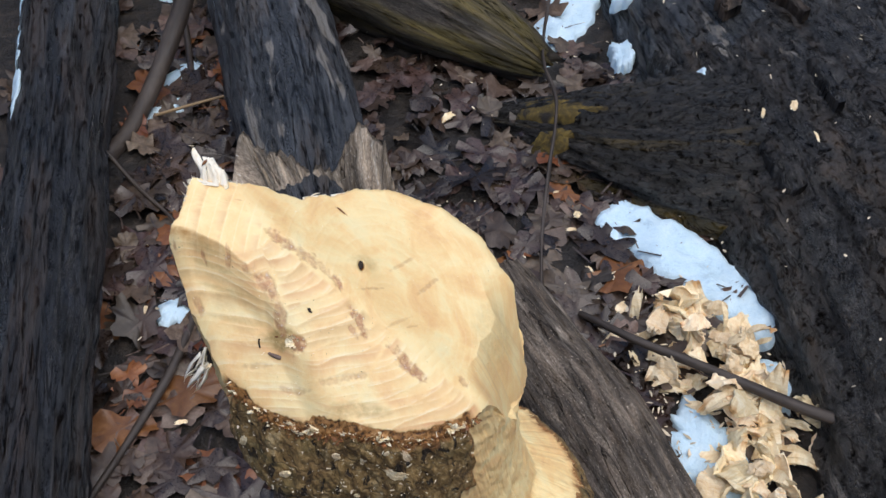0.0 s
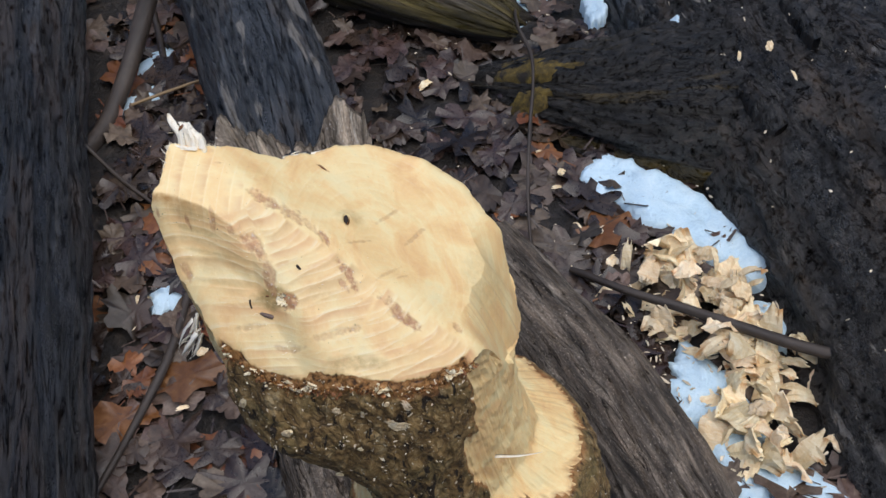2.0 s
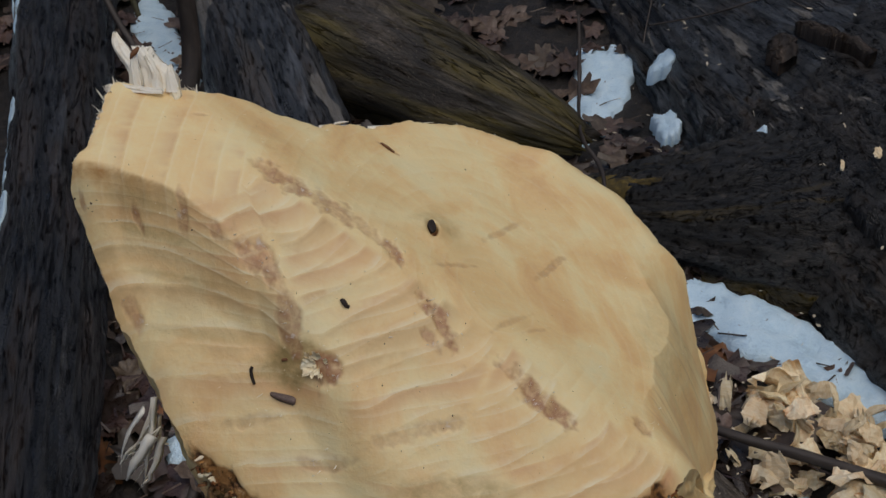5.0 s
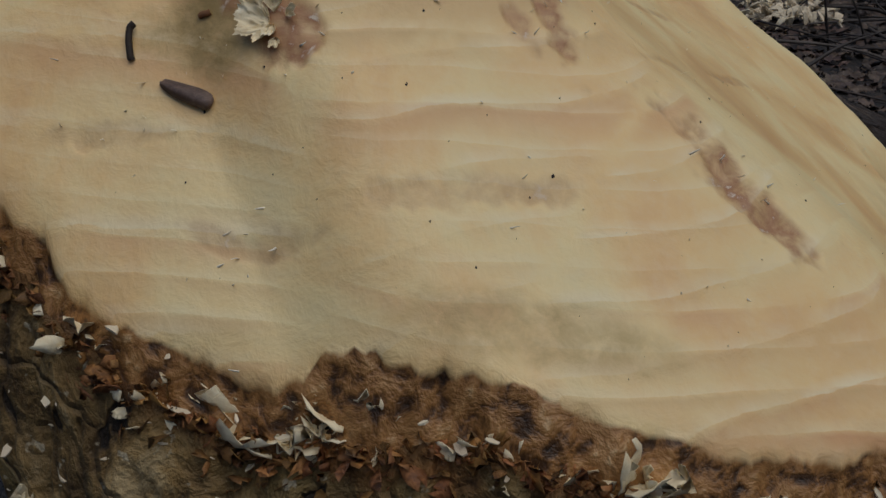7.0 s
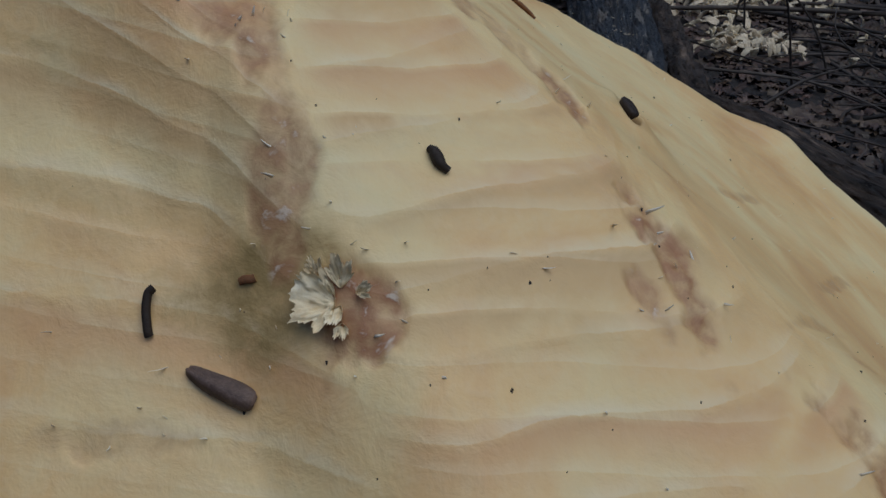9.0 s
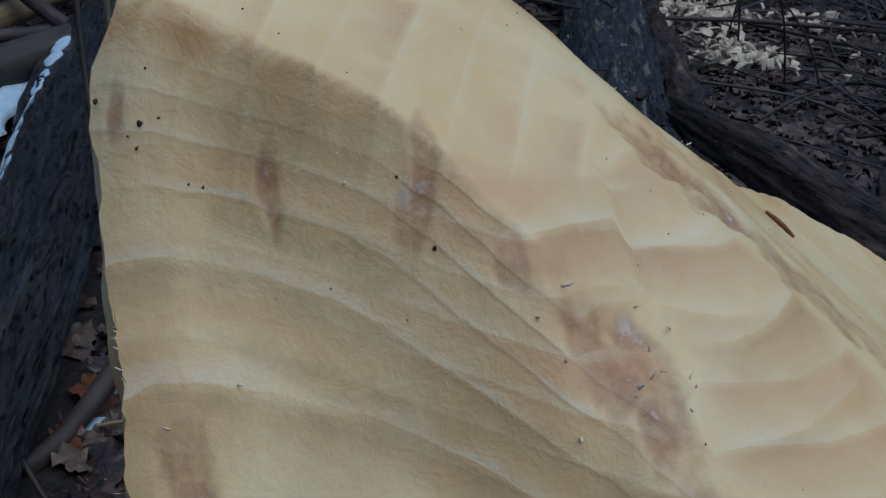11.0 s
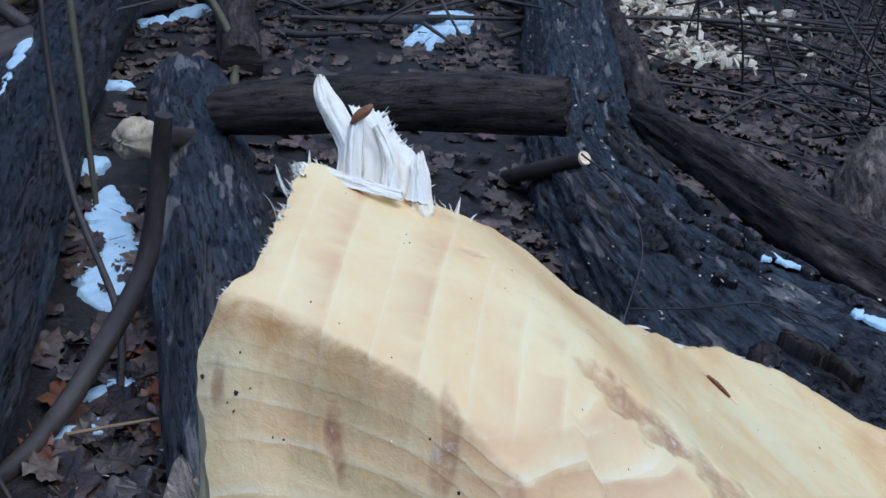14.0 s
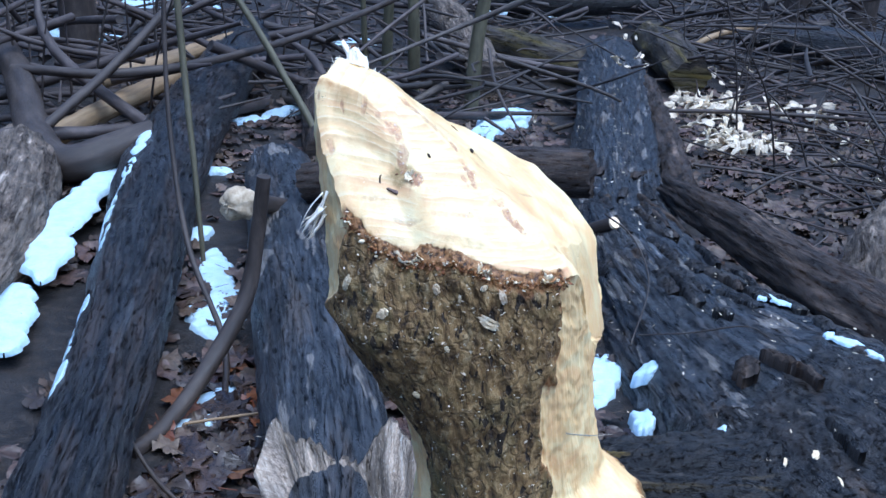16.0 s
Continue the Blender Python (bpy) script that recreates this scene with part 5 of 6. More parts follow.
    F = [(k * n + i, k * n + (i + 1) % n, (k + 1) * n + (i + 1) % n, (k + 1) * n + i) for k in range(rings - 1) for i in range(n)]
    tagged(built("backdrop", V, F, SKY_BLOCK), "distant grey-brown winter woods round the clearing", "woods", kind="structure")


sky_block_ring()


# ---- brushwood, too dense to count ----
def brush(name, label, boxes, seed, mat):
    rnd = random.Random(seed)
    made, single = [], 0
    for (x0, x1, y0, y1), count, zmax, r in boxes:
        for _ in range(count):
            x, y = rnd.uniform(x0, x1), rnd.uniform(y0, y1)
            a, ln = rnd.uniform(0, 6.283), rnd.uniform(0.25, 1.1)
            z = ground_z(x, y) + rnd.random() ** 2 * zmax
            rise = rnd.gauss(0, 0.22)
            d = np.array((math.cos(a) * ln / 2, math.sin(a) * ln / 2, rise * ln / 2))
            c = np.array((x, y, z + abs(d[2]) + 0.01))
            bend = np.array((rnd.gauss(0, 0.12), rnd.gauss(0, 0.12), rnd.gauss(0, 0.05))) * ln
            rr = r * rnd.uniform(0.25, 1) ** 1.5 + 0.002
            one = tube(((*(c - d), rr), (*(c + bend), rr * 0.8), (*(c + d), rr * 0.3)), 8, ln / 9, rr * 0.12, 0, rnd.randint(0, 40))
            if rr > 0.0095 and y < 8 and single < 150:
                single += 1
                tagged(built("dead_branch", one[0], one[1], BRUSH, uv=one[2]), "grey-brown dead branch lying in the brush", "branch", "dead branches in the brush")
            else:
                made.append(one)
    v, f, u = merged(made)
    return tagged(built(name, v, f, mat, uv=u), label, "brush", kind="stuff")


brush("brushwood", "tangle of dead branches and twigs on the ground", (((-3.6, -0.9, 3.4, 7.5), 230, 0.35, 0.024), ((-1.2, 0.45, 4.2, 9.0), 170, 0.3, 0.02), ((1.0, 3.2, 5.9, 9.0), 230, 0.25, 0.016), ((1.4, 3.2, 3.4, 5.9), 90, 0.12, 0.010), ((0.95, 2.6, 2.9, 4.4), 60, 0.08, 0.006), ((-5, 6, 8.0, 14.0), 560, 0.5, 0.03)), 5, BRUSH)


def thicket():
    rnd = random.Random(9)
    made = []
    for _ in range(46):
        x, y = rnd.uniform(1.1, 3.0), rnd.uniform(3.4, 7.0)
        h, lx, ly = rnd.uniform(0.5, 1.4), rnd.gauss(0, 0.25), rnd.gauss(0, 0.2)
        z = ground_z(x, y) - 0.02
        made.append(tube(((x, y, z, 0.005), (x + lx * 0.3, y + ly * 0.3, z + h * 0.5, 0.004), (x + lx, y + ly, z + h, 0.0015)), 5, 0.12))
    for _ in range(30):
        x, y = rnd.uniform(-2.6, -1.0), rnd.uniform(3.6, 6.0)
        h, lx, ly = rnd.uniform(0.6, 1.5), rnd.gauss(0, 0.3), rnd.gauss(0, 0.2)
        z = ground_z(x, y) - 0.02
        made.append(tube(((x, y, z, 0.006), (x + lx * 0.3, y + ly * 0.3, z + h * 0.5, 0.004), (x + lx, y + ly, z + h, 0.0015)), 6, 0.12))
    v, f, u = merged(made)
    tagged(built("thicket", v, f, BRUSH, uv=u), "thin upright shoots and shrub stems", "brush", kind="stuff")


thicket()


# ---- loose bark on the fallen trunk ----
def bark_flakes():
    rnd = random.Random(41)
    q = curve_points(TRUNK, 160)
    for k in range(70):
        y = rnd.uniform(0.75, 3.4)
        i = int(np.argmin(abs(q[:, 1] - y)))
        off = rnd.uniform(-0.9, 0.55)
        x = q[i, 0] + off * q[i, 3]
        ln, wd = rnd.uniform(0.05, 0.20), rnd.uniform(0.015, 0.045)
        t = q[min(i + 2, 159), :2] - q[i, :2]
        a = math.atan2(t[1], t[0]) + rnd.gauss(0, 0.25)
        V, uv = [], []
        n, m = 14, 5
        for side in (1, 0):
            for u in range(n):
                for v in range(m):
                    s, w = u / (n - 1) - 0.5, v / (m - 1) - 0.5
                    ww = w * wd * (1 - 1.2 * s * s) * (1 + 0.5 * fractal((s * 6, k, 1), 3))
                    px = x + s * ln * math.cos(a) - ww * math.sin(a)
                    py = y + s * ln * math.sin(a) + ww * math.cos(a)
                    lift = 0.010 * (1 - abs(2 * w) ** 3) * (1 - abs(2 * s) ** 4) + 0.006 * fractal((px * 40, py * 40, k), 4)
                    V.append((px, py, trunk_z(px, py) + (lift + 0.003 if side else -0.02)))
                    uv.append((s * ln + k * 0.3, w * wd))
        g = lambda b, i2, j2: b * n * m + i2 * m + j2
        F = [(g(0, i2, j2), g(0, i2 + 1, j2), g(0, i2 + 1, j2 + 1), g(0, i2, j2 + 1)) for i2 in range(n - 1) for j2 in range(m - 1)]
        F += [(g(0, i2, j2), g(1, i2, j2), g(1, i2 + 1, j2), g(0, i2 + 1, j2)) for j2 in (0, m - 1) for i2 in range(n - 1)]
        F += [(g(0, i2, j2), g(0, i2, j2 + 1), g(1, i2, j2 + 1), g(1, i2, j2)) for i2 in (0, n - 1) for j2 in range(m - 1)]
        built("bark_flake", V, F, BLACKROT if k % 4 else BROWNLOG, TRUNK_OB, uv=uv)


bark_flakes()

# ---- wood chips ----
def chip_mesh(name, length, width, thick, curl, seed, mat):
    """A gnawed flake: curved, ragged at the ends, thinner at the sides."""
    rnd = random.Random(seed)
    nu, nv = 9, 6
    V = []
    ends = [rnd.uniform(-0.38, 0.20) for _ in range(nv * 2)]
    for side in (1, -1):
        for i in range(nu):
            for j in range(nv):
                a, b = i / (nu - 1) * 2 - 1, j / (nv - 1) * 2 - 1
                w = width / 2 * (1 - 0.45 * abs(a) ** 2.5) * (1 + 0.4 * fractal((a * 2.5, seed, 1), 4))
                x = a * length / 2 * (1 + (ends[j + (nv if a > 0 else 0)] if abs(a) == 1 else 0))
                z = -curl * 1.7 * a * a * length + 0.10 * length * a**3 * math.sin(seed) + 0.55 * abs(curl) * b * b * width + side * thick / 2 * (1 - 0.7 * b * b) * (1 - 0.6 * a * a) + 0.16 * width * fractal((a * 1.5, b * 4.5, seed + side * 0.2), 4)
                V.append((x, b * w, z))
    g = lambda s, i, j: s * nu * nv + i * nv + j
    F = [(g(0, i, j), g(0, i + 1, j), g(0, i + 1, j + 1), g(0, i, j + 1)) for i in range(nu - 1) for j in range(nv - 1)]
    F += [(g(1, i, j), g(1, i, j + 1), g(1, i + 1, j + 1), g(1, i + 1, j)) for i in range(nu - 1) for j in range(nv - 1)]
    F += [(g(0, i, j), g(1, i, j), g(1, i + 1, j), g(0, i + 1, j)) for j in (0, nv - 1) for i in range(nu - 1)]
    F += [(g(0, i, j), g(0, i, j + 1), g(1, i, j + 1), g(1, i, j)) for i in (0, nu - 1) for j in range(nv - 1)]
    me = bpy.data.meshes.new(name)
    me.from_pydata(V, [], F)
    me.materials.append(mat)
    me.update()
    return me


CHIPS = [chip_mesh("wood_chip", *q, CHIP) for q in ((0.062, 0.026, 0.006, 0.10, 1), (0.048, 0.030, 0.008, 0.05, 2), (0.075, 0.020, 0.005, 0.14, 3), (0.040, 0.022, 0.010, 0.0, 4), (0.055, 0.036, 0.007, 0.16, 5), (0.034, 0.012, 0.004, 0.05, 6), (0.066, 0.032, 0.012, -0.08, 7))]


def chip(at, turn, which, group, label, size=1.0):
    ob = new("wood_chip", CHIPS[which])
    ob.matrix_world = Matrix.Translation(at) @ Euler(turn).to_matrix().to_4x4() @ Matrix.Diagonal((size, size, size, 1))
    return tagged(ob, label, "wood chip", group)


def pile(centre, spread, heading, count, height, size, group, label, seed, lay=ground_z):
    rnd = random.Random(seed)
    c, s = math.cos(radians(heading)), math.sin(radians(heading))
    for k in range(count):
        u, v = rnd.gauss(0, 0.42), rnd.gauss(0, 0.42)
        u, v = max(-1.1, min(1.1, u)), max(-1.1, min(1.1, v))
        x, y = centre[0] + u * spread[0] * c - v * spread[1] * s, centre[1] + u * spread[0] * s + v * spread[1] * c
        lift = height * max(0, 1 - u * u - v * v) * rnd.uniform(0.1, 1)
        chip((x, y, lay(x, y) + 0.012 * size + lift), (rnd.gauss(0, 0.7), rnd.gauss(0, 0.7), rnd.uniform(0, 6.28)), rnd.randrange(7), group, label, size * rnd.uniform(0.65, 1.15))


near_label = "curled pale beaver-cut wood chip in a heap"
pile((0.42, 1.075), (0.15, 0.065), -35, 42, 0.07, 1.2, "chips under the stick", near_label, 1)
pile((0.48, 0.95), (0.12, 0.08), -20, 38, 0.07, 1.2, "chips under the stick", near_label, 2)
pile((0.46, 0.81), (0.12, 0.09), 100, 42, 0.05, 1.2, "chips under the stick", near_label, 3)
pile((0.345, 1.02), (0.07, 0.06), 10, 12, 0.03, 1.1, "chips under the stick", near_label, 4)
pile((0.30, 0.74), (0.05, 0.12), 0, 14, 0.03, 1.1, "chips beside the stump", "pale wood chip lying beside the stump", 5)


def far_chips():
    rnd = random.Random(6)
    V, F = [], []
    for (cx, cy), (sx, sy), n, size in (((1.14, 5.42), (0.13, 0.14), 90, 1.5), ((1.15, 4.62), (0.12, 0.13), 90, 1.4), ((1.66, 5.5), (0.10, 0.12), 30, 1.4), ((1.1, 6.4), (0.4, 0.3), 26, 1.3), ((0.82, 4.95), (0.05, 0.25), 12, 1.2), ((1.4, 5.0), (0.4, 0.4), 24, 1.0)):
        for _ in range(n):
            x, y = rnd.gauss(cx, sx), rnd.gauss(cy, sy)
            m = Matrix.Translation((x, y, max(ground_z(x, y), trunk_z(x, y)) + 0.05 + 0.03 * rnd.random())) @ Euler((rnd.gauss(0, 0.6), rnd.gauss(0, 0.6), rnd.uniform(0, 6.28))).to_matrix().to_4x4() @ Matrix.Scale(size * rnd.uniform(0.6, 1.1), 4)
            me = CHIPS[rnd.randrange(7)]
            k = len(V)
            V += [m @ p.co for p in me.vertices]
            F += [tuple(i + k for i in f.vertices) for f in me.polygons]
    tagged(built("wood_chips", V, F, FLECK, smooth=False), "far scatters of pale wood chips on twigs", "wood chips", kind="stuff")


far_chips()
for k, (x, y, a) in enumerate(((0.232, 1.31, 0.3), (0.245, 1.345, 1.2), (0.30, 1.135, 0.9), (0.255, 1.22, 2.0), (0.215, 1.40, 0.2), (0.02, 1.62, 0.8), (-0.38, 0.92, 0.4), (-0.36, 1.02, 1.0), (-0.47, 1.13, 0.3))):
    chip((x, y, ground_z(x, y) + 0.02), (0.1, 0.2, a), (5, 3, 0)[k % 3], "scattered chips", "small pale wood chip lying on wet leaves", 0.6)
for k, (x, y, a) in enumerate(((0.557, 1.444, 1.3), (0.60, 1.43, 1.2), (0.86, 1.74, 0.4), (0.70, 1.10, 1.2), (0.695, 0.93, 1.0), (0.51, 1.53, 0.6), (0.80, 1.49, 0.5), (0.72, 0.80, 0.9), (0.62, 1.35, 1.9))):
    chip((x, y, trunk_z(x, y) + 0.004), (0.3, -0.5, a), (5, 3, 5)[k % 3], "chips on the trunk", "small pale wood chip on the dark trunk", 0.55)


def flecks(name, label, spots, seed):
    """Crumbs of wood, too many to count. spots: a sampler that returns place and size."""
    rnd = random.Random(seed)
    V, F = [], []
    for p, size in spots(rnd):
        d1 = Vector((rnd.gauss(0, 1), rnd.gauss(0, 1), rnd.gauss(0, 0.35))).normalized() * size * rnd.uniform(0.5, 1.3)
        d2 = d1.cross(Vector((rnd.gauss(0, 0.4), rnd.gauss(0, 0.4), 1))).normalized() * size * rnd.uniform(0.18, 0.5)
        d3 = d1.cross(d2).normalized() * size * 0.12
        k, p = len(V), Vector(p)
        lop = [rnd.uniform(0.55, 1.15) for _ in range(6)]
        for s in (1, -1):
            V += [p - d1 * lop[0] + d2 * 0.5 * lop[1], p - d1 * 0.3 + d2 * lop[2], p + d1 * lop[3] + d2 * 0.35, p + d1 * 0.9 * lop[4] - d2 * 0.4, p - d1 * 0.2 - d2 * lop[5], p - d1 * 0.9 - d2 * 0.3]
            for i in range(6):
                V[-1 - i] = V[-1 - i] + d3 * s * (1 if i in (1, 4) else 0.6)
        F += [tuple(k + i for i in range(6))[::-1], tuple(k + 6 + i for i in range(6))] + [(k + i, k + (i + 1) % 6, k + 6 + (i + 1) % 6, k + 6 + i) for i in range(6)]
    return tagged(built(name, V, F, FLECK, smooth=False), label, "wood crumbs", kind="stuff")


def on_trunk(rnd):
    for _ in range(420):
        y = rnd.uniform(0.7, 4.6)
        q = curve_points(TRUNK, 160)
        i = int(np.argmin(abs(q[:, 1] - y)))
        x = q[i, 0] + rnd.uniform(-0.95, 0.5) * q[i, 3]
        yield (x, y, trunk_z(x, y) + 0.002), rnd.uniform(0.002, 0.007)


def on_soil(rnd):
    for _ in range(260):
        x, y = rnd.uniform(-0.5, 0.6), rnd.uniform(0.6, 2.0)
        yield (x, y, ground_z(x, y) + 0.018), rnd.uniform(0.002, 0.006)
    for _ in range(260):
        x, y = rnd.gauss(0.36, 0.12), rnd.gauss(0.95, 0.16)
        yield (x, y, ground_z(x, y) + 0.025), rnd.uniform(0.002, 0.008)


flecks("wood_crumbs", "pale wood crumbs strewn over the dark trunk", on_trunk, 1)
flecks("wood_crumbs", "pale wood crumbs strewn over wet leaves", on_soil, 2)


# ---- bits on the stump ----
def face_point(x, y, lift=0.0):
    z = float(face_height(x, y))
    e = 0.002
    zx = float(face_height(x + e, y)) - float(face_height(x - e, y))
    zy = float(face_height(x, y + e)) - float(face_height(x, y - e))
    n = Vector((-zx / (2 * e), -zy / (2 * e), 1)).normalized()
    return Vector((x, y, z)) + n * lift, n


def laid(x, y, heading, lift=0.0):
    """A pose on the cut face: x along the heading, z off the wood."""
    p, n = face_point(x, y, lift)
    a = Vector((math.cos(radians(heading)), math.sin(radians(heading)), 0))
    a = (a - n * a.dot(n)).normalized()
    b = n.cross(a)
    return Matrix(((a.x, b.x, n.x, p.x), (a.y, b.y, n.y, p.y), (a.z, b.z, n.z, p.z), (0, 0, 0, 1)))


v, f, u = tube(((-0.0033, 0.0003, 0.0004, 0.0002), (-0.0029, 0.0002, 0.0006, 0.0006), (-0.001, 0, 0.0007, 0.00095), (0.0014, 0, 0.0007, 0.0011), (0.0027, -0.0001, 0.0006, 0.0010), (0.0032, -0.0001, 0.0005, 0.0006)), 16, 0.0003, 0.00025, 0.0003, 2, 0.65)
tagged(built("seed_husk", v, f, HUSK, uv=u), "small brown papery husk lying on the cut wood", "husk").matrix_world = laid(-0.0620, 0.3325, -28)
v, f, u = tube(((-0.0022, 0, 0.0001, 0.00022), (-0.0017, 0.0001, 0.0003, 0.00014), (0, 0.00025, 0.0005, 0.00013), (0.0013, 0.0001, 0.0007, 0.00016), (0.0017, -0.0002, 0.0008, 0.00026), (0.0019, -0.0004, 0.0008, 0.00012)), 8, 0.0002, 0.00006, 0, 3)
tagged(built("twig_bit", v, f, BLACKBIT, uv=u), "tiny black twig stuck on the cut wood", "twig").matrix_world = laid(-0.0690, 0.3365, 95)
v, f, u = tube(((-0.0014, 0, 0.0002, 0.0002), (-0.0008, 0.0001, 0.0004, 0.0006), (0.0004, -0.0001, 0.0004, 0.00055), (0.0013, 0.0002, 0.0002, 0.0002)), 9, 0.0002, 0.0003, 0, 4, 0.7)
tagged(built("bark_bit", v, f, BLACKBIT, uv=u), "dark bark crumb on the cut wood", "bark").matrix_world = laid(-0.0455, 0.3459, -50)
v, f, u = tube(((-0.0024, 0, 0.0001, 0.0002), (-0.0008, 0, 0.0003, 0.0005), (0.0012, 0.0002, 0.0003, 0.0004), (0.0024, 0.0003, 0.0001, 0.0002)), 9, 0.0004, 0.0002, 0, 5, 0.7)
tagged(built("bark_bit", v, f, RUST, uv=u), "reddish bark crumb near the back edge", "bark").matrix_world = laid(-0.0358, 0.4113, -25)
v, f, u = tube(((-0.0007, 0, 0.0001, 0.0001), (-0.0003, 0.0001, 0.0002, 0.0003), (0.0004, 0, 0.0002, 0.00025), (0.0008, 0.0001, 0.0001, 0.0001)), 9, 0.0002, 0.0002, 0, 7, 0.7)
tagged(built("bark_bit", v, f, RUST, uv=u), "tiny orange bark crumb on the cut wood", "bark").matrix_world = laid(-0.0608, 0.3376, 20)
# a blackish plug stands for the shade inside the pith hole
v, f, u = tube(((0, 0, -0.0022, 0.0007), (0, 0, -0.0006, 0.0013), (0, 0, -0.0002, 0.0008)), 14, 0.0003, 0.0002, 0, 6, 2.0)
under(built("knot_hole", v, f, BLACKBIT, uv=u, label="tiny dark pith hole"), FACE_PART).matrix_world = laid(-0.0238, 0.3775, 0, 0.0004)


def specks():
    rnd = random.Random(12)
    V, F = [], []
    spots = [(-0.0599, 0.3312, 0.0009), (-0.0379, 0.3316, 0.0008), (-0.0367, 0.3394, 0.0008), (-0.0218, 0.3278, 0.0009), (-0.0242, 0.3254, 0.0004), (-0.0482, 0.3258, 0.0004), (-0.0514, 0.3252, 0.0004), (-0.0610, 0.3257, 0.0006), (-0.0344, 0.3202, 0.0006), (-0.0212, 0.3353, 0.0005), (-0.0170, 0.3470, 0.0006), (-0.0020, 0.3490, 0.0006),
             (-0.0260, 0.3502, 0.0005), (-0.0245, 0.3469, 0.0004), (-0.0446, 0.3302, 0.0004), (-0.0454, 0.3363, 0.0004), (-0.0532, 0.3317, 0.0005), (-0.0295, 0.3178, 0.0006), (0.0084, 0.3380, 0.0006), (-0.0015, 0.4120, 0.0006), (-0.0139, 0.4160, 0.0008), (-0.0439, 0.3498, 0.0006), (-0.0565, 0.3465, 0.0005), (-0.0805, 0.3582, 0.0009)]
    spots += [(-0.1093, 0.3668, 0.0008), (-0.1055, 0.3660, 0.0010), (-0.1040, 0.3664, 0.0006), (-0.1054, 0.3677, 0.0005), (-0.0985, 0.3722, 0.0006), (-0.0951, 0.3702, 0.0005), (-0.0841, 0.3614, 0.0006), (-0.1010, 0.3642, 0.0005), (-0.0998, 0.3641, 0.0005), (-0.1055, 0.3652, 0.0005), (-0.1063, 0.3655, 0.0004), (-0.0890, 0.3668, 0.0004)]
    while len(spots) < 150:
        a, s = rnd.uniform(-180, 180), math.sqrt(rnd.random()) * 0.93
        r = float(rim_radius(a)) * s
        spots.append((CX + r * math.cos(radians(a)), CY + r * math.sin(radians(a)), rnd.uniform(0.00012, 0.0004)))
    for x, y, size in spots:
        p, n = face_point(x, y)
        k = len(V)
        for i in range(5):
            a = i * 1.2566 + rnd.random()
            size_ = size * 0.34
            V.append(p + Vector((math.cos(a), math.sin(a), 0)) * size_ * rnd.uniform(0.6, 1.1) + Vector((0, 0, 0.3 * size * math.sin(a))) - n * size * 0.1)
        V.append(p + n * size * 0.3)
        F += [(k + i, k + (i + 1) % 5, k + 5) for i in range(5)]
    tagged(built("frass", V, F, BLACKBIT), "dark specks of dust on the cut wood", "dust", kind="stuff")


specks()


def ribbon(base, tip, width, sag, seed, n=7):
    """A torn fibre: a narrow tapered strip, two sided."""
    rnd = random.Random(seed)
    b, t = Vector(base), Vector(tip)
    d = (t - b).normalized()
    side = d.cross(Vector((rnd.gauss(0, 1), rnd.gauss(0, 1), rnd.gauss(0, 1)))).normalized()
    off = d.cross(side).normalized()
    V = []
    for i in range(n):
        s = i / (n - 1)
        c = b.lerp(t, s) + off * sag * math.sin(math.pi * s) + side * 0.1 * sag * rnd.gauss(0, 1)
        w = width / 2 * (1 - s**2.2) * rnd.uniform(0.75, 1.15) + 0.00003
        V += [c - side * w, c + off * w * 0.16, c + side * w, c - off * w * 0.16]
    F = [(4 * i + j, 4 * i + (j + 1) % 4, 4 * i + 4 + (j + 1) % 4, 4 * i + 4 + j) for i in range(n - 1) for j in range(4)]
    F.append((3, 2, 1, 0))
    return V, F, [(p.x, p.y) for p in V]


def sheet(q, d1, d2, size, seed, g=8, cup=0.35, ragged=0.35):
    """A torn crumpled flake standing on q, wide along d1 and tall along d2."""
    d3 = d1.cross(d2).normalized()
    V = []
    for side in (1, -1):
        for i in range(g):
            for j in range(g):
                s, t = i / (g - 1) - 0.5, j / (g - 1)
                rag = 1 + ragged * fractal((s * 8, seed * 3.1, 1), 4)
                V.append(q + d1 * s * size * (math.sqrt(max(0.06, 1 - (0.97 * t) ** 2.5)) * (0.8 + 0.35 * t) + 0.2 * fractal((t * 6, seed, 2), 3)) + d2 * t * size * 0.9 * rag + d3 * size * (cup * 4 * s * s * t + cup * 0.6 * t * t + 0.14 * fractal((s * 5, t * 5, seed), 3) + side * 0.022 * (1.2 - t)))
    f = [(b + i * g + j, b + (i + 1) * g + j, b + (i + 1) * g + j + 1, b + i * g + j + 1)[:: (1 if b else -1)] for b in (0, g * g) for i in range(g - 1) for j in range(g - 1)]
    ring = [i * g for i in range(g)] + [(g - 1) * g + j for j in range(1, g)] + [i * g + g - 1 for i in range(g - 2, -1, -1)] + [j for j in range(g - 2, 0, -1)]
    f += [(ring[k], ring[(k + 1) % len(ring)], g * g + ring[(k + 1) % len(ring)], g * g + ring[k]) for k in range(len(ring))]
    return V, f, [(p.x, p.y) for p in V]


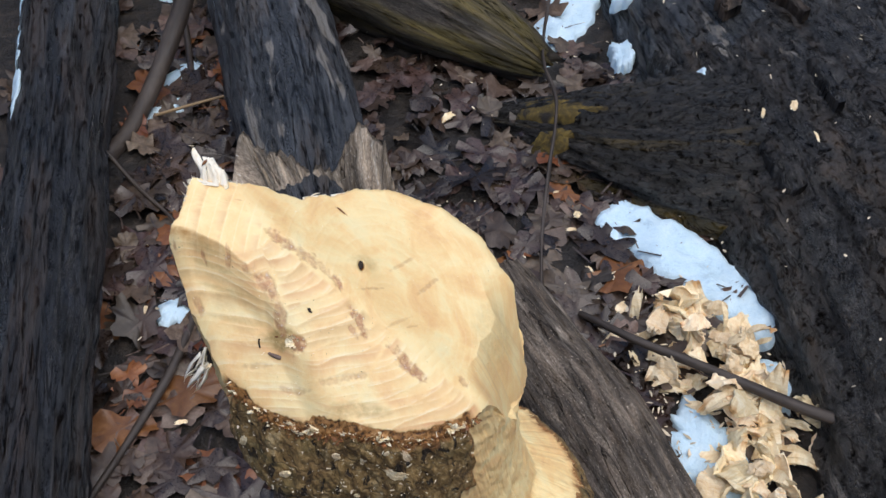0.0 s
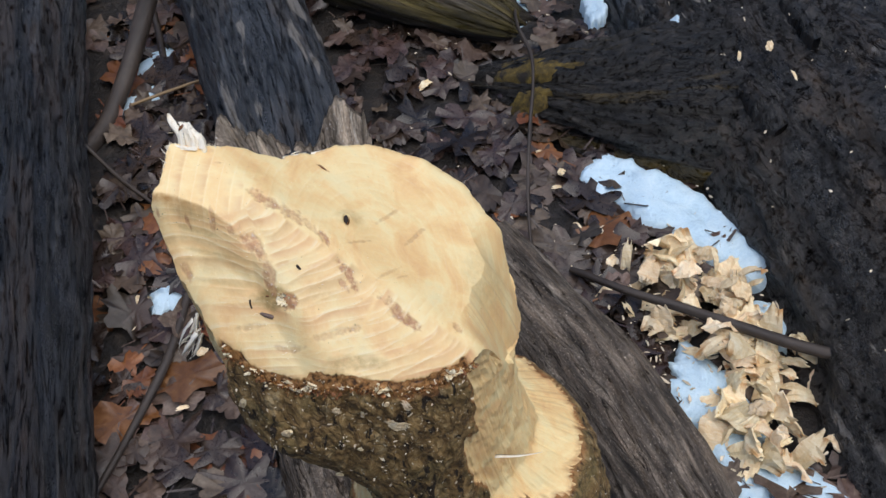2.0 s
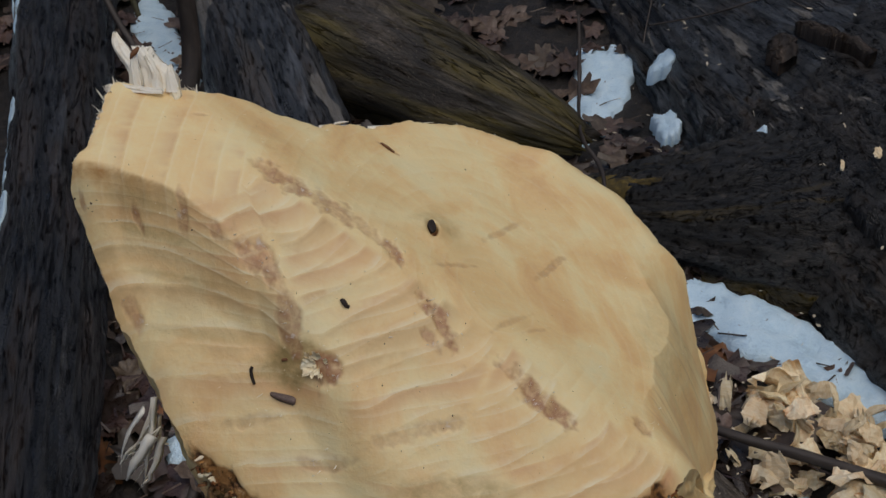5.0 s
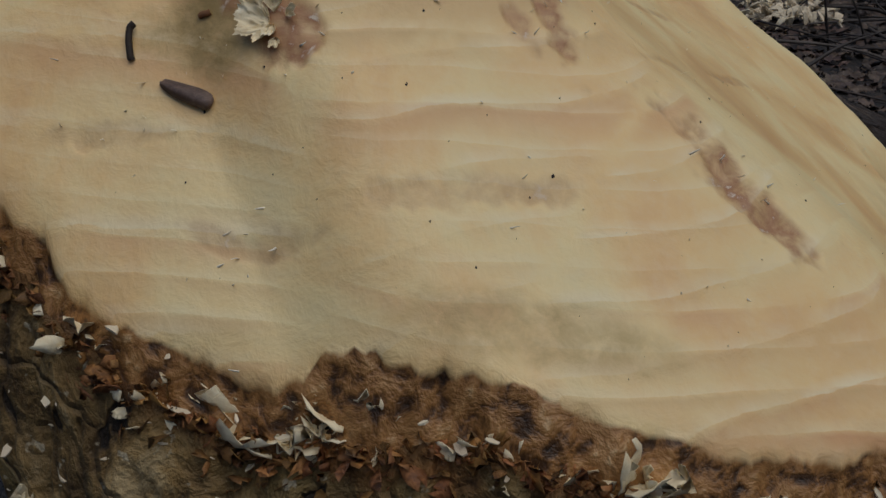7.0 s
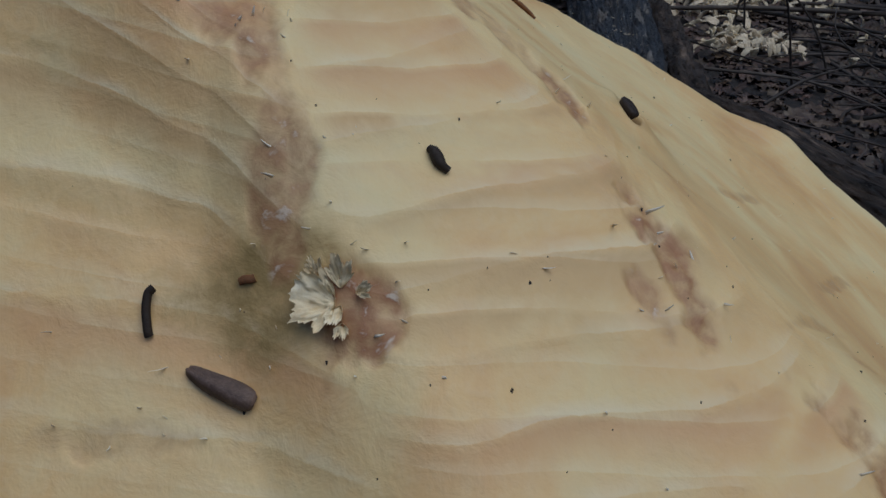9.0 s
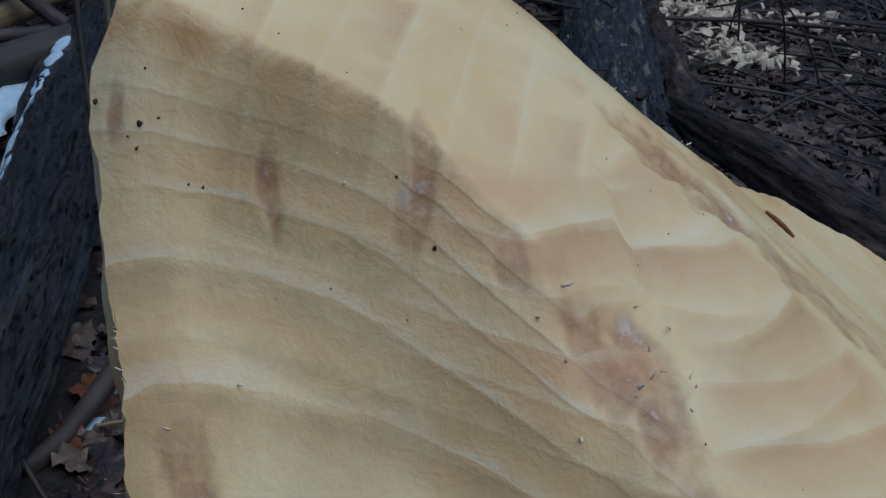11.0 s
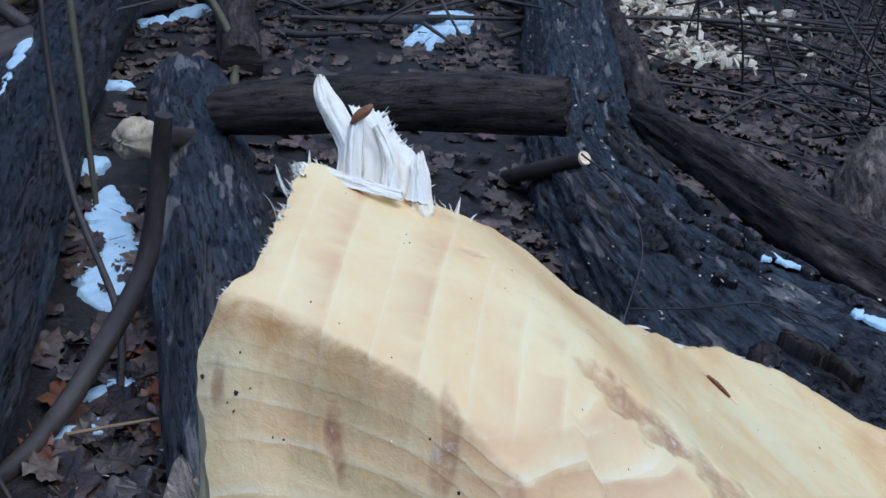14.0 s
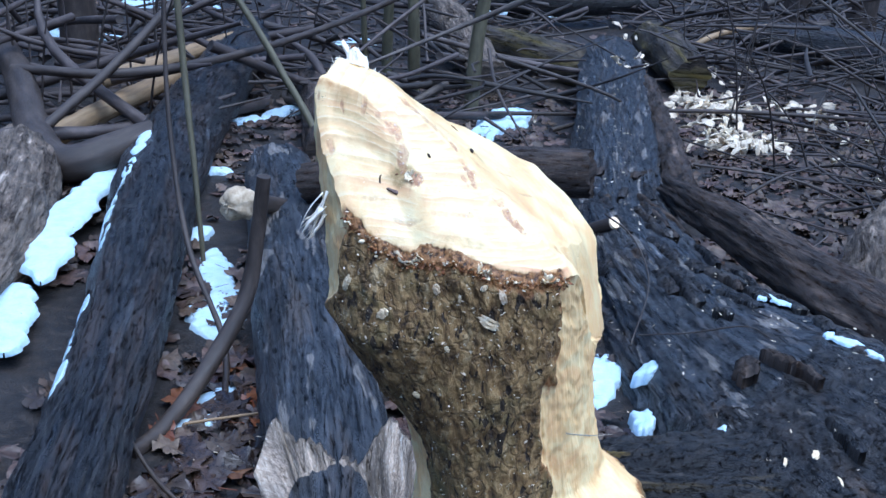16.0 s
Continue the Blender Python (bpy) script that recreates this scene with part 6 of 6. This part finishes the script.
def dish(q, d1, d2, up, reach, first, last, rise, seed, na=64, nr=14):
    """A torn cupped flake: a fan round q from one heading to another that lifts towards its ragged rim."""
    V = []
    for side in (0, 1):
        for i in range(na):
            a = radians(first + (last - first) * i / (na - 1))
            ends = math.sin(math.pi * i / (na - 1)) ** 0.35
            edge = reach * ends * (1 + 0.35 * fractal((a * 3, seed, 1), 3) + 0.28 * fractal((a * 11, seed, 2), 3))
            for j in range(nr):
                t = j / (nr - 1)
                lift = edge * (rise * t**1.6 + 0.22 * fractal((math.cos(a) * t * 3, math.sin(a) * t * 3, seed), 4)) - 0.0003 * (1 - t)
                V.append(q + (d1 * math.cos(a) + d2 * math.sin(a)) * edge * t + up * (lift - side * 0.00016 * (1.3 - t)))
    g = lambda o, i, j: o * na * nr + i * nr + j
    F = [(g(o, i, j), g(o, i + 1, j), g(o, i + 1, j + 1), g(o, i, j + 1))[:: (1 if o else -1)] for o in (0, 1) for i in range(na - 1) for j in range(nr - 1)]
    F += [(g(0, i, nr - 1), g(0, i + 1, nr - 1), g(1, i + 1, nr - 1), g(1, i, nr - 1)) for i in range(na - 1)]
    return V, F, [(p.x, p.y) for p in V]


def rim_point(a):
    return Vector(RIMPTS[int((a + 180) % 360 / 360 * len(DEG)) % len(DEG)])


def fringe():
    """Torn white fibres round the rim, in clumps, thickest on the left."""
    rnd = random.Random(3)
    clumps = [(a, rnd.uniform(0.8, 2.4), rnd.uniform(0.0010, 0.0024) * (1 if a < 172 else 0.4)) for a in (154, 158.5, 161, 163, 166, 170, 173, 179, 190)] + [(rnd.uniform(20, 150), 3.0, 0.0007) for _ in range(18)]
    made = []
    for k in range(520):
        a0, wide, tall = clumps[rnd.randrange(9)] if rnd.random() < 0.55 else clumps[9 + rnd.randrange(18)]
        a = rnd.gauss(a0, wide * 0.45)
        p = rim_point(a)
        out = Vector((math.cos(radians(a)), math.sin(radians(a)), 0))
        size = tall * rnd.uniform(0.15, 1.0) ** 1.6
        way = (out * rnd.uniform(0.2, 1) + Vector((rnd.gauss(0, 0.5), rnd.gauss(0, 0.5), rnd.uniform(-0.1, 1.0)))).normalized()
        if rnd.random() < 0.45:
            d1 = way.cross(Vector((rnd.gauss(0, 1), rnd.gauss(0, 1), rnd.gauss(0, 1)))).normalized()
            made.append(sheet(p - out * 0.0005 - Vector((0, 0, 0.0003)), d1, way, size * 0.8, k, 5, 0.3, 0.45))
        else:
            made.append(ribbon(p - out * 0.0006 - Vector((0, 0, 0.0004)), p + way * size, size * rnd.uniform(0.15, 0.4), size * 0.25, k, 5))
    v, f, u = merged(made)
    built("fibre_fringe", v, f, SPLINTER, STUMP, "torn white fibres along the rim", uv=u)["kind"] = "stuff"


def rind_shreds():
    """Torn scraps of orange inner bark and white flakes where the wood meets the bark."""
    rnd = random.Random(55)
    brown, white = [], []
    for k in range(1500):
        a = rnd.uniform(-143, -38)
        p = rim_point(a)
        out = Vector((math.cos(radians(a)), math.sin(radians(a)), 0))
        inward = rnd.uniform(-0.001, 0.0052) * (1 if rnd.random() < 0.7 else -0.6)
        q = p - out * max(inward, -0.0005) + Vector((0, 0, 0.30 * inward - 0.0012 if inward > 0 else 2.2 * inward))
        way = (out * rnd.uniform(-0.2, 0.8) + Vector((rnd.gauss(0, 0.8), rnd.gauss(0, 0.3), rnd.uniform(0.0, 0.8)))).normalized()
        d1 = way.cross(Vector((rnd.gauss(0, 1), rnd.gauss(0, 1), rnd.gauss(0, 1)))).normalized()
        size = rnd.uniform(0.0008, 0.0032) * rnd.uniform(0.4, 1)
        (white if rnd.random() < 0.10 else brown).append(sheet(q, d1, way, size, k, 4, rnd.uniform(0.1, 0.6), 0.7))
    for a0, wide, n, tall in ((-103, 2.6, 16, 0.0042), (-110, 3.0, 16, 0.0044), (-116, 2.5, 8, 0.003), (-77, 2.6, 20, 0.0042), (-72, 3, 10, 0.003), (-47, 2.6, 16, 0.0042), (-51, 2, 8, 0.003), (-129, 3, 10, 0.003), (-122, 3, 8, 0.0026), (-64, 3, 7, 0.0024), (-90, 4, 8, 0.002)):
        for k in range(n):
            a = rnd.gauss(a0, wide * 0.6)
            p = rim_point(a)
            out = Vector((math.cos(radians(a)), math.sin(radians(a)), 0))
            q = p - out * rnd.uniform(0.001, 0.0055) + Vector((0, 0, rnd.uniform(-0.0002, 0.0016)))
            side = Vector((-out.y, out.x, 0))
            way = (out * rnd.uniform(0.0, 1) + side * rnd.gauss(0, 0.8) + Vector((0, 0, rnd.uniform(-0.3, 0.5)))).normalized()
            d1 = (way.cross(Vector((0, 0, 1))) + Vector((0, 0, rnd.gauss(0, 0.5)))).normalized()
            white.append(sheet(q, d1, way, tall * 1.35 * rnd.uniform(0.35, 1.0), k + a0, 7, rnd.uniform(0.15, 0.6), 0.6))
    v, f, u = merged(brown)
    built("torn_inner_bark", v, f, INNERBARK, BARK_PART, "ragged orange-brown scraps of inner bark", uv=u)["kind"] = "stuff"
    v, f, u = merged(white)
    built("torn_edge", v, f, FLAKE, STUMP, "white torn flakes along the bark's edge", uv=u)["kind"] = "stuff"


rind_shreds()
fringe()


def splinters():
    rnd = random.Random(8)
    for k in range(13):
        b = (-0.098 + rnd.uniform(-0.001, 0.002), 0.340 + rnd.uniform(-0.004, 0.005), 0.948 + rnd.uniform(-0.008, 0.004))
        t = (-0.106 + rnd.uniform(-0.005, 0.002), 0.337 + rnd.uniform(-0.005, 0.003), 0.926 + rnd.uniform(-0.003, 0.010))
        v, f, u = ribbon(b, t, rnd.uniform(0.0016, 0.0034), 0.002, 40 + k, 9)
        built("splinter", v, f, SPLINTER, STUMP, "hanging pale splinter" if k == 0 else "", uv=u)
    edge = lambda a: Vector(RIMPTS[int((a + 180) / 360 * len(DEG)) % len(DEG)])
    for a, b, w, up in ((106, 86, 0.0026, 0.001), (124, 108, 0.0034, 0.003), (118, 112, 0.0024, 0.005)):
        v, f, u = ribbon(edge(a) + Vector((0, 0, 0.0004)), edge(b) + Vector((0, 0, 0.0004 + up * 0.2)), w * 0.5, 0.0006, 70 + a, 9)
        built("splinter", v, f, SPLINTER, STUMP, uv=u)
    for k, (x, y, z, lx, lz) in enumerate(((-0.082, 0.3985, 1.0066, 0.0006, 0.0045), (-0.0805, 0.3985, 1.0056, 0.002, 0.003), (-0.1022, 0.3965, 1.0115, 0.0006, 0.005), (-0.1035, 0.393, 1.0105, -0.003, 0.005), (-0.1045, 0.389, 1.009, -0.003, 0.004))):
        v, f, u = ribbon((x, y - 0.001, z - 0.0025), (x + lx * 0.7, y, z - 0.002 + lz * 0.7), 0.0009, 0.0004, 90 + k, 6)
        built("splinter", v, f, SPLINTER, STUMP, uv=u)
    v, f, u = ribbon((0.042, 0.322, 0.834), (0.068, 0.320, 0.838), 0.005, 0.001, 99, 9)
    built("splinter", v, f, SPLINTER, STUMP, uv=u)


splinters()


# the torn chip's own frame: across, up and away, with its origin at the lip's outer end
CHIP_AT, CHIP_TURN = Vector((-0.1006, 0.3970, 1.0102)), Matrix(((0.9918, -0.1146, 0.0573), (0.0009, 0.4532, 0.8914), (0.1281, 0.8840, -0.4496)))


def chip_point(x, y, depth=0.0):
    """Millimetres across and up the torn chip to a place in the world."""
    return CHIP_AT + CHIP_TURN @ Vector((x, y, depth)) * 0.00112


def torn_panel(left, right, depth, seed, thick=0.7, ragged=0.5, n=30, m=26):
    """A panel of fibres between two edges that run from its foot to its ragged top; depth: how far it bows away at foot, middle and top."""
    a, b = curve_points([(*p, 0) for p in left], m), curve_points([(*p, 0) for p in right], m)
    V, uv = [], []
    for side in (-1, 1):
        for j in range(m):
            t = j / (m - 1)
            bow = np.interp(t, (0, 0.5, 1), depth)
            for i in range(n):
                s = i / (n - 1)
                edge = ragged * (fractal((s * 9, seed, 1), 4) * t**3 + 0.35 * fractal((t * 14, seed, 4 + s), 4) * (1 if s in (0, 1) else 0))
                x, y = a[j][:2] * (1 - s) + b[j][:2] * s
                ridge = 0.32 * fractal((s * 4 + 0.8 * t, t * 2.2, seed), 3) + 0.9 * math.sin(s * math.pi) * (1 - 0.4 * t)
                V.append(chip_point(x + 0.25 * edge, y + edge - ragged * 0.5 * fractal((s * 11, seed, 8), 3) * (1 - t)**3, bow - ridge + side * thick / 2 * (1.1 - 0.7 * t)))
                uv.append((t * 0.01, s * 0.01))
    g = lambda o, j, i: o * n * m + j * n + i
    F = [(g(o, j, i), g(o, j, i + 1), g(o, j + 1, i + 1), g(o, j + 1, i))[:: (-1 if o else 1)] for o in (0, 1) for j in range(m - 1) for i in range(n - 1)]
    F += [(g(0, j, i), g(0, j + 1, i), g(1, j + 1, i), g(1, j, i)) for i in (0, n - 1) for j in range(m - 1)]
    F += [(g(0, j, i), g(0, j, i + 1), g(1, j, i + 1), g(1, j, i)) for j in (0, m - 1) for i in range(n - 1)]
    return V, F, uv


def curl():
    """The upright torn chip on the tip: a leaning finger, a broad body, a lip and hanging fibres."""
    rnd = random.Random(31)
    top = empty("torn_chip", "white torn wood chip standing on the stump's tip", "wood chip", CHIP_AT)
    broad = (("flake", ((4.6, -2.0), (5.0, 1.4), (4.7, 4.0), (3.8, 6.8), (3.3, 8.0)), ((12.9, -4.6), (13.0, -0.8), (11.3, 1.9), (9.2, 4.2), (7.8, 7.0)), (1.5, 2.6, 4.2), 3, 1.0, 0.7, SPLINTER, ""),
              ("finger", ((2.1, -0.6), (2.3, 2.4), (0.9, 5.3), (-0.5, 8.2), (-0.9, 10.3), (-0.6, 11.8)), ((5.0, -1.2), (5.2, 1.8), (4.3, 5.0), (3.1, 7.6), (1.8, 9.4), (0.2, 11.6)), (0.2, 2.2, 5.5), 7, 0.8, 0.5, SPLINTER, ""),
              ("shred", ((3.0, -1.0), (3.1, 2.0), (3.6, 5.0), (4.0, 6.0)), ((5.1, -1.4), (5.2, 2.0), (5.4, 5.2), (5.2, 6.2)), (-0.6, 0.0, 1.2), 11, 0.6, 0.5, SPLINTER, ""))
    small = (("shred", ((7.0, -2.4), (7.4, 0.0), (7.0, 3.0), (6.2, 5.0)), ((9.4, -3.2), (9.6, 0.0), (8.6, 3.0), (7.2, 5.4)), (0.0, 0.8, 2.4), 13, 0.6, 0.6, SPLINTER, ""),
              ("shred", ((10.0, -3.6), (10.6, -1.0), (10.8, 0.8), (11.4, 1.8)), ((13.2, -4.4), (13.0, -1.0), (12.6, 0.6), (12.2, 2.2)), (0.4, 1.0, 2.2), 17, 0.7, 0.6, SPLINTER, ""),
              ("lobe", ((10.9, -7.3), (10.8, -5.6), (10.7, -3.4)), ((12.6, -6.8), (13.4, -5.2), (13.2, -3.2)), (0.4, 0.0, 0.6), 19, 1.6, 0.5, FLAKE, "tan torn corner"),
              ("underside", ((5.4, -4.2), (5.6, -3.4), (5.8, -2.4)), ((11.2, -4.6), (11.3, -3.8), (11.2, -2.8)), (1.2, 1.0, 1.0), 23, 1.0, 0.6, CHIP, "orange-brown torn underside"),
              ("lip", ((-0.2, -1.3), (-0.2, -0.4), (0.2, 0.4)), ((9.8, -3.9), (9.9, -3.3), (9.8, -2.7)), (-1.7, -1.7, -1.6), 29, 0.8, 0.2, SPLINTER, ""))
    for name, left, right, depth, seed, thick, ragged, mat, label in broad + small:
        v, f, u = torn_panel(left, right, depth, seed, thick, ragged)
        part = under(built(name, v, f, mat, uv=u, label=label), top)
        if name == "flake":
            flake = part
    for k in range(26):
        x = rnd.uniform(-0.2, 5.6)
        foot = -0.5 - 0.31 * x
        v, f, u = ribbon(chip_point(x, foot, -0.8), chip_point(x + rnd.gauss(0, 0.3), foot - rnd.uniform(0.8, 3.2), rnd.uniform(-0.6, 0.6)), rnd.uniform(0.0003, 0.0010), 0.0003, 220 + k, 5)
        under(built("strand", v, f, SPLINTER, uv=u), top)
    for x, y, drop, wide in ((3.9, -3.6, 2.4, 0.0005), (11.0, -6.0, 2.6, 0.0010), (11.6, -6.4, 2.4, 0.0007), (13.0, -5.6, 1.6, 0.0004)):
        v, f, u = ribbon(chip_point(x, y, 0.2), chip_point(x + 0.3, y - drop, -0.4), wide, 0.0002, 250 + int(x), 6)
        under(built("strand", v, f, SPLINTER, uv=u), top)
    v, f, u = ribbon(chip_point(10.6, -7.9, -0.6), chip_point(14.4, -9.0, -0.2), 0.0010, 0.0002, 270, 7)
    under(built("strand", v, f, SPLINTER, uv=u), top)
    for k in range(24):
        x = rnd.uniform(7.6, 13.2)
        y = np.interp(x, (7.6, 9.2, 11.3, 13.2), (7.0, 4.2, 1.9, -2.0))
        v, f, u = ribbon(chip_point(x - 0.4, y - 0.4, 2.4), chip_point(x + rnd.uniform(0, 0.7), y + rnd.uniform(0, 0.8), 2.2 + rnd.gauss(0, 0.5)), rnd.uniform(0.0001, 0.0003), 0.0001, 300 + k, 4)
        under(built("strand", v, f, SPLINTER, uv=u), top)
    line = [(*chip_point(*p), r) for p, r in (((3.9, 5.2, -0.2), 0.0003), ((4.6, 6.0, -0.4), 0.0008), ((5.6, 6.7, -0.4), 0.0009), ((6.4, 7.4, -0.2), 0.0004))]
    v, f, u = tube(line, 10, 0.0003, 0.0004, 0.0003, 5, 0.7)
    under(built("bark_scrap", v, f, RUST, uv=u, label="rusty scrap of bark"), flake)


curl()


def tuft():
    """The torn knot in the middle of the face."""
    rnd = random.Random(77)
    p, n = face_point(-0.0532, 0.3345)
    a1 = n.cross(Vector((0, 0, 1))).normalized()
    a1 = a1 if a1.x > 0 else -a1
    a2 = n.cross(a1)
    made = []
    # one broad cupped flake, a scrap above it and a flap in its hollow: place, reach, first and last heading, rise
    for k, (u, v, reach, first, last, rise) in enumerate(((0.0002, 0.0, 0.0033, 95, 285, 0.50), (0.0004, 0.0012, 0.0024, 40, 150, 0.55), (0.0008, -0.0002, 0.0019, 215, 300, 0.75), (-0.0016, 0.0018, 0.0014, 60, 190, 0.6), (0.0018, 0.0010, 0.0015, -30, 80, 0.5), (0.0012, -0.0016, 0.0013, 220, 340, 0.4))):
        made.append(dish(p + a1 * u + a2 * v, a1, a2, n, reach, first, last, rise, k + 2))
    v, f, u = merged(made)
    built("torn_knot", v, f, FLAKE, FACE_PART, "frayed whitish knot on the cut face", uv=u)
    made = []
    for k in range(90):
        bx, by, length, width, heading, _ = STAINS[rnd.randrange(14)]
        q, nn = face_point(bx + rnd.gauss(0, 0.004), by + rnd.gauss(0, 0.003))
        made.append(ribbon(q - nn * 0.0002, q + nn * rnd.uniform(0.0002, 0.001) + Vector((rnd.gauss(0, 1), rnd.gauss(0, 1), 0)) * 0.0006, rnd.uniform(0.00015, 0.0003), 0.0001, k + 400, 4))
    while len(made) < 170:
        a, s = rnd.uniform(-180, 180), math.sqrt(rnd.random()) * 0.92
        reach = float(rim_radius(a)) * s
        x, y = CX + reach * math.cos(radians(a)), CY + reach * math.sin(radians(a))
        run = face_height(x, y, True)[1]
        crest = float(run["v1"]) % 1 if run["w1"] > 0.5 else float(run["v3"]) % 1
        if crest < 0.09 or rnd.random() < 0.03:
            q, nn = face_point(x, y)
            made.append(ribbon(q - nn * 0.0001, q + nn * rnd.uniform(0.0001, 0.0006) + Vector((rnd.gauss(0, 1), rnd.gauss(0, 0.4), 0)) * 0.0005, rnd.uniform(0.0001, 0.00022), 0.0001, len(made) + 400, 4))
    v, f, u = merged(made)
    built("frayed_fibre", v, f, SPLINTER, FACE_PART, "fine frayed fibres on the stains", uv=u)["kind"] = "stuff"


tuft()


def bark_bits():
    rnd = random.Random(21)
    spots = []
    idx = [i for i, g in enumerate(SIDEMASK) if g < 0.2 and 0.70 < SIDES[i][2] < 0.96 and SIDES[i][1] < CY - 0.01]

    def sample(r):
        for _ in range(520):
            yield SIDES[idx[r.randrange(len(idx))]], r.uniform(0.0005, 0.0020) * r.uniform(0.3, 1)
        for _ in range(30):
            a = r.uniform(-142, -42)
            q = RIMPTS[int((a + 180) / 360 * len(DEG)) % len(DEG)]
            yield (q[0] + r.gauss(0, 0.002), q[1] + r.uniform(-0.001, 0.004), q[2] + r.uniform(-0.003, 0.0035)), r.uniform(0.0006, 0.0020)

    flecks("wood_crumbs", "tiny pale chips clinging to the stump's bark", sample, 5)
    for x, z, size, turn in ((-0.006, 0.904, 0.20, 0.45), (-0.034, 0.919, 0.16, 1.3), (-0.081, 0.912, 0.28, 1.9), (-0.060, 0.903, 0.2, 2.2), (-0.022, 0.915, 0.14, 1.5), (-0.010, 0.922, 0.11, 1.9), (-0.04, 0.858, 0.12, 0.6), (-0.0005, 0.918, 0.13, 1.2), (-0.026, 0.888, 0.1, 0.9)):
        best = min(idx, key=lambda i: (SIDES[i][0] - x) ** 2 + (SIDES[i][2] - z) ** 2)
        px, py, pz = SIDES[best]
        chip((px, py - 0.0018, pz), (1.5, turn, 0.25 * (px - CX) / 0.05), rnd.choice((0, 3, 5)), "chips stuck to the bark", "small pale chip stuck to the stump's bark", size)


bark_bits()


# ---- leaves ----
def leaf_shape(seed, lobes, length):
    """A lobed dead leaf, curled, as a fan of thin faces with a raised midrib."""
    rnd = random.Random(seed)
    n = 26
    V = [(0, 0, 0.002)]
    curl_x, curl_y = rnd.uniform(-0.8, 0.8), rnd.uniform(-0.6, 1.4)
    for i in range(n):
        a = 2 * math.pi * i / n
        r = length / 2 * (0.78 + 0.2 * math.cos(lobes * a) * (0.5 + 0.5 * abs(math.sin(a))) + 0.06 * rnd.gauss(0, 1))
        x, y = r * math.cos(a), r * math.sin(a) * 0.62
        V.append((x, y, curl_x * x * x * 3 + curl_y * y * y * 4 + 0.004 * rnd.gauss(0, 1)))
    F = [(0, 1 + i, 1 + (i + 1) % n) for i in range(n)]
    k = len(V)
    V += [(-length * 0.45, 0.0012, 0.001), (-length * 0.75, 0.001, 0.003), (-length * 0.75, -0.001, 0.003), (-length * 0.45, -0.0012, 0.001)]
    F.append((k, k + 1, k + 2, k + 3))
    return V, F


LEAF_SHAPES = [leaf_shape(s, l, d) for s, l, d in ((1, 5, 0.10), (2, 5, 0.085), (3, 7, 0.11), (4, 5, 0.075), (5, 3, 0.09), (6, 7, 0.095))]


def leaf_mesh(k, mat):
    me = bpy.data.meshes.new("leaf")
    me.from_pydata(*(LEAF_SHAPES[k][0], [], LEAF_SHAPES[k][1]))
    me.materials.append(mat)
    me.polygons.foreach_set("use_smooth", [True] * len(me.polygons))
    return me


def lay_leaves():
    rnd = random.Random(14)
    litter = empty("leaf_litter", "layer of wet brown fallen leaves on the soil", "leaves", (0, 0, 0))
    dull, rusty = [leaf_mesh(k, LEAF) for k in range(6)], [leaf_mesh(k, RUSTLEAF) for k in range(6)]
    count = 0
    while count < 300:
        x, y = (rnd.uniform(-0.62, -0.22), rnd.uniform(0.55, 2.0)) if rnd.random() < 0.55 else (rnd.uniform(-0.15, 0.42), rnd.uniform(0.9, 1.8))
        if x > 0.33 and y < 1.35:
            continue
        rust = rnd.random() < (0.36 if x < -0.25 and y > 0.8 else 0.05)
        ob = new("leaf", (rusty if rust else dull)[rnd.randrange(6)])
        ob.parent = litter
        s = rnd.uniform(0.8, 1.7)
        ob.matrix_world = Matrix.Translation((x, y, ground_z(x, y) + rnd.uniform(0.008, 0.022))) @ Euler((rnd.gauss(0, 0.13), rnd.gauss(0, 0.13), rnd.uniform(0, 6.28))).to_matrix().to_4x4() @ Matrix.Diagonal((s, s, s, 1))
        count += 1
    V, F = [], []
    for x0, x1, y0, y1, n in ((-3.5, 3.5, -4.0, 0.6, 1500), (-0.9, 1.0, 0.2, 2.6, 1100), (-1.7, 2.2, 2.2, 5.5, 1900), (0.8, 2.8, 2.4, 6.0, 1500), (-4, 5, 5, 11, 1800)):
        for _ in range(n):
            x, y = rnd.uniform(x0, x1), rnd.uniform(y0, y1)
            m = Matrix.Translation((x, y, ground_z(x, y) + rnd.uniform(0.004, 0.022))) @ Euler((rnd.gauss(0, 0.2), rnd.gauss(0, 0.2), rnd.uniform(0, 6.28))).to_matrix().to_4x4() @ Matrix.Scale(rnd.uniform(0.7, 1.3), 4)
            v, f = LEAF_SHAPES[rnd.randrange(6)]
            k = len(V)
            V += [m @ Vector(p) for p in v]
            F += [tuple(i + k for i in q) for q in f]
    tagged(built("leaf_carpet", V, F, LEAFSTUFF), "countless dull wet leaves over the forest floor", "leaves", kind="stuff")


lay_leaves()
